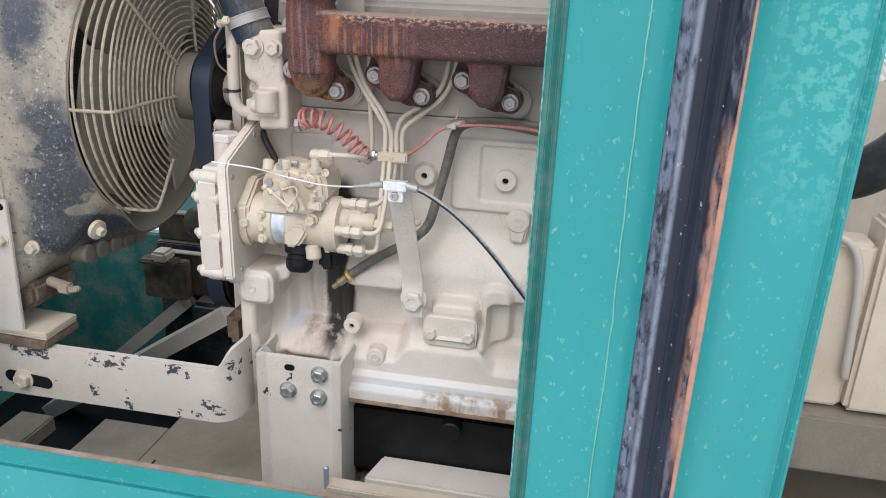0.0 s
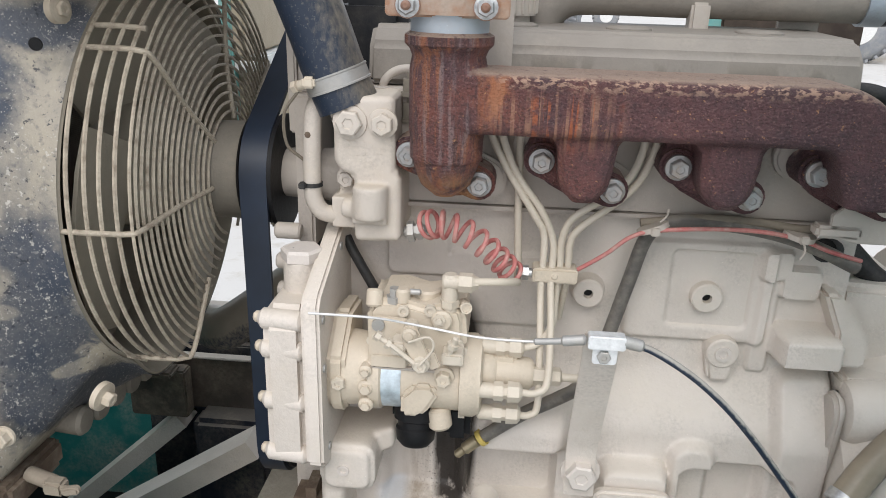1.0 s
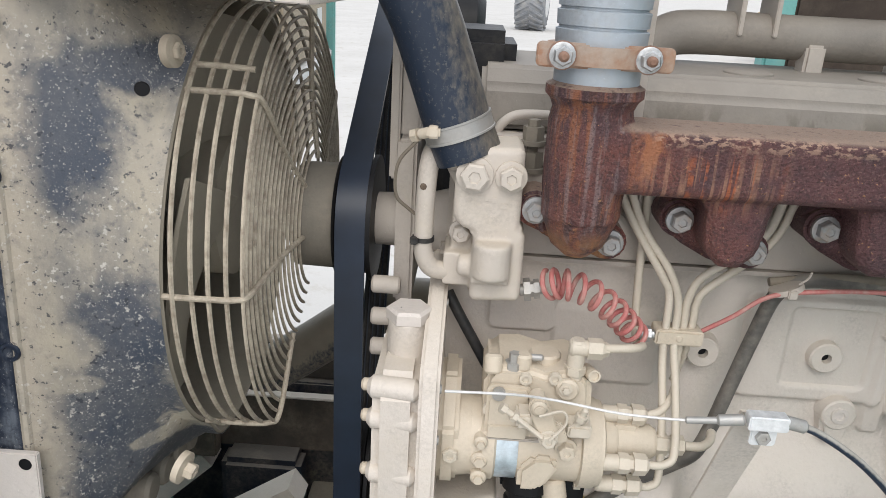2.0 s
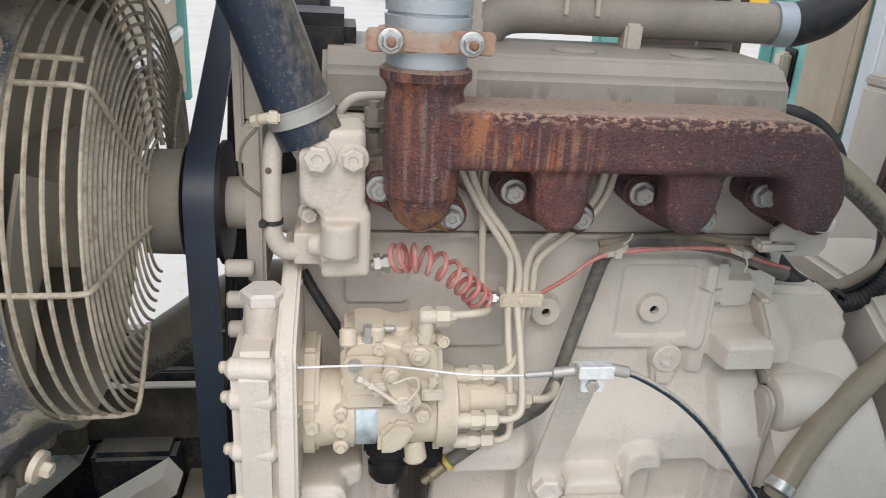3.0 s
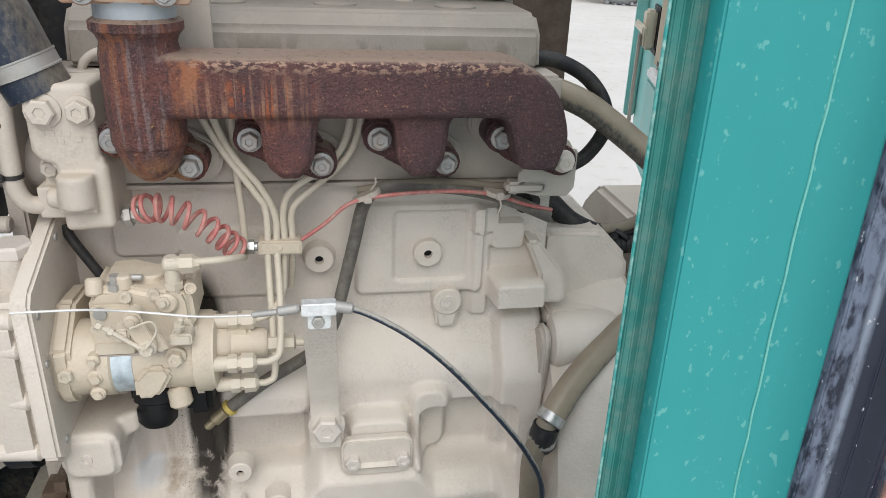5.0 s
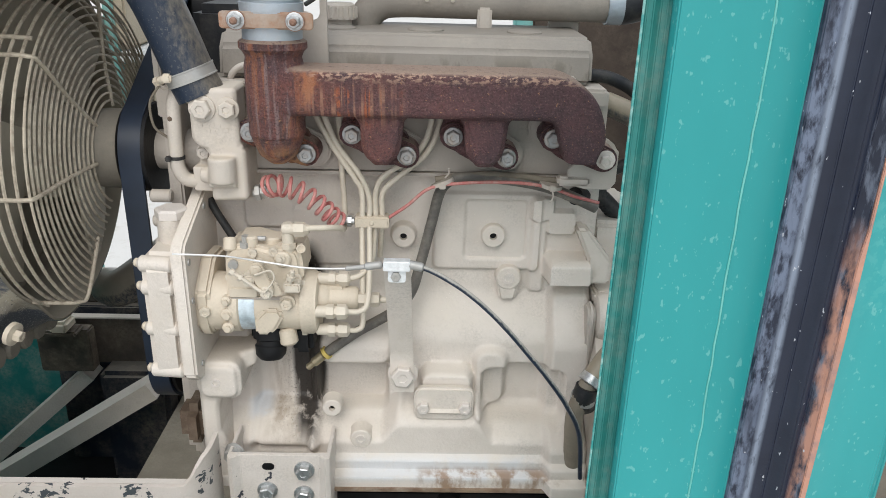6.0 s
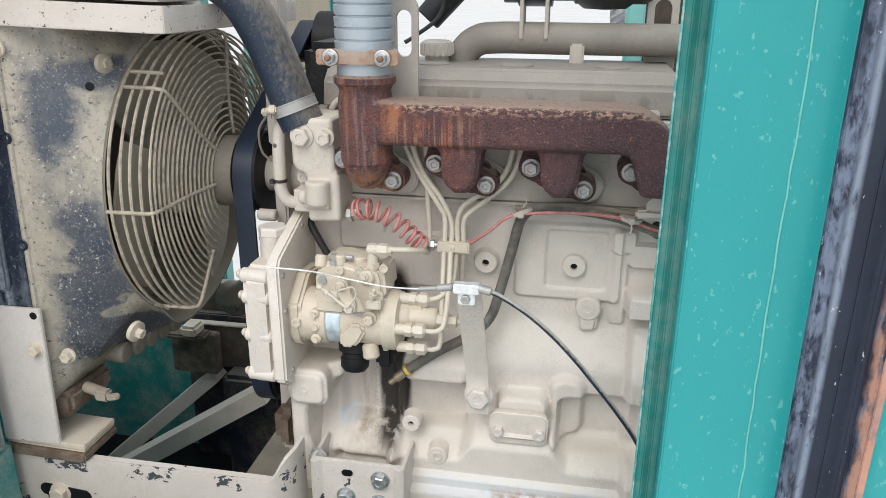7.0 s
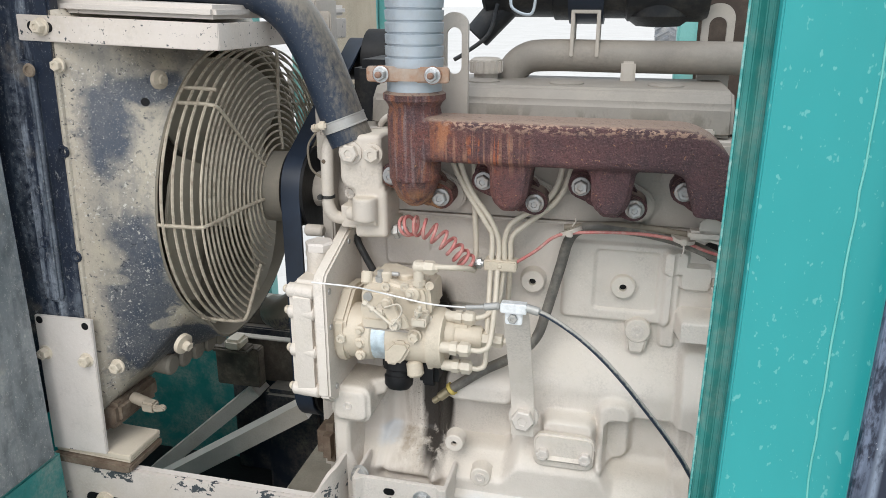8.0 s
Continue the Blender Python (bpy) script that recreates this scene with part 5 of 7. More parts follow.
for p in ((0.512, 0.150, 0.975), (0.425, 0.122, 0.945), (0.562, 0.240, 1.075)):
    part("tie", join(lathe(p, (0.5, 0.3, 0.6), [(-0.002, 0.0145), (-0.002, 0.0155), (0.003, 0.0155), (0.003, 0.0145)], 16), box(p[0] - 0.014, p[0] - 0.006, p[1] - 0.018, p[1] - 0.010, p[2] + 0.002, p[2] + 0.008, 0.001)), rubber, loom)

# black elbow where the hose ends
joint = thing("hose_elbow", "black rubber elbow below the dusty hose", "hose elbow", at=(0.3, -0.03, 0.74))
part("elbow", pipe([(0.304, -0.030, 0.782), (0.300, -0.030, 0.764), (0.308, -0.012, 0.746), (0.335, 0.030, 0.735)], 0.0152, 16), rubber, joint)
part("lower_clip", lathe((0.3005, -0.0295, 0.768), (-0.1, 0.15, -1), [(0, 0.0155), (0, 0.0165), (0.008, 0.0165), (0.008, 0.0155)], 24), steel_dull, joint)

# ---- bell housing and generator ----
generator = thing("generator", "beige generator bolted to the engine through a bell housing", "generator", at=(0.6, 0.12, 0.42))
bell = part("bell_housing", lathe((0.318, 0.18, 0.655), (1, 0, 0), [(0, 0.20), (0.004, 0.225), (0.03, 0.248), (0.08, 0.265), (0.104, 0.268), (0.112, 0.262), (0.113, 0)], 72), cream, generator, "dusty cast bell housing")
part("starter_nose", join(lathe((0.320, 0.045, 0.848), (1, 0, 0), [(0, 0.020), (0.003, 0.030), (0.010, 0.034), (0.075, 0.034), (0.085, 0.028), (0.09, 0)], 36), box(0.320, 0.410, 0.045, 0.12, 0.820, 0.882, 0.006, 3)), cream, bell)
part("bracket_ear", join(prism(slot((0.045, 0.790), (0.040, 0.850), 0.020), "x", 0.308, 0.319, 0.004, 3), rod((0.305, 0.045, 0.790), (0.322, 0.045, 0.790), 0.011)), cream_dull, bell)
part("mount_arm", prism([(0.286, 0.972), (0.302, 0.972), (0.338, 0.926), (0.338, 0.893), (0.305, 0.893), (0.305, 0.93)], "y", 0.048, 0.12, 0.004), cream, bell)
part("top_shoulder", prism([(0.315, 0.86), (0.315, 0.970), (0.392, 0.967), (0.428, 0.930), (0.432, 0.86)], "y", 0.085, 0.26, 0.008, 3), cream, bell)
part("plug", lathe((0.42, -0.052, 0.77), (0, -1, 0.3), [(0, 0.007), (0.003, 0.006), (0.003, 0)], 12), cream_dull, bell)
part("square_pad", box(0.303, 0.335, 0.035, 0.06, 0.750, 0.785, 0.004), cream_dull, bell)
part("adapter_cowl", prism([(-0.02, 0.692), (-0.02, 0.864), (-0.010, 0.878), (0.115, 0.945), (0.15, 0.952), (0.30, 0.952), (0.34, 0.92), (0.42, 0.80), (0.42, 0.692)], "x", 0.462, 0.60, 0.008, 3), cream, generator, "dusty folded cowl with a louvred grille")
part("foot", box(0.33, 0.45, -0.09, 0.06, 0.55, 0.70, 0.006), cream, generator)
grille = part("grille", frame_plate(rounded(0.474, 0.592, 0.698, 0.863, 0.010, 3), rounded(0.487, 0.580, 0.710, 0.850, 0.004, 3), "y", -0.030, -0.018), cream_warm, generator, "dusty cast grille")
# black sheet behind the slats stands in for the shaded inside
part("grille_dark", box(0.483, 0.584, -0.0225, -0.0215, 0.704, 0.854, 0), black_pit, grille)
for k in range(1, 4):
    z = 0.850 - 0.0370 * k
    part("slat", box(0.486, 0.581, -0.028, -0.022, z - 0.0035, z + 0.0035, 0.001), cream_warm, grille)
for k in range(1, 5):
    x = 0.487 + 0.093 * k / 5
    part("slat", box(x - 0.0024, x + 0.0024, -0.0285, -0.0225, 0.709, 0.851, 0.001), cream_warm, grille)
part("side_panel", join(box(0.60, 0.668, -0.005, 0.05, 0.692, 0.93, 0.006), box(0.668, 1.15, -0.018, 0.05, 0.695, 0.96, 0.006)), cream_warm, generator, "cream generator side panel")
bolt((0.712, -0.028, 0.795), (0, -1, 0), generator, cream_plate, 0.012, 0.008)
part("conduit", pipe([(0.600, -0.012, 0.935), (0.618, -0.014, 0.938), (0.635, -0.016, 0.925), (0.645, -0.018, 0.90), (0.652, -0.018, 0.85), (0.658, -0.018, 0.76), (0.660, -0.016, 0.745)], 0.0055, 10), cream_dull, generator, "bent steel conduit")
part("lifting_lug", frame_plate(rounded(0.574, 0.648, 0.915, 1.012, 0.014, 6), [(0.611 + 0.017 * math.cos(a), 0.971 + 0.021 * math.sin(a)) for a in (2 * math.pi * (k + 0.5) / 28 + 0.0 for k in range(28))], "y", 0.205, 0.216), cream_dull, generator)
part("stator_case", lathe((0.60, 0.22, 0.655), (1, 0, 0), [(0, 0.17), (0.01, 0.18), (0.58, 0.18), (0.60, 0.16), (0.60, 0)], 48), cream, generator)
whole("generator_beam", box(0.46, 1.28, -0.03, 0.02, 0.600, 0.688, 0.004), wood_dirty, "dirty brown steel beam under the generator", "beam")
whole("floor_cable", pipe([(0.585, -0.16, 0.545), (0.62, -0.12, 0.535), (0.68, -0.10, 0.548), (0.74, -0.09, 0.59), (0.80, -0.08, 0.64)], 0.006, 10), rubber, "black cable lying beside the beam", "cable")
whole("black_duct", pipe([(0.62, 0.10, 0.985), (0.66, 0.08, 1.005), (0.70, 0.06, 1.05), (0.74, 0.05, 1.12), (0.78, 0.05, 1.2)], 0.032, 16), rubber, "fat black rubber duct over the generator", "duct")
terminal = thing("terminal_box", "dull beige terminal box on the generator", "terminal box", at=(0.9, 0.48, 0.9))
part("case", box(0.707, 1.25, 0.42, 0.55, 0.72, 1.130, 0.005), cream_mid, terminal)
part("lid", box(0.712, 1.255, 0.405, 0.555, 1.130, 1.148, 0.004), cream_dull, terminal)
for p in ((0.733, 0.419, 0.961), (0.93, 0.419, 1.06)):
    part("rivet", lathe(p, (0, -1, 0), [(0, 0.006), (0.002, 0.005), (0.002, 0)], 12), black_pit, terminal)
whole("control_cabinet", box(0.765, 1.25, 0.40, 0.55, 1.150, 1.80, 0.01), black_pit, "black control cabinet above the terminal box", "cabinet")
notice = thing("warning_label", "white printed warning label with red heading on the terminal box", "label", at=(0.9, 0.418, 0.97))
part("sheet", box(0.827, 0.965, 0.4165, 0.4185, 0.888, 0.973, 0), paper, notice)
part("yellow_margin", box(0.824, 0.828, 0.4155, 0.4165, 0.888, 0.973, 0), yellow_plastic, notice)
for k in range(8):
    for q, w in ((0.833, 0.043), (0.881, 0.034)):
        part("print_line", box(q, q + w - 0.004 * ((k * 3) % 4), 0.4145, 0.416, 0.962 - 0.0088 * k, 0.9655 - 0.0088 * k, 0), print_dark, notice)
part("print_block", box(0.923, 0.960, 0.4145, 0.416, 0.893, 0.935, 0), print_red, notice)


def foil_sheet():
    """A heat shield of thin foil, dented in long slanting creases."""
    bm = bmesh.new()
    nu, nv = 110, 40
    a, b, c, e = Vector((0.458, 0.062, 1.114)), Vector((0.572, 0.055, 1.262)), Vector((0.536, 0.060, 1.062)), Vector((0.70, 0.050, 1.16))
    rows = []
    for j in range(nv + 1):
        v = j / nv
        row = []
        for i in range(nu + 1):
            u = i / nu
            p = a.lerp(b, u).lerp(c.lerp(e, u), v)
            w = u * 30 + 3.2 * noise.noise(Vector((u * 4, v * 2.5, 0.7))) + v * 1.5
            crease = (abs((w % 1.0) - 0.5) - 0.25) * 0.0030 * step(0.02, 0.2, v) * (0.5 + abs(noise.noise(Vector((u * 9, v * 4, 5.0)))) * 1.6) + noise.noise(Vector((u * 46, v * 12, 2.0))) * 0.0009
            p += Vector((-0.2, 1, 0.3)) * crease
            row.append(bm.verts.new(p))
        rows.append(row)
    for r, s in zip(rows, rows[1:]):
        for i in range(nu):
            bm.faces.new((r[i], r[i + 1], s[i + 1], s[i]))
    geom = bmesh.ops.extrude_face_region(bm, geom=bm.faces[:])
    for v in geom["geom"]:
        if isinstance(v, bmesh.types.BMVert):
            v.co += Vector((0.001, 0.0035, 0.001))
    return bm


shield = thing("heat_shield", "crinkled silver foil heat shield hanging loose", "heat shield", at=(0.56, 0.06, 1.04))
part("foil", foil_sheet(), foil_mat, shield)
part("hem", pipe([(0.452, 0.058, 1.112), (0.512, 0.055, 1.190), (0.576, 0.050, 1.268)], 0.0032, 8), rubber, shield, "dark rolled hem")
part("hem_strip", pipe([(0.459, 0.058, 1.109), (0.519, 0.055, 1.187), (0.583, 0.050, 1.265)], 0.0042, 8), foil_mat, shield, "bright folded hem")


# ---- radiator, shroud, fan, guard and belt ----
FY, FZ = 0.125, 1.05
radiator = thing("radiator", "dusty dark blue radiator with cream brackets, standing on the frame rail", "radiator", at=(-0.55, 0.12, 0.66))


def opening(a):
    """Radius and place of the fan opening's rim at an angle: tight on the near side, wide and set back on the far side."""
    far = step(55, 85, abs((math.degrees(a) + 180) % 360 - 180)) if math.sin(a) < 0 else step(75, 120, math.degrees(a))
    return 0.212 + 0.032 * far, -0.398 - 0.009 * far


def around(rows):
    """A closed loft of rings; each row gives (x, radius) at an angle about the fan's axis."""
    bm = bmesh.new()
    n = 120
    rings = []
    for row in rows:
        ring = []
        for k in range(n):
            a = 2 * math.pi * k / n
            x, r = row(a)
            ring.append(bm.verts.new((x, FY - math.cos(a) * r, FZ + math.sin(a) * r)))
        rings.append(ring)
    for p, q in zip(rings, rings[1:]):
        for k in range(n):
            bm.faces.new((p[k], p[(k + 1) % n], q[(k + 1) % n], q[k]))
    return bm


def shroud_loft():
    """Sheet cone from the rectangular core to the fan ring."""
    def square(a):
        cy, cz = -math.cos(a), math.sin(a)
        return min((0.228 if cy < 0 else 0.255) / max(abs(cy), 1e-6), (0.255 if cz > 0 else 0.285) / max(abs(cz), 1e-6))

    return around([lambda a: (-0.515, square(a)), lambda a: (-0.500, square(a)), lambda a: (opening(a)[1] - 0.017, opening(a)[0]), lambda a: (opening(a)[1], opening(a)[0])])


def ring_loft():
    """The rolled ring inside the shroud's opening."""
    return around([lambda a: (opening(a)[1] - 0.001, opening(a)[0] - 0.001), lambda a: (opening(a)[1] + 0.001, opening(a)[0] - 0.004), lambda a: (opening(a)[1] - 0.004, opening(a)[0] - 0.006), lambda a: (-0.48, opening(a)[0] - 0.006), lambda a: (-0.512, opening(a)[0] + 0.004)])


def shroud_material():
    """Navy paint scoured by a sandblast of dust, in broad patches."""
    m, nt, b = nodes_of("navy_sandblasted", 0.5, 0.0, 0.4)
    c = mix(nt, noise_mask(nt, 8, 0.3, 0.7), (0.042, 0.053, 0.075), (0.072, 0.083, 0.105))
    x, z = coordinate(nt, "X"), coordinate(nt, "Z")

    def lens(cx, cz, rx, rz, soft=1.1):
        """A soft oval of dust with a wandering edge."""
        acc = None
        for src, mid, rad in ((x, cx, rx), (z, cz, rz)):
            n = nt.nodes.new("ShaderNodeMath")
            n.operation = "SUBTRACT"
            nt.links.new(src, n.inputs[0])
            n.inputs[1].default_value = mid
            s = times(nt, n.outputs[0], 1 / rad)
            s = times(nt, s, s)
            if acc is None:
                acc = s
            else:
                p = nt.nodes.new("ShaderNodeMath")
                nt.links.new(acc, p.inputs[0])
                nt.links.new(s, p.inputs[1])
                acc = p.outputs[0]
        wander = nt.nodes.new("ShaderNodeMath")
        wander.operation = "MULTIPLY_ADD"
        wander.inputs[1].default_value = 1.5
        nt.links.new(noise_mask(nt, 42, 0.2, 0.8, 14.0, seed=cx * 9 + cz), wander.inputs[0])
        nt.links.new(acc, wander.inputs[2])
        r = nt.nodes.new("ShaderNodeMapRange")
        r.inputs["From Min"].default_value, r.inputs["From Max"].default_value = 1.75 + soft * 0.7, 1.75 - soft * 0.7
        nt.links.new(wander.outputs[0], r.inputs["Value"])
        return r.outputs["Result"]

    hollow = either(nt, lens(-0.463, 1.166, 0.033, 0.058, 0.6), lens(-0.422, 1.209, 0.038, 0.019, 0.6), lens(-0.425, 1.005, 0.040, 0.054, 0.6), lens(-0.437, 0.930, 0.048, 0.066, 0.6), lens(-0.440, 0.855, 0.046, 0.056, 0.6))
    fan_spill = either(nt, lens(-0.402, 0.888, 0.024, 0.033, 0.25), lens(-0.424, 0.884, 0.019, 0.011, 0.25))
    patchy = either(nt, times(nt, lens(-0.466, 1.000, 0.020, 0.018, 0.6), 0.85), times(nt, lens(-0.466, 0.964, 0.018, 0.008, 0.5), 0.6), fan_spill)
    grain = noise_mask(nt, 150, 0.15, 0.45, 8.0, seed=4.7)
    film = mix(nt, noise_mask(nt, 14, 0.3, 0.7, 6.0, seed=2.6), (0.44, 0.39, 0.30), (0.32, 0.29, 0.245))
    film = mix(nt, times(nt, noise_mask(nt, 20, 0.46, 0.62, 9.0, (1.6, 1, 0.6), 33.0), 0.55), film, (0.165, 0.165, 0.165))
    film = mix(nt, times(nt, noise_mask(nt, 34, 0.52, 0.68, 8.0, seed=15.0), 0.5), film, (0.20, 0.195, 0.185))
    dusted = mix(nt, times(nt, grain, 0.92), c, film)
    c = mix(nt, times(nt, times(nt, noise_mask(nt, 9, 0.40, 0.70, 6.0, seed=6.6), noise_mask(nt, 170, 0.2, 0.6, 6.0, seed=9.6)), 0.35), c, (0.34, 0.31, 0.27))
    c = mix(nt, hollow, dusted, c)
    c = mix(nt, patchy, c, film)
    edge = nt.nodes.new("ShaderNodeMapRange")
    edge.inputs["From Min"].default_value, edge.inputs["From Max"].default_value = -0.474, -0.494
    nt.links.new(x, edge.inputs["Value"])
    c = mix(nt, times(nt, edge.outputs["Result"], noise_mask(nt, 80, 0.30, 0.52, 8.0, seed=7.0)), c, (0.42, 0.37, 0.30))
    chips = times(nt, noise_mask(nt, 230, 0.60, 0.64, 4.0, seed=3.3), noise_mask(nt, 17, 0.42, 0.58, seed=4.0))
    c = mix(nt, times(nt, chips, 0.85), c, (0.55, 0.52, 0.47))
    fleck = nt.nodes.new("ShaderNodeMapRange")
    fleck.inputs["To Min"].default_value, fleck.inputs["To Max"].default_value = 0.2, 0.8
    nt.links.new(hollow, fleck.inputs["Value"])
    c = mix(nt, times(nt, noise_mask(nt, 560, 0.635, 0.68, 2.0, seed=13.3), fleck.outputs["Result"]), c, (0.50, 0.47, 0.42))
    c = mix(nt, times(nt, noise_mask(nt, 190, 0.62, 0.66, 4.0, seed=5.5), 0.85), c, (0.03, 0.034, 0.045))
    nt.links.new(c, b.inputs["Base Color"])
    bumps(nt, b, 120, 0.4, 0.0018)
    return m


shroud_mat = shroud_material()
shroud = part("shroud", shroud_loft(), shroud_mat, radiator, "sheet fan shroud, navy scoured by dust", 60)
part("fan_ring", ring_loft(), fan_dust, shroud, "dusty rolled ring round the fan", 60)
part("shroud_lip", join(rod((-0.503, -0.103, 0.775), (-0.503, -0.103, 1.243), 0.004, seg=8)), shroud_mat, shroud)
# holes are flat black discs, their inner shade painted on
for x, y, z in ((-0.461, -0.087, 1.041), (-0.434, -0.080, 1.022), (-0.4145, -0.064, 1.197), (-0.45, -0.083, 1.12)):
    part("hole", lathe((x, y + 0.001, z), (0.35, -1, 0), [(0, 0.0055), (0.0012, 0.005), (0.0014, 0)], 16), black_pit, shroud)
for x, y, z in ((-0.388, -0.066, 1.226), (-0.402, -0.040, 0.856)):
    d = (0.97, -0.20, 0.08 if z > 1 else -0.22)
    w = 0.0115 if z > 1 else 0.0150
    part("washer", lathe((x, y, z), d, [(-0.006, w), (0, w), (0.001, 0.009)], 24), fin_dust if z > 1 else cream_warm, shroud)
    bolt((Vector((x, y, z)) + Vector(d).normalized() * (0.005 if z > 1 else 0.010)), d, shroud, fin_dust if z > 1 else cream_warm, 0.011 if z > 1 else 0.013, 0.004 if z > 1 else 0.009)
part("core", box(-0.60, -0.515, -0.09, 0.34, 0.80, 1.27, 0.002), corrugated_red, radiator, "dark finned core")
fins = bmesh.new()
for k in range(210):
    z = 0.805 + 0.46 * k / 210
    vs = [fins.verts.new(c) for c in ((-0.512, -0.085, z), (-0.512, 0.335, z), (-0.5145, 0.335, z + 0.0010), (-0.5145, -0.085, z + 0.0010))]
    fins.faces.new(vs)
    ws = [fins.verts.new(c) for c in ((-0.5155, -0.085, z - 0.0004), (-0.5155, 0.335, z - 0.0004))]
    fins.faces.new((vs[1], vs[0], ws[0], ws[1]))
tagged(part("cooling_fin", fins, fin_dust, radiator, "dusty cooling fin of the core"), kind="stuff")
channel = part("side_channel", join(box(-0.605, -0.503, -0.106, -0.086, 0.77, 1.34, 0.003), prism(rounded(-0.560, -0.530, 0.93, 1.245, 0.013), "y", -0.114, -0.104, 0.004, 3), box(-0.612, -0.600, -0.115, -0.08, 0.74, 1.34, 0.003)), channel_mat, radiator, "pressed navy side channel, scuffed")
for x, z in ((-0.533, 1.233), (-0.506, 1.135), (-0.507, 0.997), (-0.568, 1.138), (-0.567, 0.996), (-0.545, 1.015)):
    part("hole_ring", lathe((x, -0.106 if abs(x + 0.54) > 0.02 else -0.114, z), (0, -1, 0), [(0, 0.0085), (0.0022, 0.0075), (0.0022, 0.005), (0.0004, 0.0045), (0.0004, 0)], 16), painted("dust_ring", (0.16, 0.12, 0.09), (0.24, 0.19, 0.14), (0.3, 0.25, 0.18), 0.5, 0.8, 80.0) if x == -0.533 else channel_mat, channel)
top = part("top_tank", join(box(-0.60, -0.47, -0.095, 0.345, 1.305, 1.43, 0.022, 4), box(-0.62, -0.30, -0.085, 0.34, 1.300, 1.316, 0.005)), cream_plate, radiator, "cream top tank")
brace = part("top_strap", join(prism([(-0.548, -0.107), (-0.300, -0.107), (-0.288, -0.100), (-0.285, -0.088), (-0.285, 0.30), (-0.2895, 0.30), (-0.2895, -0.086), (-0.293, -0.097), (-0.301, -0.1025), (-0.548, -0.1025)], "z", 1.2670, 1.2970, 0.0008)), cream_chipped, radiator, "cream flat strap bolted across the shroud")
# slot drawn as a black lozenge for its dark inside
part("slot", prism(slot((-0.527, 1.284), (-0.505, 1.2835), 0.006), "y", -0.1085, -0.1065, 0.0004), black_pit, brace)
bolt((-0.513, -0.120, 1.2840), (0, -1, 0), brace, cream_warm, 0.014, 0.009)
bolt((-0.500, -0.112, 1.240), (0, -1, 0), radiator, cream_warm, 0.012, 0.007)
foot = part("mount_plate", prism([(-0.579, 0.908), (-0.491, 0.912), (-0.491, 0.706), (-0.577, 0.702)], "y", -0.114, -0.108, 0.001), cream_plate, radiator, "flat cream mounting plate")
# plate holes: black discs in place of shaded openings
for x, z in ((-0.571, 0.902), (-0.5005, 0.902)):
    part("hole", lathe((x, -0.1138, z), (0, -1, 0), [(0, 0.0052), (0.0006, 0.0052), (0.0006, 0)], 16), black_pit, foot)
for x, z in ((-0.568, 0.854), (-0.504, 0.852), (-0.472, 0.838)):
    bolt((x, -0.124 if x < -0.49 else -0.105, z), (0, -1, 0), foot, cream_warm, 0.014, 0.009)
part("foot_flange", join(box(-0.577, -0.455, -0.112, -0.04, 0.7005, 0.7085, 0.001), box(-0.576, -0.456, -0.111, -0.04, 0.6960, 0.7004, 0.001)), cream_warm, radiator)
part("foot_pad", prism([(-0.578, 0.682), (-0.462, 0.682), (-0.452, 0.686), (-0.452, 0.6955), (-0.578, 0.6955)], "y", -0.118, -0.04, 0.002), pad_brown, radiator, "dirty brown rubber pad")
part("bottom_tank", prism([(-0.60, 0.728), (-0.50, 0.728), (-0.478, 0.745), (-0.478, 0.775), (-0.60, 0.775)], "y", -0.095, 0.0, 0.006), pad_brown, radiator)
drain = part("drain_tap", join(rod((-0.480, -0.06, 0.770), (-0.446, -0.07, 0.770), 0.008), box(-0.453, -0.432, -0.082, -0.066, 0.762, 0.778, 0.003), rod((-0.436, -0.076, 0.770), (-0.418, -0.083, 0.775), 0.0036), prism(slot((-0.426, 0.773), (-0.416, 0.776), 0.0045), "y", -0.087, -0.079, 0.002)), fin_dust, radiator, "sandy drain tap")
for k in range(5):
    y = 0.0 + 0.036 * k
    part("scallop", lathe((-0.455, y, 0.797 - 0.004 * k), (1, 0, 0), [(-0.04, 0.014), (0.002, 0.016), (0.006, 0.013), (0.007, 0)], 20), grey_dusty, radiator)

# the whole radiator leans a little towards its own side
radiator.location.x -= 0.0195
radiator.rotation_euler.y = radians(1.9)

hose = thing("radiator_hose", "thick dusty black radiator hose with a steel clamp", "hose", at=(-0.2, 0.02, 1.16))
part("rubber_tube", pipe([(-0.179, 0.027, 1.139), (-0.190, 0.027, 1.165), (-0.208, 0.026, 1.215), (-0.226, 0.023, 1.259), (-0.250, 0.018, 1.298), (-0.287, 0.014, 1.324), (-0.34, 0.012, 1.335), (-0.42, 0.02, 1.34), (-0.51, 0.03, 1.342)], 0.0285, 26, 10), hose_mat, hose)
clamp = part("clamp", lathe((-0.1868, 0.027, 1.156), (-0.35, -0.01, 0.93), [(0, 0.0284), (0, 0.0304), (0.0015, 0.0304), (0.002, 0.0297), (0.012, 0.0297), (0.0125, 0.0304), (0.014, 0.0304), (0.014, 0.0284)], 40), steel_dull, hose, "steel band hose clamp")
part("clamp_screw", join(rod((-0.221, 0.012, 1.157), (-0.206, 0.002, 1.163), 0.0045), lathe((-0.2265, 0.015, 1.155), (0.75, -0.4, 0.25), [(0, 0.0055), (0.006, 0.006), (0.006, 0)], 6), box(-0.214, -0.203, -0.004, 0.006, 1.157, 1.167, 0.002)), cream_warm, clamp)
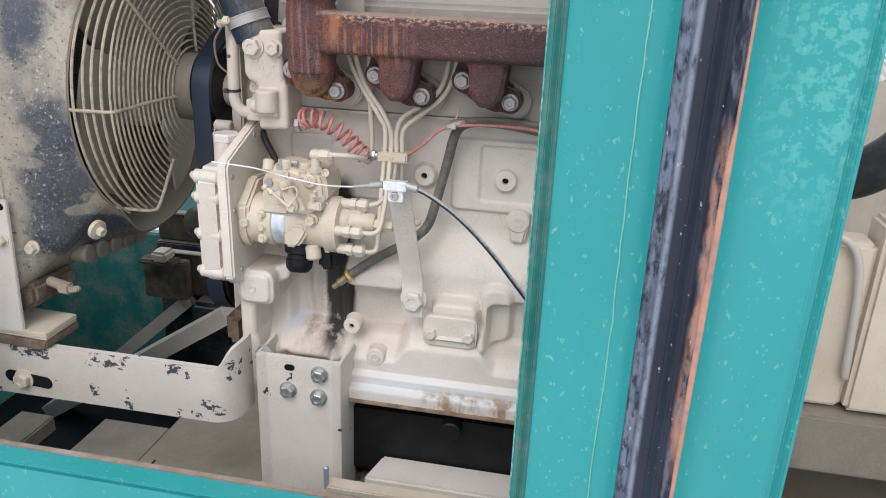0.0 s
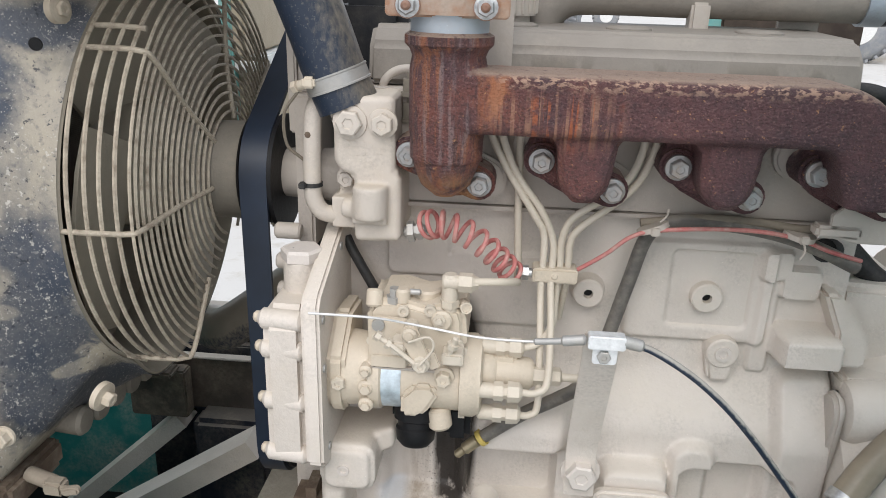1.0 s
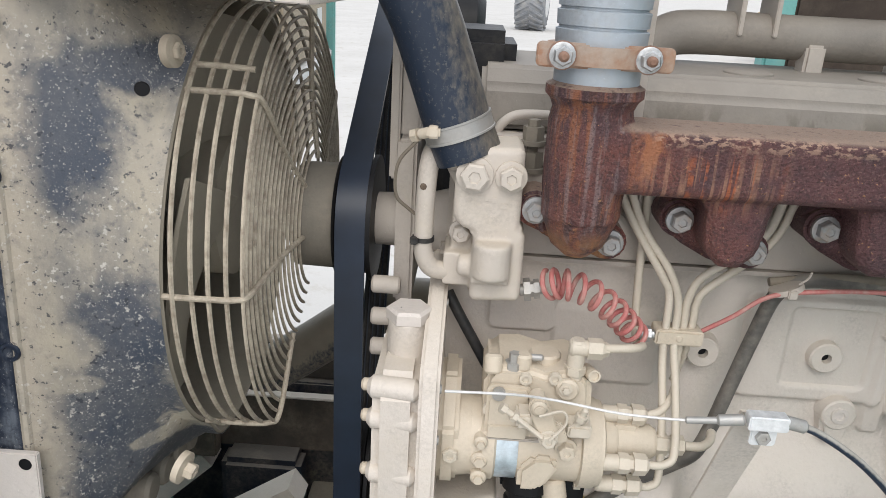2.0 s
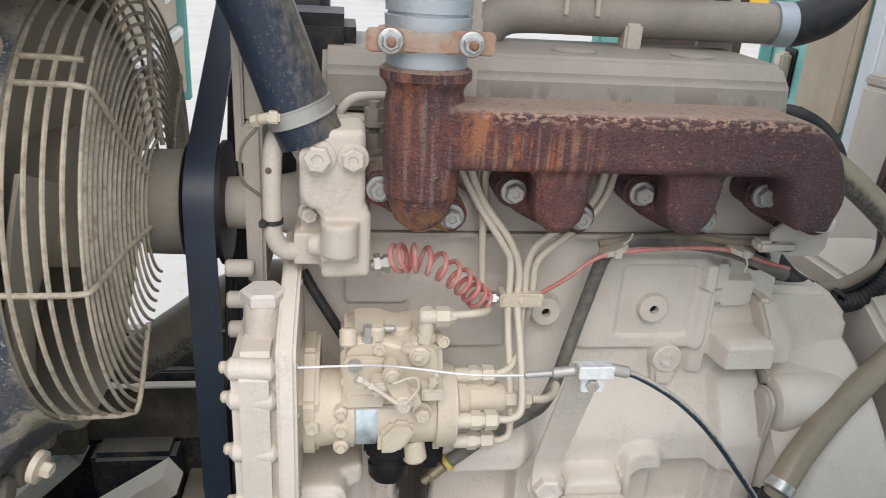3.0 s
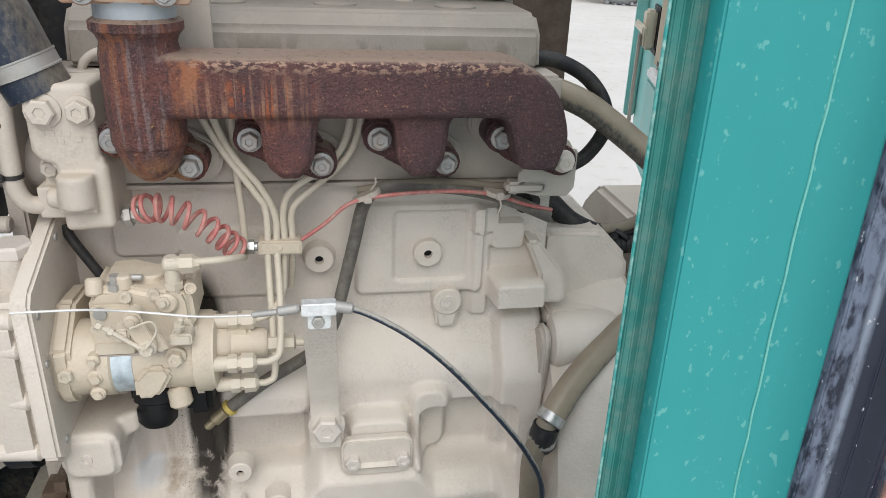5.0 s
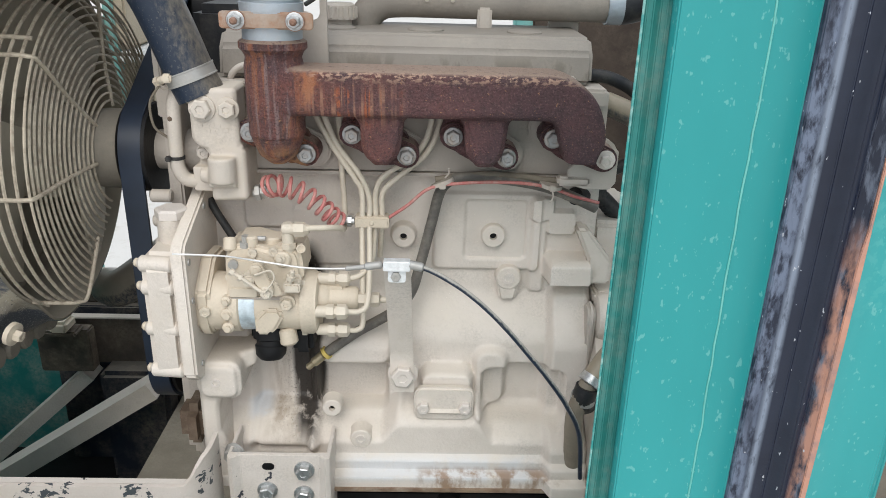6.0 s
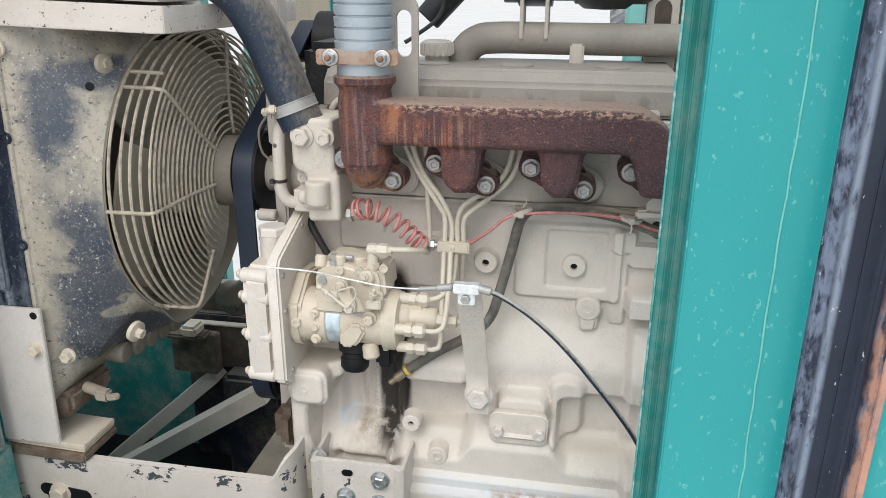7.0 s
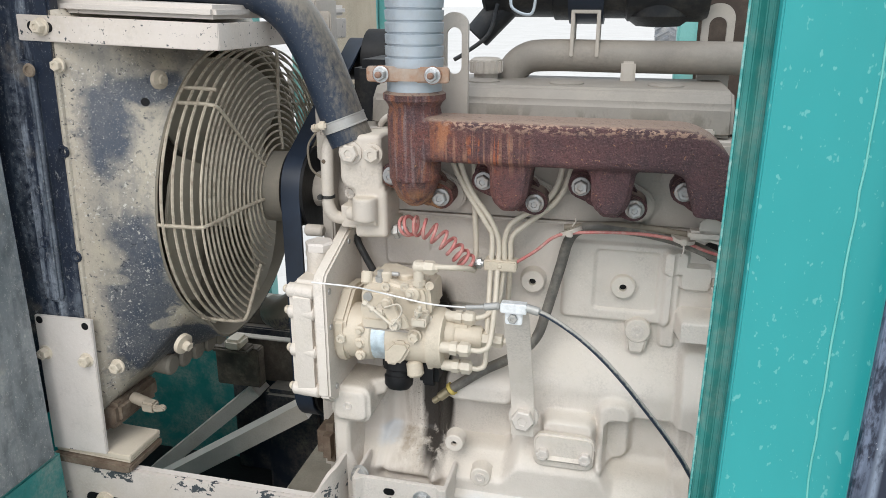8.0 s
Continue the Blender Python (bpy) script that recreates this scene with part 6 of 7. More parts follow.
whole("thin_wire_loop", pipe([(-0.222, 0.012, 1.152), (-0.238, 0.02, 1.13), (-0.240, 0.03, 1.10), (-0.230, 0.04, 1.085), (-0.218, 0.045, 1.075)], 0.0016, 6), hose_dusty, "thin dusty wire beside the radiator hose", "wire")

fan = thing("cooling_fan", "dusty grey cooling fan behind the wire guard", "fan", at=(-0.43, FY, FZ))
part("hub", lathe((-0.46, FY, FZ), (1, 0, 0), [(0, 0.07), (0.05, 0.07), (0.055, 0.06), (0.055, 0)], 36), fan_dust, fan)
for k in range(3):
    bm = bmesh.new()
    rows = []
    for j in range(9):
        s = j / 8
        r = 0.06 + 0.126 * s
        rows.append([])
        for i in range(9):
            u = (i / 8 - 0.5) * (1.75 - 0.04 * s)
            ang = 2 * math.pi * k / 3 + u - 0.45
            x = -0.420 + (i / 8 - 0.5) * 0.066 - 0.02 * (i / 8 - 0.5) ** 2
            rows[-1].append(bm.verts.new((x, FY - math.cos(ang) * r, FZ + math.sin(ang) * r)))
    for p, q in zip(rows, rows[1:]):
        for i in range(8):
            bm.faces.new((p[i], p[i + 1], q[i + 1], q[i]))
    ext = bmesh.ops.extrude_face_region(bm, geom=bm.faces[:])
    for v in ext["geom"]:
        if isinstance(v, bmesh.types.BMVert):
            v.co.x -= 0.004
    part("blade", bm, fan_dust, fan)

guard_mat = painted("guard_wire", (0.50, 0.44, 0.345), (0.40, 0.345, 0.27), (0.20, 0.16, 0.12), 0.9, 0.55, 40.0, specks=0.8)
guard = thing("fan_guard", "cream wire fan guard of concentric rings, dusty and rubbed", "fan guard", at=(-0.37, FY, FZ))
GR, GZ = 0.206, FZ - 0.007


def ring_arc(x, r, a0, a1, w=0.00165):
    n = max(10, int(abs(a1 - a0) / 4))
    pts = []
    for k in range(n + 1):
        a = radians(a0 + (a1 - a0) * k / n)
        pts.append(Vector((x, FY - math.cos(a) * r, GZ + math.sin(a) * r)))
    return sweep(pts, w, 6)


for x, a0 in ((-0.3965, -58), (-0.383, -56), (-0.370, -54), (-0.356, -52)):
    part("ring", ring_arc(x, GR + (0.004 if x < -0.39 else 0), a0, 215, 0.0021), guard_mat, guard)
for k in range(15):
    r = GR - 0.0015 - k * 0.0098
    part("ring", ring_arc(-0.344 + 0.012 * (k / 14) ** 1.5, r, -52 - k * 0.9, 215), guard_mat, guard)
for a, w in ((-1, 0), (44, 0), (51, 0.4), (100, 0), (150, 0), (205, 0), (-54, 1)):
    q = radians(a)
    c, s = -math.cos(q), math.sin(q)
    inner = 0.15 if w == 0.4 else 0.060
    pts = [(-0.410, FY + c * (GR + 0.002), GZ + s * (GR + 0.002)), (-0.375, FY + c * (GR + 0.002), GZ + s * (GR + 0.002)), (-0.350, FY + c * GR, GZ + s * GR), (-0.341, FY + c * (GR - 0.012), GZ + s * (GR - 0.012)), (-0.338, FY + c * 0.12, GZ + s * 0.12)]
    if w == 0:
        pts.append((-0.330, FY + c * inner, GZ + s * inner))
    part("bar", pipe(pts[:3] if w == 0.4 else pts, 0.0026, 8), guard_mat, guard)

drive = thing("fan_pulley", "dusty beige fan hub with a black pulley", "pulley", at=(-0.3, FY, FZ))
part("hub_drum", lathe((-0.345, 0.115, 1.05), (1, 0, 0), [(0, 0.045), (0.004, 0.052), (0.045, 0.053), (0.045, 0)], 40), grey_dusty, drive)
part("pulley_rim", lathe((-0.302, 0.115, 1.05), (1, 0, 0), [(0, 0.060), (0.003, 0.0625), (0.003, 0.056), (0.032, 0.056), (0.032, 0.0625), (0.0365, 0.0625), (0.0365, 0.03)], 48), black_pit, drive)
part("shaft_boss", lathe((-0.268, 0.115, 1.05), (1, 0, 0), [(0, 0.026), (0.05, 0.028), (0.08, 0.036), (0.08, 0)], 28), cream_dull, drive)
crank = thing("crank_pulley", "black grooved crank pulley", "pulley", at=(-0.285, 0.125, 0.75))
part("wheel", lathe((-0.300, 0.125, 0.745), (1, 0, 0), [(0, 0.05), (0.0, 0.062), (0.03, 0.062), (0.032, 0.066), (0.036, 0.066), (0.036, 0.0)], 40), black_pit, crank)
part("front_plate", box(-0.244, -0.226, 0.070, 0.30, 0.98, 1.14, 0.003), cream_dull, engine, "dusty front engine plate")
part("front_cover", box(-0.255, -0.195, 0.05, 0.30, 0.60, 0.79, 0.014), cream_dull, engine)
part("alternator_stay", join(box(-0.252, -0.243, 0.080, 0.155, 1.10, 1.315, 0.002), box(-0.2425, -0.225, 0.084, 0.10, 1.14, 1.30, 0.002)), cream_dull, engine, "upright dusty alternator bracket")
part("cover_lug", box(-0.245, -0.205, 0.0, 0.06, 0.655, 0.72, 0.014), pad_brown, engine)
for z in (0.94, 0.972, 1.005):
    part("front_stud", rod((-0.262, 0.052, z), (-0.235, 0.052, z), 0.0085), cream_dull, engine)


def belt_loop(x0=-0.298, x1=-0.270, top=0.3, mid=0.0, low=-1.0):
    pts = []

    def arc(c, r, a0, a1, n=14):
        for k in range(n + 1):
            a = radians(a0 + (a1 - a0) * k / n)
            pts.append((c[0] + r * math.cos(a), c[1] + r * math.sin(a)))

    arc((0.36, 1.215), 0.035, 60, 118)
    arc((0.118, 1.05), 0.0605, 120, 181)
    arc((0.125, 0.745), 0.0655, 181, 345)
    arc((0.36, 1.215), 0.035, -20, 50)
    bm = bmesh.new()
    n = len(pts)
    rows = []
    for k, (y, z) in enumerate(pts):
        y0, z0 = pts[k - 1]
        y1, z1 = pts[(k + 1) % n]
        t = Vector((y1 - y0, z1 - z0)).normalized()
        o = Vector((t.y, -t.x)) * -0.005
        rows.append([bm.verts.new((x, y + s * o.x, z + s * o.y)) for x, s in ((x0, mid), (x0 + 0.0012, top), (x1 - 0.0012, top), (x1, mid), (x1, low), (x0, low))])
    for k in range(n):
        p, q = rows[k], rows[(k + 1) % n]
        for i in range(6):
            j = (i + 1) % 6
            bm.faces.new((p[i], p[j], q[j], q[i]))
    return bm


belt = thing("drive_belt", "wide flat black drive belt round the pulleys", "belt", at=(-0.284, 0.12, 0.75))
part("band", belt_loop(), belt_mat, belt)
for k in range(4):
    part("rib", belt_loop(-0.2965 + 0.0066 * k, -0.2920 + 0.0066 * k, 0.75, 0.62, 0.3), rubber, belt)
alt = thing("charging_alternator", "dark charging alternator behind the belt", "alternator", at=(-0.25, 0.36, 1.2))
part("case", lathe((-0.30, 0.36, 1.215), (1, 0, 0), [(0, 0.03), (0.035, 0.03), (0.036, 0.055), (0.12, 0.055), (0.13, 0.04), (0.13, 0)], 32), black_pit, alt)
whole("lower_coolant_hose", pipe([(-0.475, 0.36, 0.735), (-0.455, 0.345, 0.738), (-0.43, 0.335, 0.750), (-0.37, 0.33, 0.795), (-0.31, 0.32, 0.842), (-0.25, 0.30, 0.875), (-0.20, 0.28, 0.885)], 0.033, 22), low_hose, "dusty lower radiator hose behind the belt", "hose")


# ---- skid, canopy and yard ----
ground = bmesh.new()
bmesh.ops.create_grid(ground, x_segments=40, y_segments=40, size=600)
structure("ground", ground, ground_mat, "pale dusty concrete yard, bright under the overcast sky", "ground")

skid = thing("frame_rail", "cream steel frame rail with chipped paint, bent at its end", "frame rail", at=(-0.4, 0.0, 0.52))


def bent_rail():
    """A flat rail face that turns back round its end."""
    out = [(-1.048, -0.112), (-0.214, -0.112)]
    for k in range(1, 7):
        a = radians(-90 + 15 * k)
        out.append((-0.214 + 0.038 * math.cos(a), -0.074 + 0.038 * math.sin(a)))
    out.append((-0.176, -0.045))
    bm = bmesh.new()
    n = len(out)
    cols = []
    for k, (x, y) in enumerate(out):
        a, b = out[max(k - 1, 0)], out[min(k + 1, n - 1)]
        t = Vector((b[0] - a[0], b[1] - a[1])).normalized()
        inn = Vector((-t.y, t.x)) * 0.006
        top = 0.6805 + (0.034 * step(-0.205, -0.176, x) if k > 1 else 0)
        cols.append([bm.verts.new((x, y, 0.594)), bm.verts.new((x, y, top)), bm.verts.new((x + inn.x, y + inn.y, top)), bm.verts.new((x + inn.x, y + inn.y, 0.594))])
    for p, q in zip(cols, cols[1:]):
        for i in range(4):
            j = (i + 1) % 4
            bm.faces.new((p[i], p[j], q[j], q[i]))
    bm.faces.new(cols[0])
    bm.faces.new(cols[-1][::-1])
    return soften(bm, 0.0015, 2)


part("rail", bent_rail(), cream_chipped, skid)
part("top_flange", box(-1.048, -0.200, -0.1055, -0.094, 0.6765, 0.6800, 0.001), cream_plate, skid)
bolt((-0.523, -0.124, 0.622), (0, -1, 0), skid, cream_warm, 0.022, 0.010)
# flat black lozenge, the slot's shade as colour
part("slot", prism(slot((-0.545, 0.625), (-0.485, 0.620), 0.010), "y", -0.1135, -0.1115, 0.0005), black_pit, skid)

mount = thing("engine_mount", "cream folded steel engine mount bracket with three zinc bolts", "mount bracket", at=(-0.1, -0.03, 0.43))
part("channel", prism([(-0.163, 0.01), (-0.163, -0.062), (-0.157, -0.066), (-0.147, -0.058), (-0.045, -0.058), (-0.036, -0.066), (-0.030, -0.062), (-0.030, 0.01), (-0.035, 0.01), (-0.035, -0.052), (-0.158, -0.052), (-0.158, 0.01)], "z", 0.416, 0.690, 0.001), cream_plate, mount)
for x, z in ((-0.064, 0.667), (-0.114, 0.634), (-0.066, 0.628)):
    bolt((x, -0.070, z), (0, -1, 0), mount, zinc, 0.018, 0.010)
# black patch paints the dark of the bracket's hole
part("hole", prism(slot((-0.114, 0.672), (-0.108, 0.672), 0.005), "y", -0.0592, -0.0578, 0), black_pit, mount)

tray = thing("battery_tray", "pale cream sheet tray beside the sump", "tray", at=(0.12, -0.05, 0.44))
part("lid", prism([(0.005, -0.062), (0.020, 0.0), (0.27, 0.0), (0.27, -0.062)], "z", 0.43, 0.50, 0.004), cream_plate, tray)
part("edge", box(-0.045, 0.27, -0.095, -0.070, 0.486, 0.498, 0.002), cream_warm, tray)
whole("mount_stud", join(rod((-0.045, -0.09, 0.49), (-0.045, -0.09, 0.53), 0.004)), tin, "threaded steel stud on the tray", "stud")

structure("floor", box(-0.42, 1.25, -0.30, 0.56, 0.395, 0.415, 0.002), floor_mat, "dirty sheet floor of the skid under the engine", "floor")
structure("floor_step", box(-0.555, -0.4205, -0.30, 0.10, 0.395, 0.413, 0.002), floor_mat, "dirty sheet plate beside the floor", "floor")
structure("trim", box(-0.70, -0.63, -0.30, 0.06, 0.40, 0.432, 0.003), floor_mat, "pale weathered cross member of the skid", "cross member")
# the pit's shadow is put into this floor as plain black
structure("floor_pit", box(-1.0, 1.25, -0.30, 0.56, 0.20, 0.24, 0.0), black_pit, "bottom of the skid, black for the pit's shade", "floor")
structure("floor_seam", box(-0.3935, -0.3905, -0.28, 0.0, 0.4145, 0.4165, 0), black_pit, "dark seam in the floor sheet", "seam")
structure("wall_near_base", box(-1.05, 1.3, -0.330, -0.302, 0.12, 0.648, 0.004), teal, "teal side of the skid base", "base rail")
structure("ledge_near_base", box(-1.05, 1.3, -0.331, -0.303, 0.6485, 0.6535, 0.002), teal, "teal top edge of the skid base", "trim")
structure("trim_near_base", box(-1.05, 1.3, -0.3028, -0.293, 0.6480, 0.6530, 0.001), painted("worn_edge", (0.20, 0.15, 0.12), (0.32, 0.27, 0.22), (0.40, 0.36, 0.30), 0.6, 0.7, 14.0), "brown worn top edge of the base", "trim")
# teal paint darkened for the shade inside the skid, under dust
dirty_shaded_teal = painted("dirty_shaded_teal", (0.026, 0.21, 0.20), (0.06, 0.29, 0.27), (0.40, 0.42, 0.38), 0.8, 0.5, 7.0)
structure("wall_far_lining", box(-0.68, 1.3, 0.520, 0.552, 0.24, 0.615, 0.003), navy, "dark blue lining of the far skid side", "lining")
structure("wall_far_base", box(-1.05, 1.3, 0.555, 0.583, 0.12, 0.62, 0.004), dirty_shaded_teal, "teal far side of the skid base", "base rail")
structure("wall_far_sill", join(box(-0.68, -0.22, 0.535, 0.553, 0.6155, 0.680, 0.003)), painted("brown_sill", (0.05, 0.042, 0.036), (0.08, 0.066, 0.055), (0.20, 0.16, 0.12), 0.5, 0.8, 8.0), "dark brown upstand of the far sill", "sill")
structure("trim_far_sill", box(-0.68, -0.22, 0.533, 0.556, 0.681, 0.686, 0.001), cream_dull, "pale top edge of the far sill", "trim")
structure("wall_left_base", box(-1.08, -1.05, -0.33, 0.583, 0.12, 0.70, 0.004), teal, "teal end of the skid base", "base rail")
structure("wall_right_base", box(1.3, 1.33, -0.33, 0.583, 0.12, 0.70, 0.004), teal, "teal end of the skid base", "base rail")

structure("wall_left_baffle", box(-0.640, -0.572, -0.302, -0.136, 0.706, 1.828, 0.004), baffle_mat, "stained dark steel baffle beside the radiator", "baffle")
structure("wall_left_sill", box(-0.640, -0.575, -0.302, -0.125, 0.5, 0.705, 0.003), dirty_shaded_teal, "grimy teal sill under the baffle", "sill")
structure("wall_left_panel", box(-1.05, -0.640, -0.330, -0.303, 0.654, 1.858, 0.004), teal, "teal canopy panel beside the radiator", "panel")

post = thing("canopy_post", "glossy teal folded steel canopy post with a scuffed rubber strip", "post", at=(0.38, -0.32, 0.65))
part("sheet", prism([(0.2637, -0.3003), (0.2626, -0.3108), (0.2610, -0.3200), (0.2625, -0.3265), (0.2680, -0.3290), (0.3100, -0.3290), (0.3220, -0.3297), (0.3310, -0.3320), (0.3390, -0.3365), (0.3450, -0.3430), (0.3495, -0.3530), (0.3960, -0.3760), (0.4020, -0.3640), (0.4120, -0.3500), (0.4260, -0.3385), (0.4450, -0.3315), (0.4650, -0.3290), (0.4930, -0.3285), (0.5010, -0.3230), (0.5040, -0.3050), (0.5080, -0.3035), (0.5140, -0.3065), (0.5185, -0.3045), (0.5195, -0.3000), (0.5165, -0.2985), (0.4930, -0.3000)], "z", 0.6545, 1.858, 0.0012), teal, post, sharp=25)
# lip colour holds both grime and the shade of its left-turned face
part("lip", prism([(0.2640, -0.3000), (0.2480, -0.2985), (0.2450, -0.3000), (0.2460, -0.3045), (0.2505, -0.3065), (0.2565, -0.3035), (0.2610, -0.3050), (0.2627, -0.3105)], "z", 0.6545, 1.858, 0.0008), painted("grimy_shaded_teal", (0.020, 0.150, 0.135), (0.035, 0.20, 0.18), (0.22, 0.26, 0.22), 0.5, 0.45, 16.0), post, "grimy rolled lip of the sheet, darkened for its shaded face")
strip = part("rubber_strip", prism([(0.3515, -0.3510), (0.3490, -0.3540), (0.3505, -0.3580), (0.3560, -0.3612), (0.3630, -0.3632), (0.3725, -0.3668), (0.3745, -0.3662), (0.3770, -0.3680), (0.3800, -0.3745), (0.3830, -0.3775), (0.3860, -0.3772), (0.3890, -0.3758), (0.3930, -0.3800), (0.3965, -0.3835), (0.3990, -0.3810), (0.3985, -0.3720)], "z", 0.66, 1.84, 0.0008, 2), seal_mat, post, "black rubber strip with pale scuffs")
part("primer_line", prism([(0.3968, 0.66), (0.3990, 0.66), (0.3999, 0.80), (0.4004, 0.90), (0.4008, 0.97), (0.4009, 1.05), (0.4005, 1.11), (0.4001, 1.145), (0.3997, 1.30), (0.3997, 1.60), (0.3982, 1.60), (0.3978, 1.13), (0.3958, 1.11), (0.3952, 0.98), (0.3958, 0.86)], "y", -0.3842, -0.376, 0.0006), painted("bare_primer", (0.52, 0.27, 0.19), (0.40, 0.22, 0.16), (0.16, 0.15, 0.17), 0.9, 0.7, 12.0), post, "strip of bare orange primer")
# pale bead paints the highlight along the lip, flecked with wear
part("worn_edge", pipe([(0.2447, -0.3015, 0.6545), (0.2447, -0.3015, 1.2), (0.2447, -0.3015, 1.858)], 0.0012, 6), painted("worn_lit_teal_edge", (0.05, 0.33, 0.31), (0.02, 0.22, 0.21), (0.45, 0.62, 0.58), 0.9, 0.4, 60.0), post, "pale worn edge of the lip, its highlight painted in")
run = []
for k in range(60):
    z = 0.66 + 1.15 * k / 59
    run.append(Vector((0.3275 + 0.004 * noise.noise(Vector((z * 6, 0, 0))) + 0.0015 * noise.noise(Vector((z * 40, 3, 0))), -0.3315, z)))
part("paint_run", sweep(run, 0.0008, 6), painted("pale_teal", (0.18, 0.52, 0.47), (0.12, 0.45, 0.40), (0.3, 0.5, 0.46), 0.3, 0.4, 30.0), post, "thin pale run in the paint")

# unseen end walls, added to close the interior; left one lowered for light
structure("wall_left_end", box(-1.08, -1.05, -0.33, 0.583, 0.70, 1.10, 0.004), dirty_shaded_teal, "unseen teal end wall added to close the canopy", "wall")
structure("wall_right_end", box(1.30, 1.33, -0.33, 0.583, 0.70, 1.86, 0.004), dirty_shaded_teal, "unseen teal end wall added to close the canopy", "wall")

# braces and cross members below the fan
for name, a, b, w, mat in (("diagonal_brace", (-0.862, 0.30, 0.2494), (-0.400, 0.30, 0.553), 0.017, cream), ("diagonal_brace", (-0.86, 0.42, 0.248), (-0.590, 0.46, 0.487), 0.015, cream)):
    a, b = Vector(a), Vector(b)
    d = (b - a).normalized()
    n = Vector((0, 1, 0)).cross(d)
    bm = bmesh.new()
    vs = [bm.verts.new(p + n * s + Vector((0, y, 0))) for p in (a, b) for s, y in ((-w, 0), (w, 0), (w, 0.05), (-w, 0.05))]
    for q in ((0, 1, 2, 3), (7, 6, 5, 4), (0, 4, 5, 1), (1, 5, 6, 2), (2, 6, 7, 3), (3, 7, 4, 0)):
        bm.faces.new([vs[k] for k in q])
    whole(name, soften(bm, 0.002), mat, "cream flat brace slanting up below the fan", "brace", "braces below the fan")
beam = thing("cross_beam", "dusty brown cross beam behind the fan guard", "beam", at=(-0.5, 0.5, 0.56))
part("web", box(-0.66, -0.20, 0.49, 0.50, 0.50, 0.604, 0.002), painted("brown_beam", (0.07, 0.058, 0.05), (0.11, 0.09, 0.075), (0.25, 0.20, 0.15), 0.6, 0.8, 8.0), beam)
part("flange", box(-0.66, -0.20, 0.482, 0.50, 0.6045, 0.6085, 0.001), cream, beam)
whole("beam_bracket", join(box(-0.668, -0.565, 0.44, 0.47, 0.508, 0.600, 0.003), box(-0.66, -0.575, 0.41, 0.45, 0.600, 0.612, 0.004)), painted("brown_bracket", (0.06, 0.05, 0.045), (0.12, 0.10, 0.08), (0.30, 0.24, 0.17), 0.6, 0.8, 14.0), "brown dusty bracket on the beam", "bracket")
whole("wedge_block", box(-0.622, -0.585, 0.40, 0.445, 0.6125, 0.636, 0.006), cream_warm, "sandy wedge on the bracket", "wedge")
# block added to fill the pit's dark shadow with navy
structure("wall_pit_dark_block", box(-0.56, -0.425, 0.44, 0.50, 0.24, 0.505, 0.01), navy, "dusty dark blue block added to darken the pit below the fan", "lining")

# far posts and open doors
structure("wall_far_post_mid", box(0.246, 0.280, 0.562, 0.600, 0.62, 1.828, 0.004), teal_far, "teal edge of the far middle canopy post", "post")
structure("wall_far_panel_mid", box(0.2805, 0.49, 0.566, 0.596, 0.62, 1.828, 0.004), painted("dark_brown_lining", (0.045, 0.034, 0.028), (0.07, 0.052, 0.042), (0.16, 0.13, 0.10), 0.5, 0.8, 8.0), "dark brown lined panel of the far side", "panel")
structure("wall_far_post_right", box(0.727, 0.815, 0.56, 0.60, 0.62, 1.828, 0.004), blue_grey, "pale blue-grey far canopy post", "post")
structure("wall_far_post_left", box(-0.68, -0.585, 0.56, 0.60, 0.62, 1.828, 0.004), teal_far, "teal far canopy post", "post")


def far_door(at, turn, w, side, lining, label, low=-0.03, rail=teal_far):
    """An open door hung on a far post; its inner face, with the lining, looks to the given side."""
    door = thing("canopy_door", label, "door", "open far doors", at=at)
    door.rotation_euler.z = radians(turn)

    def add(name, x0, x1, y0, y1, z0, z1, mat, tag="", soft=0.004):
        lo, hi = sorted((side * y0, side * y1))
        ob = part(name, box(x0, x1, lo, hi, z0, z1, soft), mat, None, tag)
        ob.parent = door
        return ob
    add("skin", 0, w, -0.02, 0.0, low - 0.025, 1.0, teal_far)
    add("lining", lining[0], lining[1], 0.001, 0.022, 0.19, 0.97, foam, "torn tan fibre lining")
    add("ledge", lining[0], lining[1], 0.001, 0.034, 0.165, 0.186, paper, "pale dusty ledge")
    add("stiffener", 0.02, lining[1], 0.001, 0.033, low, 0.163, rail)
    add("edge_fold", w - 0.022, w, 0.001, 0.030, 0.0, 1.0, teal_far)
    for z in (0.16, 0.78):
        add("hinge", -0.02, 0.03, -0.026, -0.0205, z, z + 0.09, cream_dull)
    return door, add


door, add = far_door((0.737, 0.612, 0.84), 73.2, 0.63, 1, (0.0, 0.255), "open teal door with torn tan lining and a rod latch")
# flat black sheet for the shade in the open recess
add("latch_recess", 0.385, 0.485, 0.001, 0.004, 0.19, 0.30, black_pit)
latch = add("latch", 0.405, 0.465, 0.005, 0.030, 0.20, 0.29, cream_warm, "beige rod latch", 0.006)
add("latch_bar", 0.36, 0.52, 0.031, 0.042, 0.238, 0.258, cream_warm)
add("latch_rod", 0.432, 0.448, 0.031, 0.040, 0.02, 0.237, cream_dull)
add("lining_tear", 0.12, 0.20, 0.0225, 0.0240, 0.197, 0.206, black_pit, "", 0)
door, add = far_door((-0.505, 0.612, 0.925), 94.3, 0.70, -1, (0.0, 0.575), "open teal door with rough tan fibre lining", 0.04, foam)
add("paper_tag", 0.40, 0.47, 0.0225, 0.0245, 0.245, 0.28, paper, "torn pale paper tag", 0)
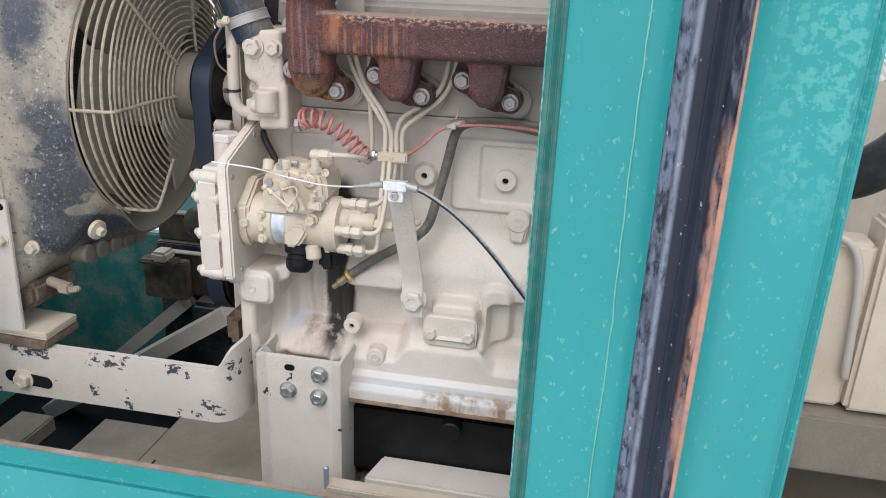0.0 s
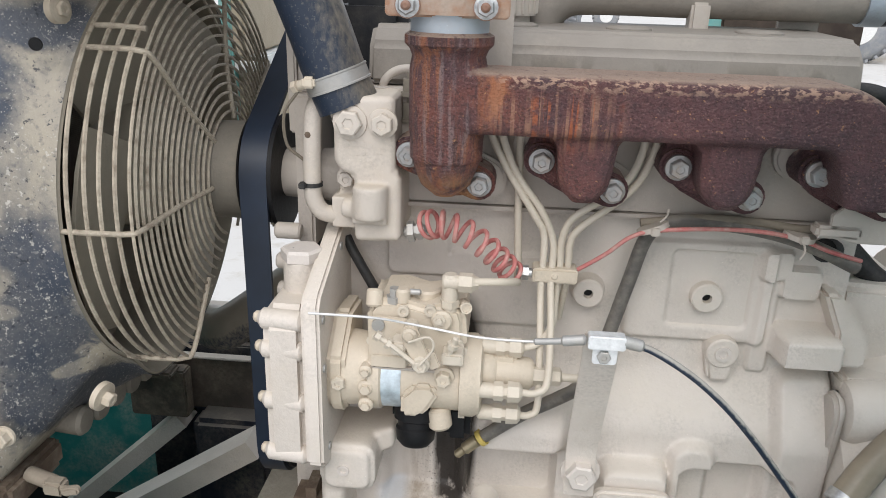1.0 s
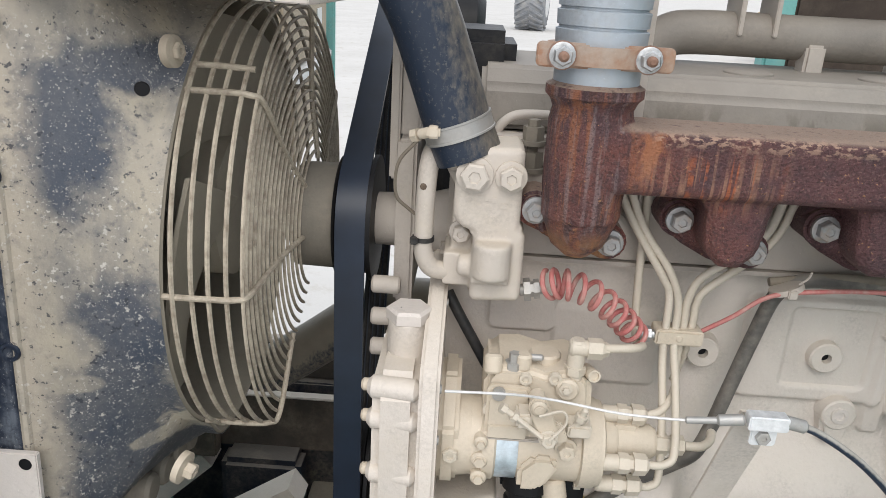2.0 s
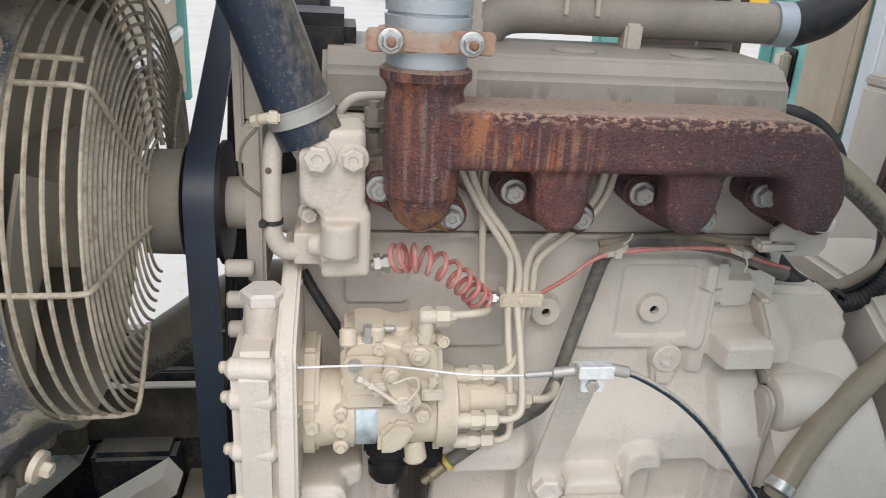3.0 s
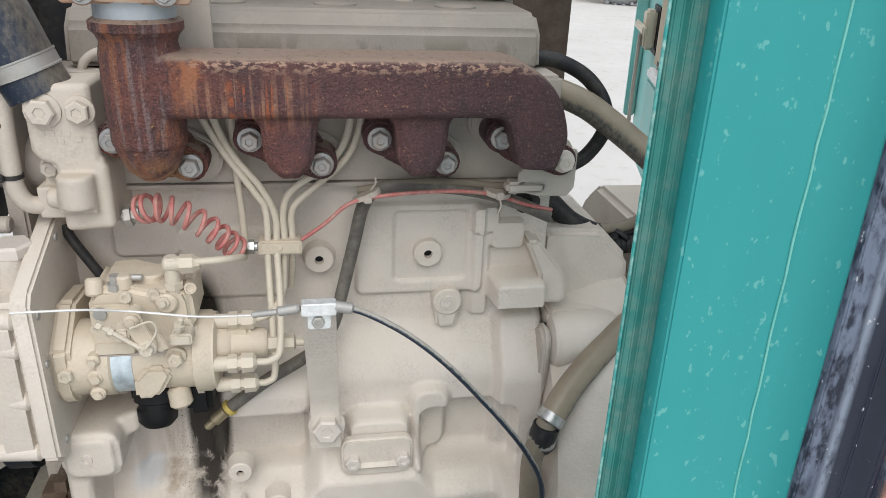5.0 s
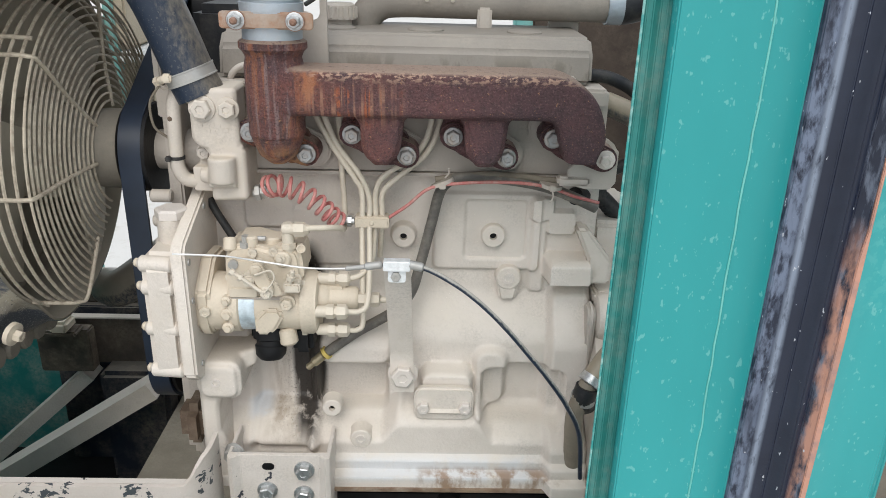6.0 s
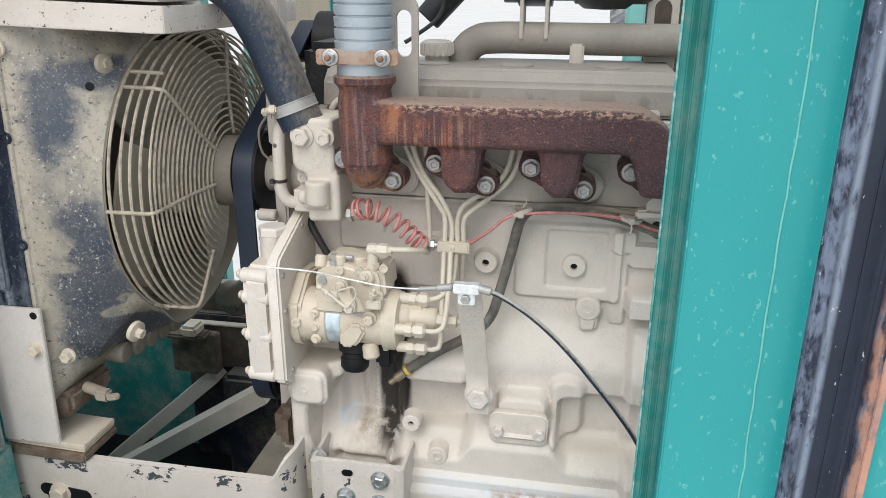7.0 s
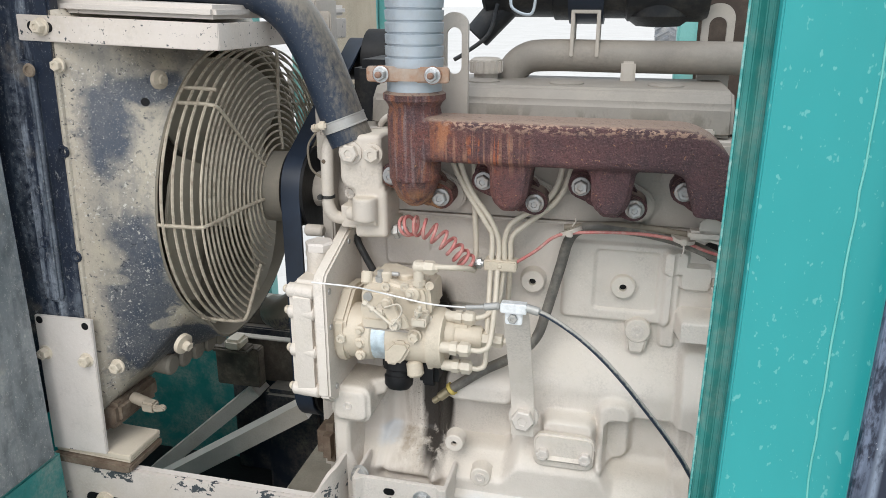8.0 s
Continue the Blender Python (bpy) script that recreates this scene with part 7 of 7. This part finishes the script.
add("channel", 0.580, 0.615, 0.001, 0.012, 0.06, 0.98, dirty_shaded_teal)
# recess shade painted as a black sheet here too
add("latch_recess", 0.63, 0.67, 0.001, 0.003, 0.10, 0.21, black_pit)
add("latch", 0.638, 0.664, 0.004, 0.022, 0.13, 0.18, cream_dull, "beige rod latch")

# machines across the yard


def far_wheel(x, y, r, w, turn):
    wheel = thing("loader_wheel", "large dusty black tyre standing in the yard, greyed for haze", "wheel", "yard wheels", at=(x, y, r))
    wheel.rotation_euler.z = radians(turn)
    tyre = part("tyre", lathe((0, -w / 2, 0), (0, 1, 0), [(0, r * 0.55), (0.01, r * 0.85), (w * 0.15, r * 0.97), (w * 0.3, r), (w * 0.7, r), (w * 0.85, r * 0.97), (w - 0.01, r * 0.85), (w, r * 0.55)], 48), tyre_mat, None)
    tyre.parent = wheel
    lugs = bmesh.new()
    for k in range(24):
        a = 2 * math.pi * k / 24
        for s in (-1, 1):
            m = Matrix.Rotation(a + s * 0.06, 4, "Y") @ Matrix.Translation((0, s * w * 0.24, r)) @ Matrix.Rotation(s * 0.5, 4, "Z") @ Matrix.Diagonal((r * 0.08, w * 0.5, r * 0.09, 1))
            bmesh.ops.create_cube(lugs, size=1, matrix=m)
    tread = part("tread_lug", lugs, tyre_mat, None)
    tread.parent = tyre
    rim = part("rim", lathe((0, -w / 2 - 0.01, 0), (0, 1, 0), [(0, r * 0.5), (0.02, r * 0.52), (0.03, r * 0.4), (0.08, r * 0.15), (0.08, 0)], 32), paper, None, "pale steel rim")
    rim.parent = wheel
    return wheel


far_wheel(1.35, 22, 0.75, 0.85, 78)
far_wheel(6.2, 14.2, 0.62, 0.45, -30)
far_wheel(2.5, 22, 0.36, 0.25, 0)
loader = thing("yellow_loader", "dusty yellow wheel loader parked in the yard", "loader", at=(6.6, 15, 0.6))
for name, bm, mat in (("chassis", box(-0.9, 1.9, -0.5, 0.5, 0.05, 0.55, 0.05), yellow_paint), ("engine_cover", box(0.4, 1.9, -0.45, 0.45, 0.5, 1.3, 0.12), yellow_paint), ("step", box(-1.05, -0.85, -0.55, -0.1, -0.25, -0.1, 0.02), tyre_mat), ("front_frame", box(-1.2, -0.85, -0.5, 0.4, -0.2, 0.4, 0.03), yellow_paint)):
    ob = part(name, bm, mat, None)
    ob.parent = loader
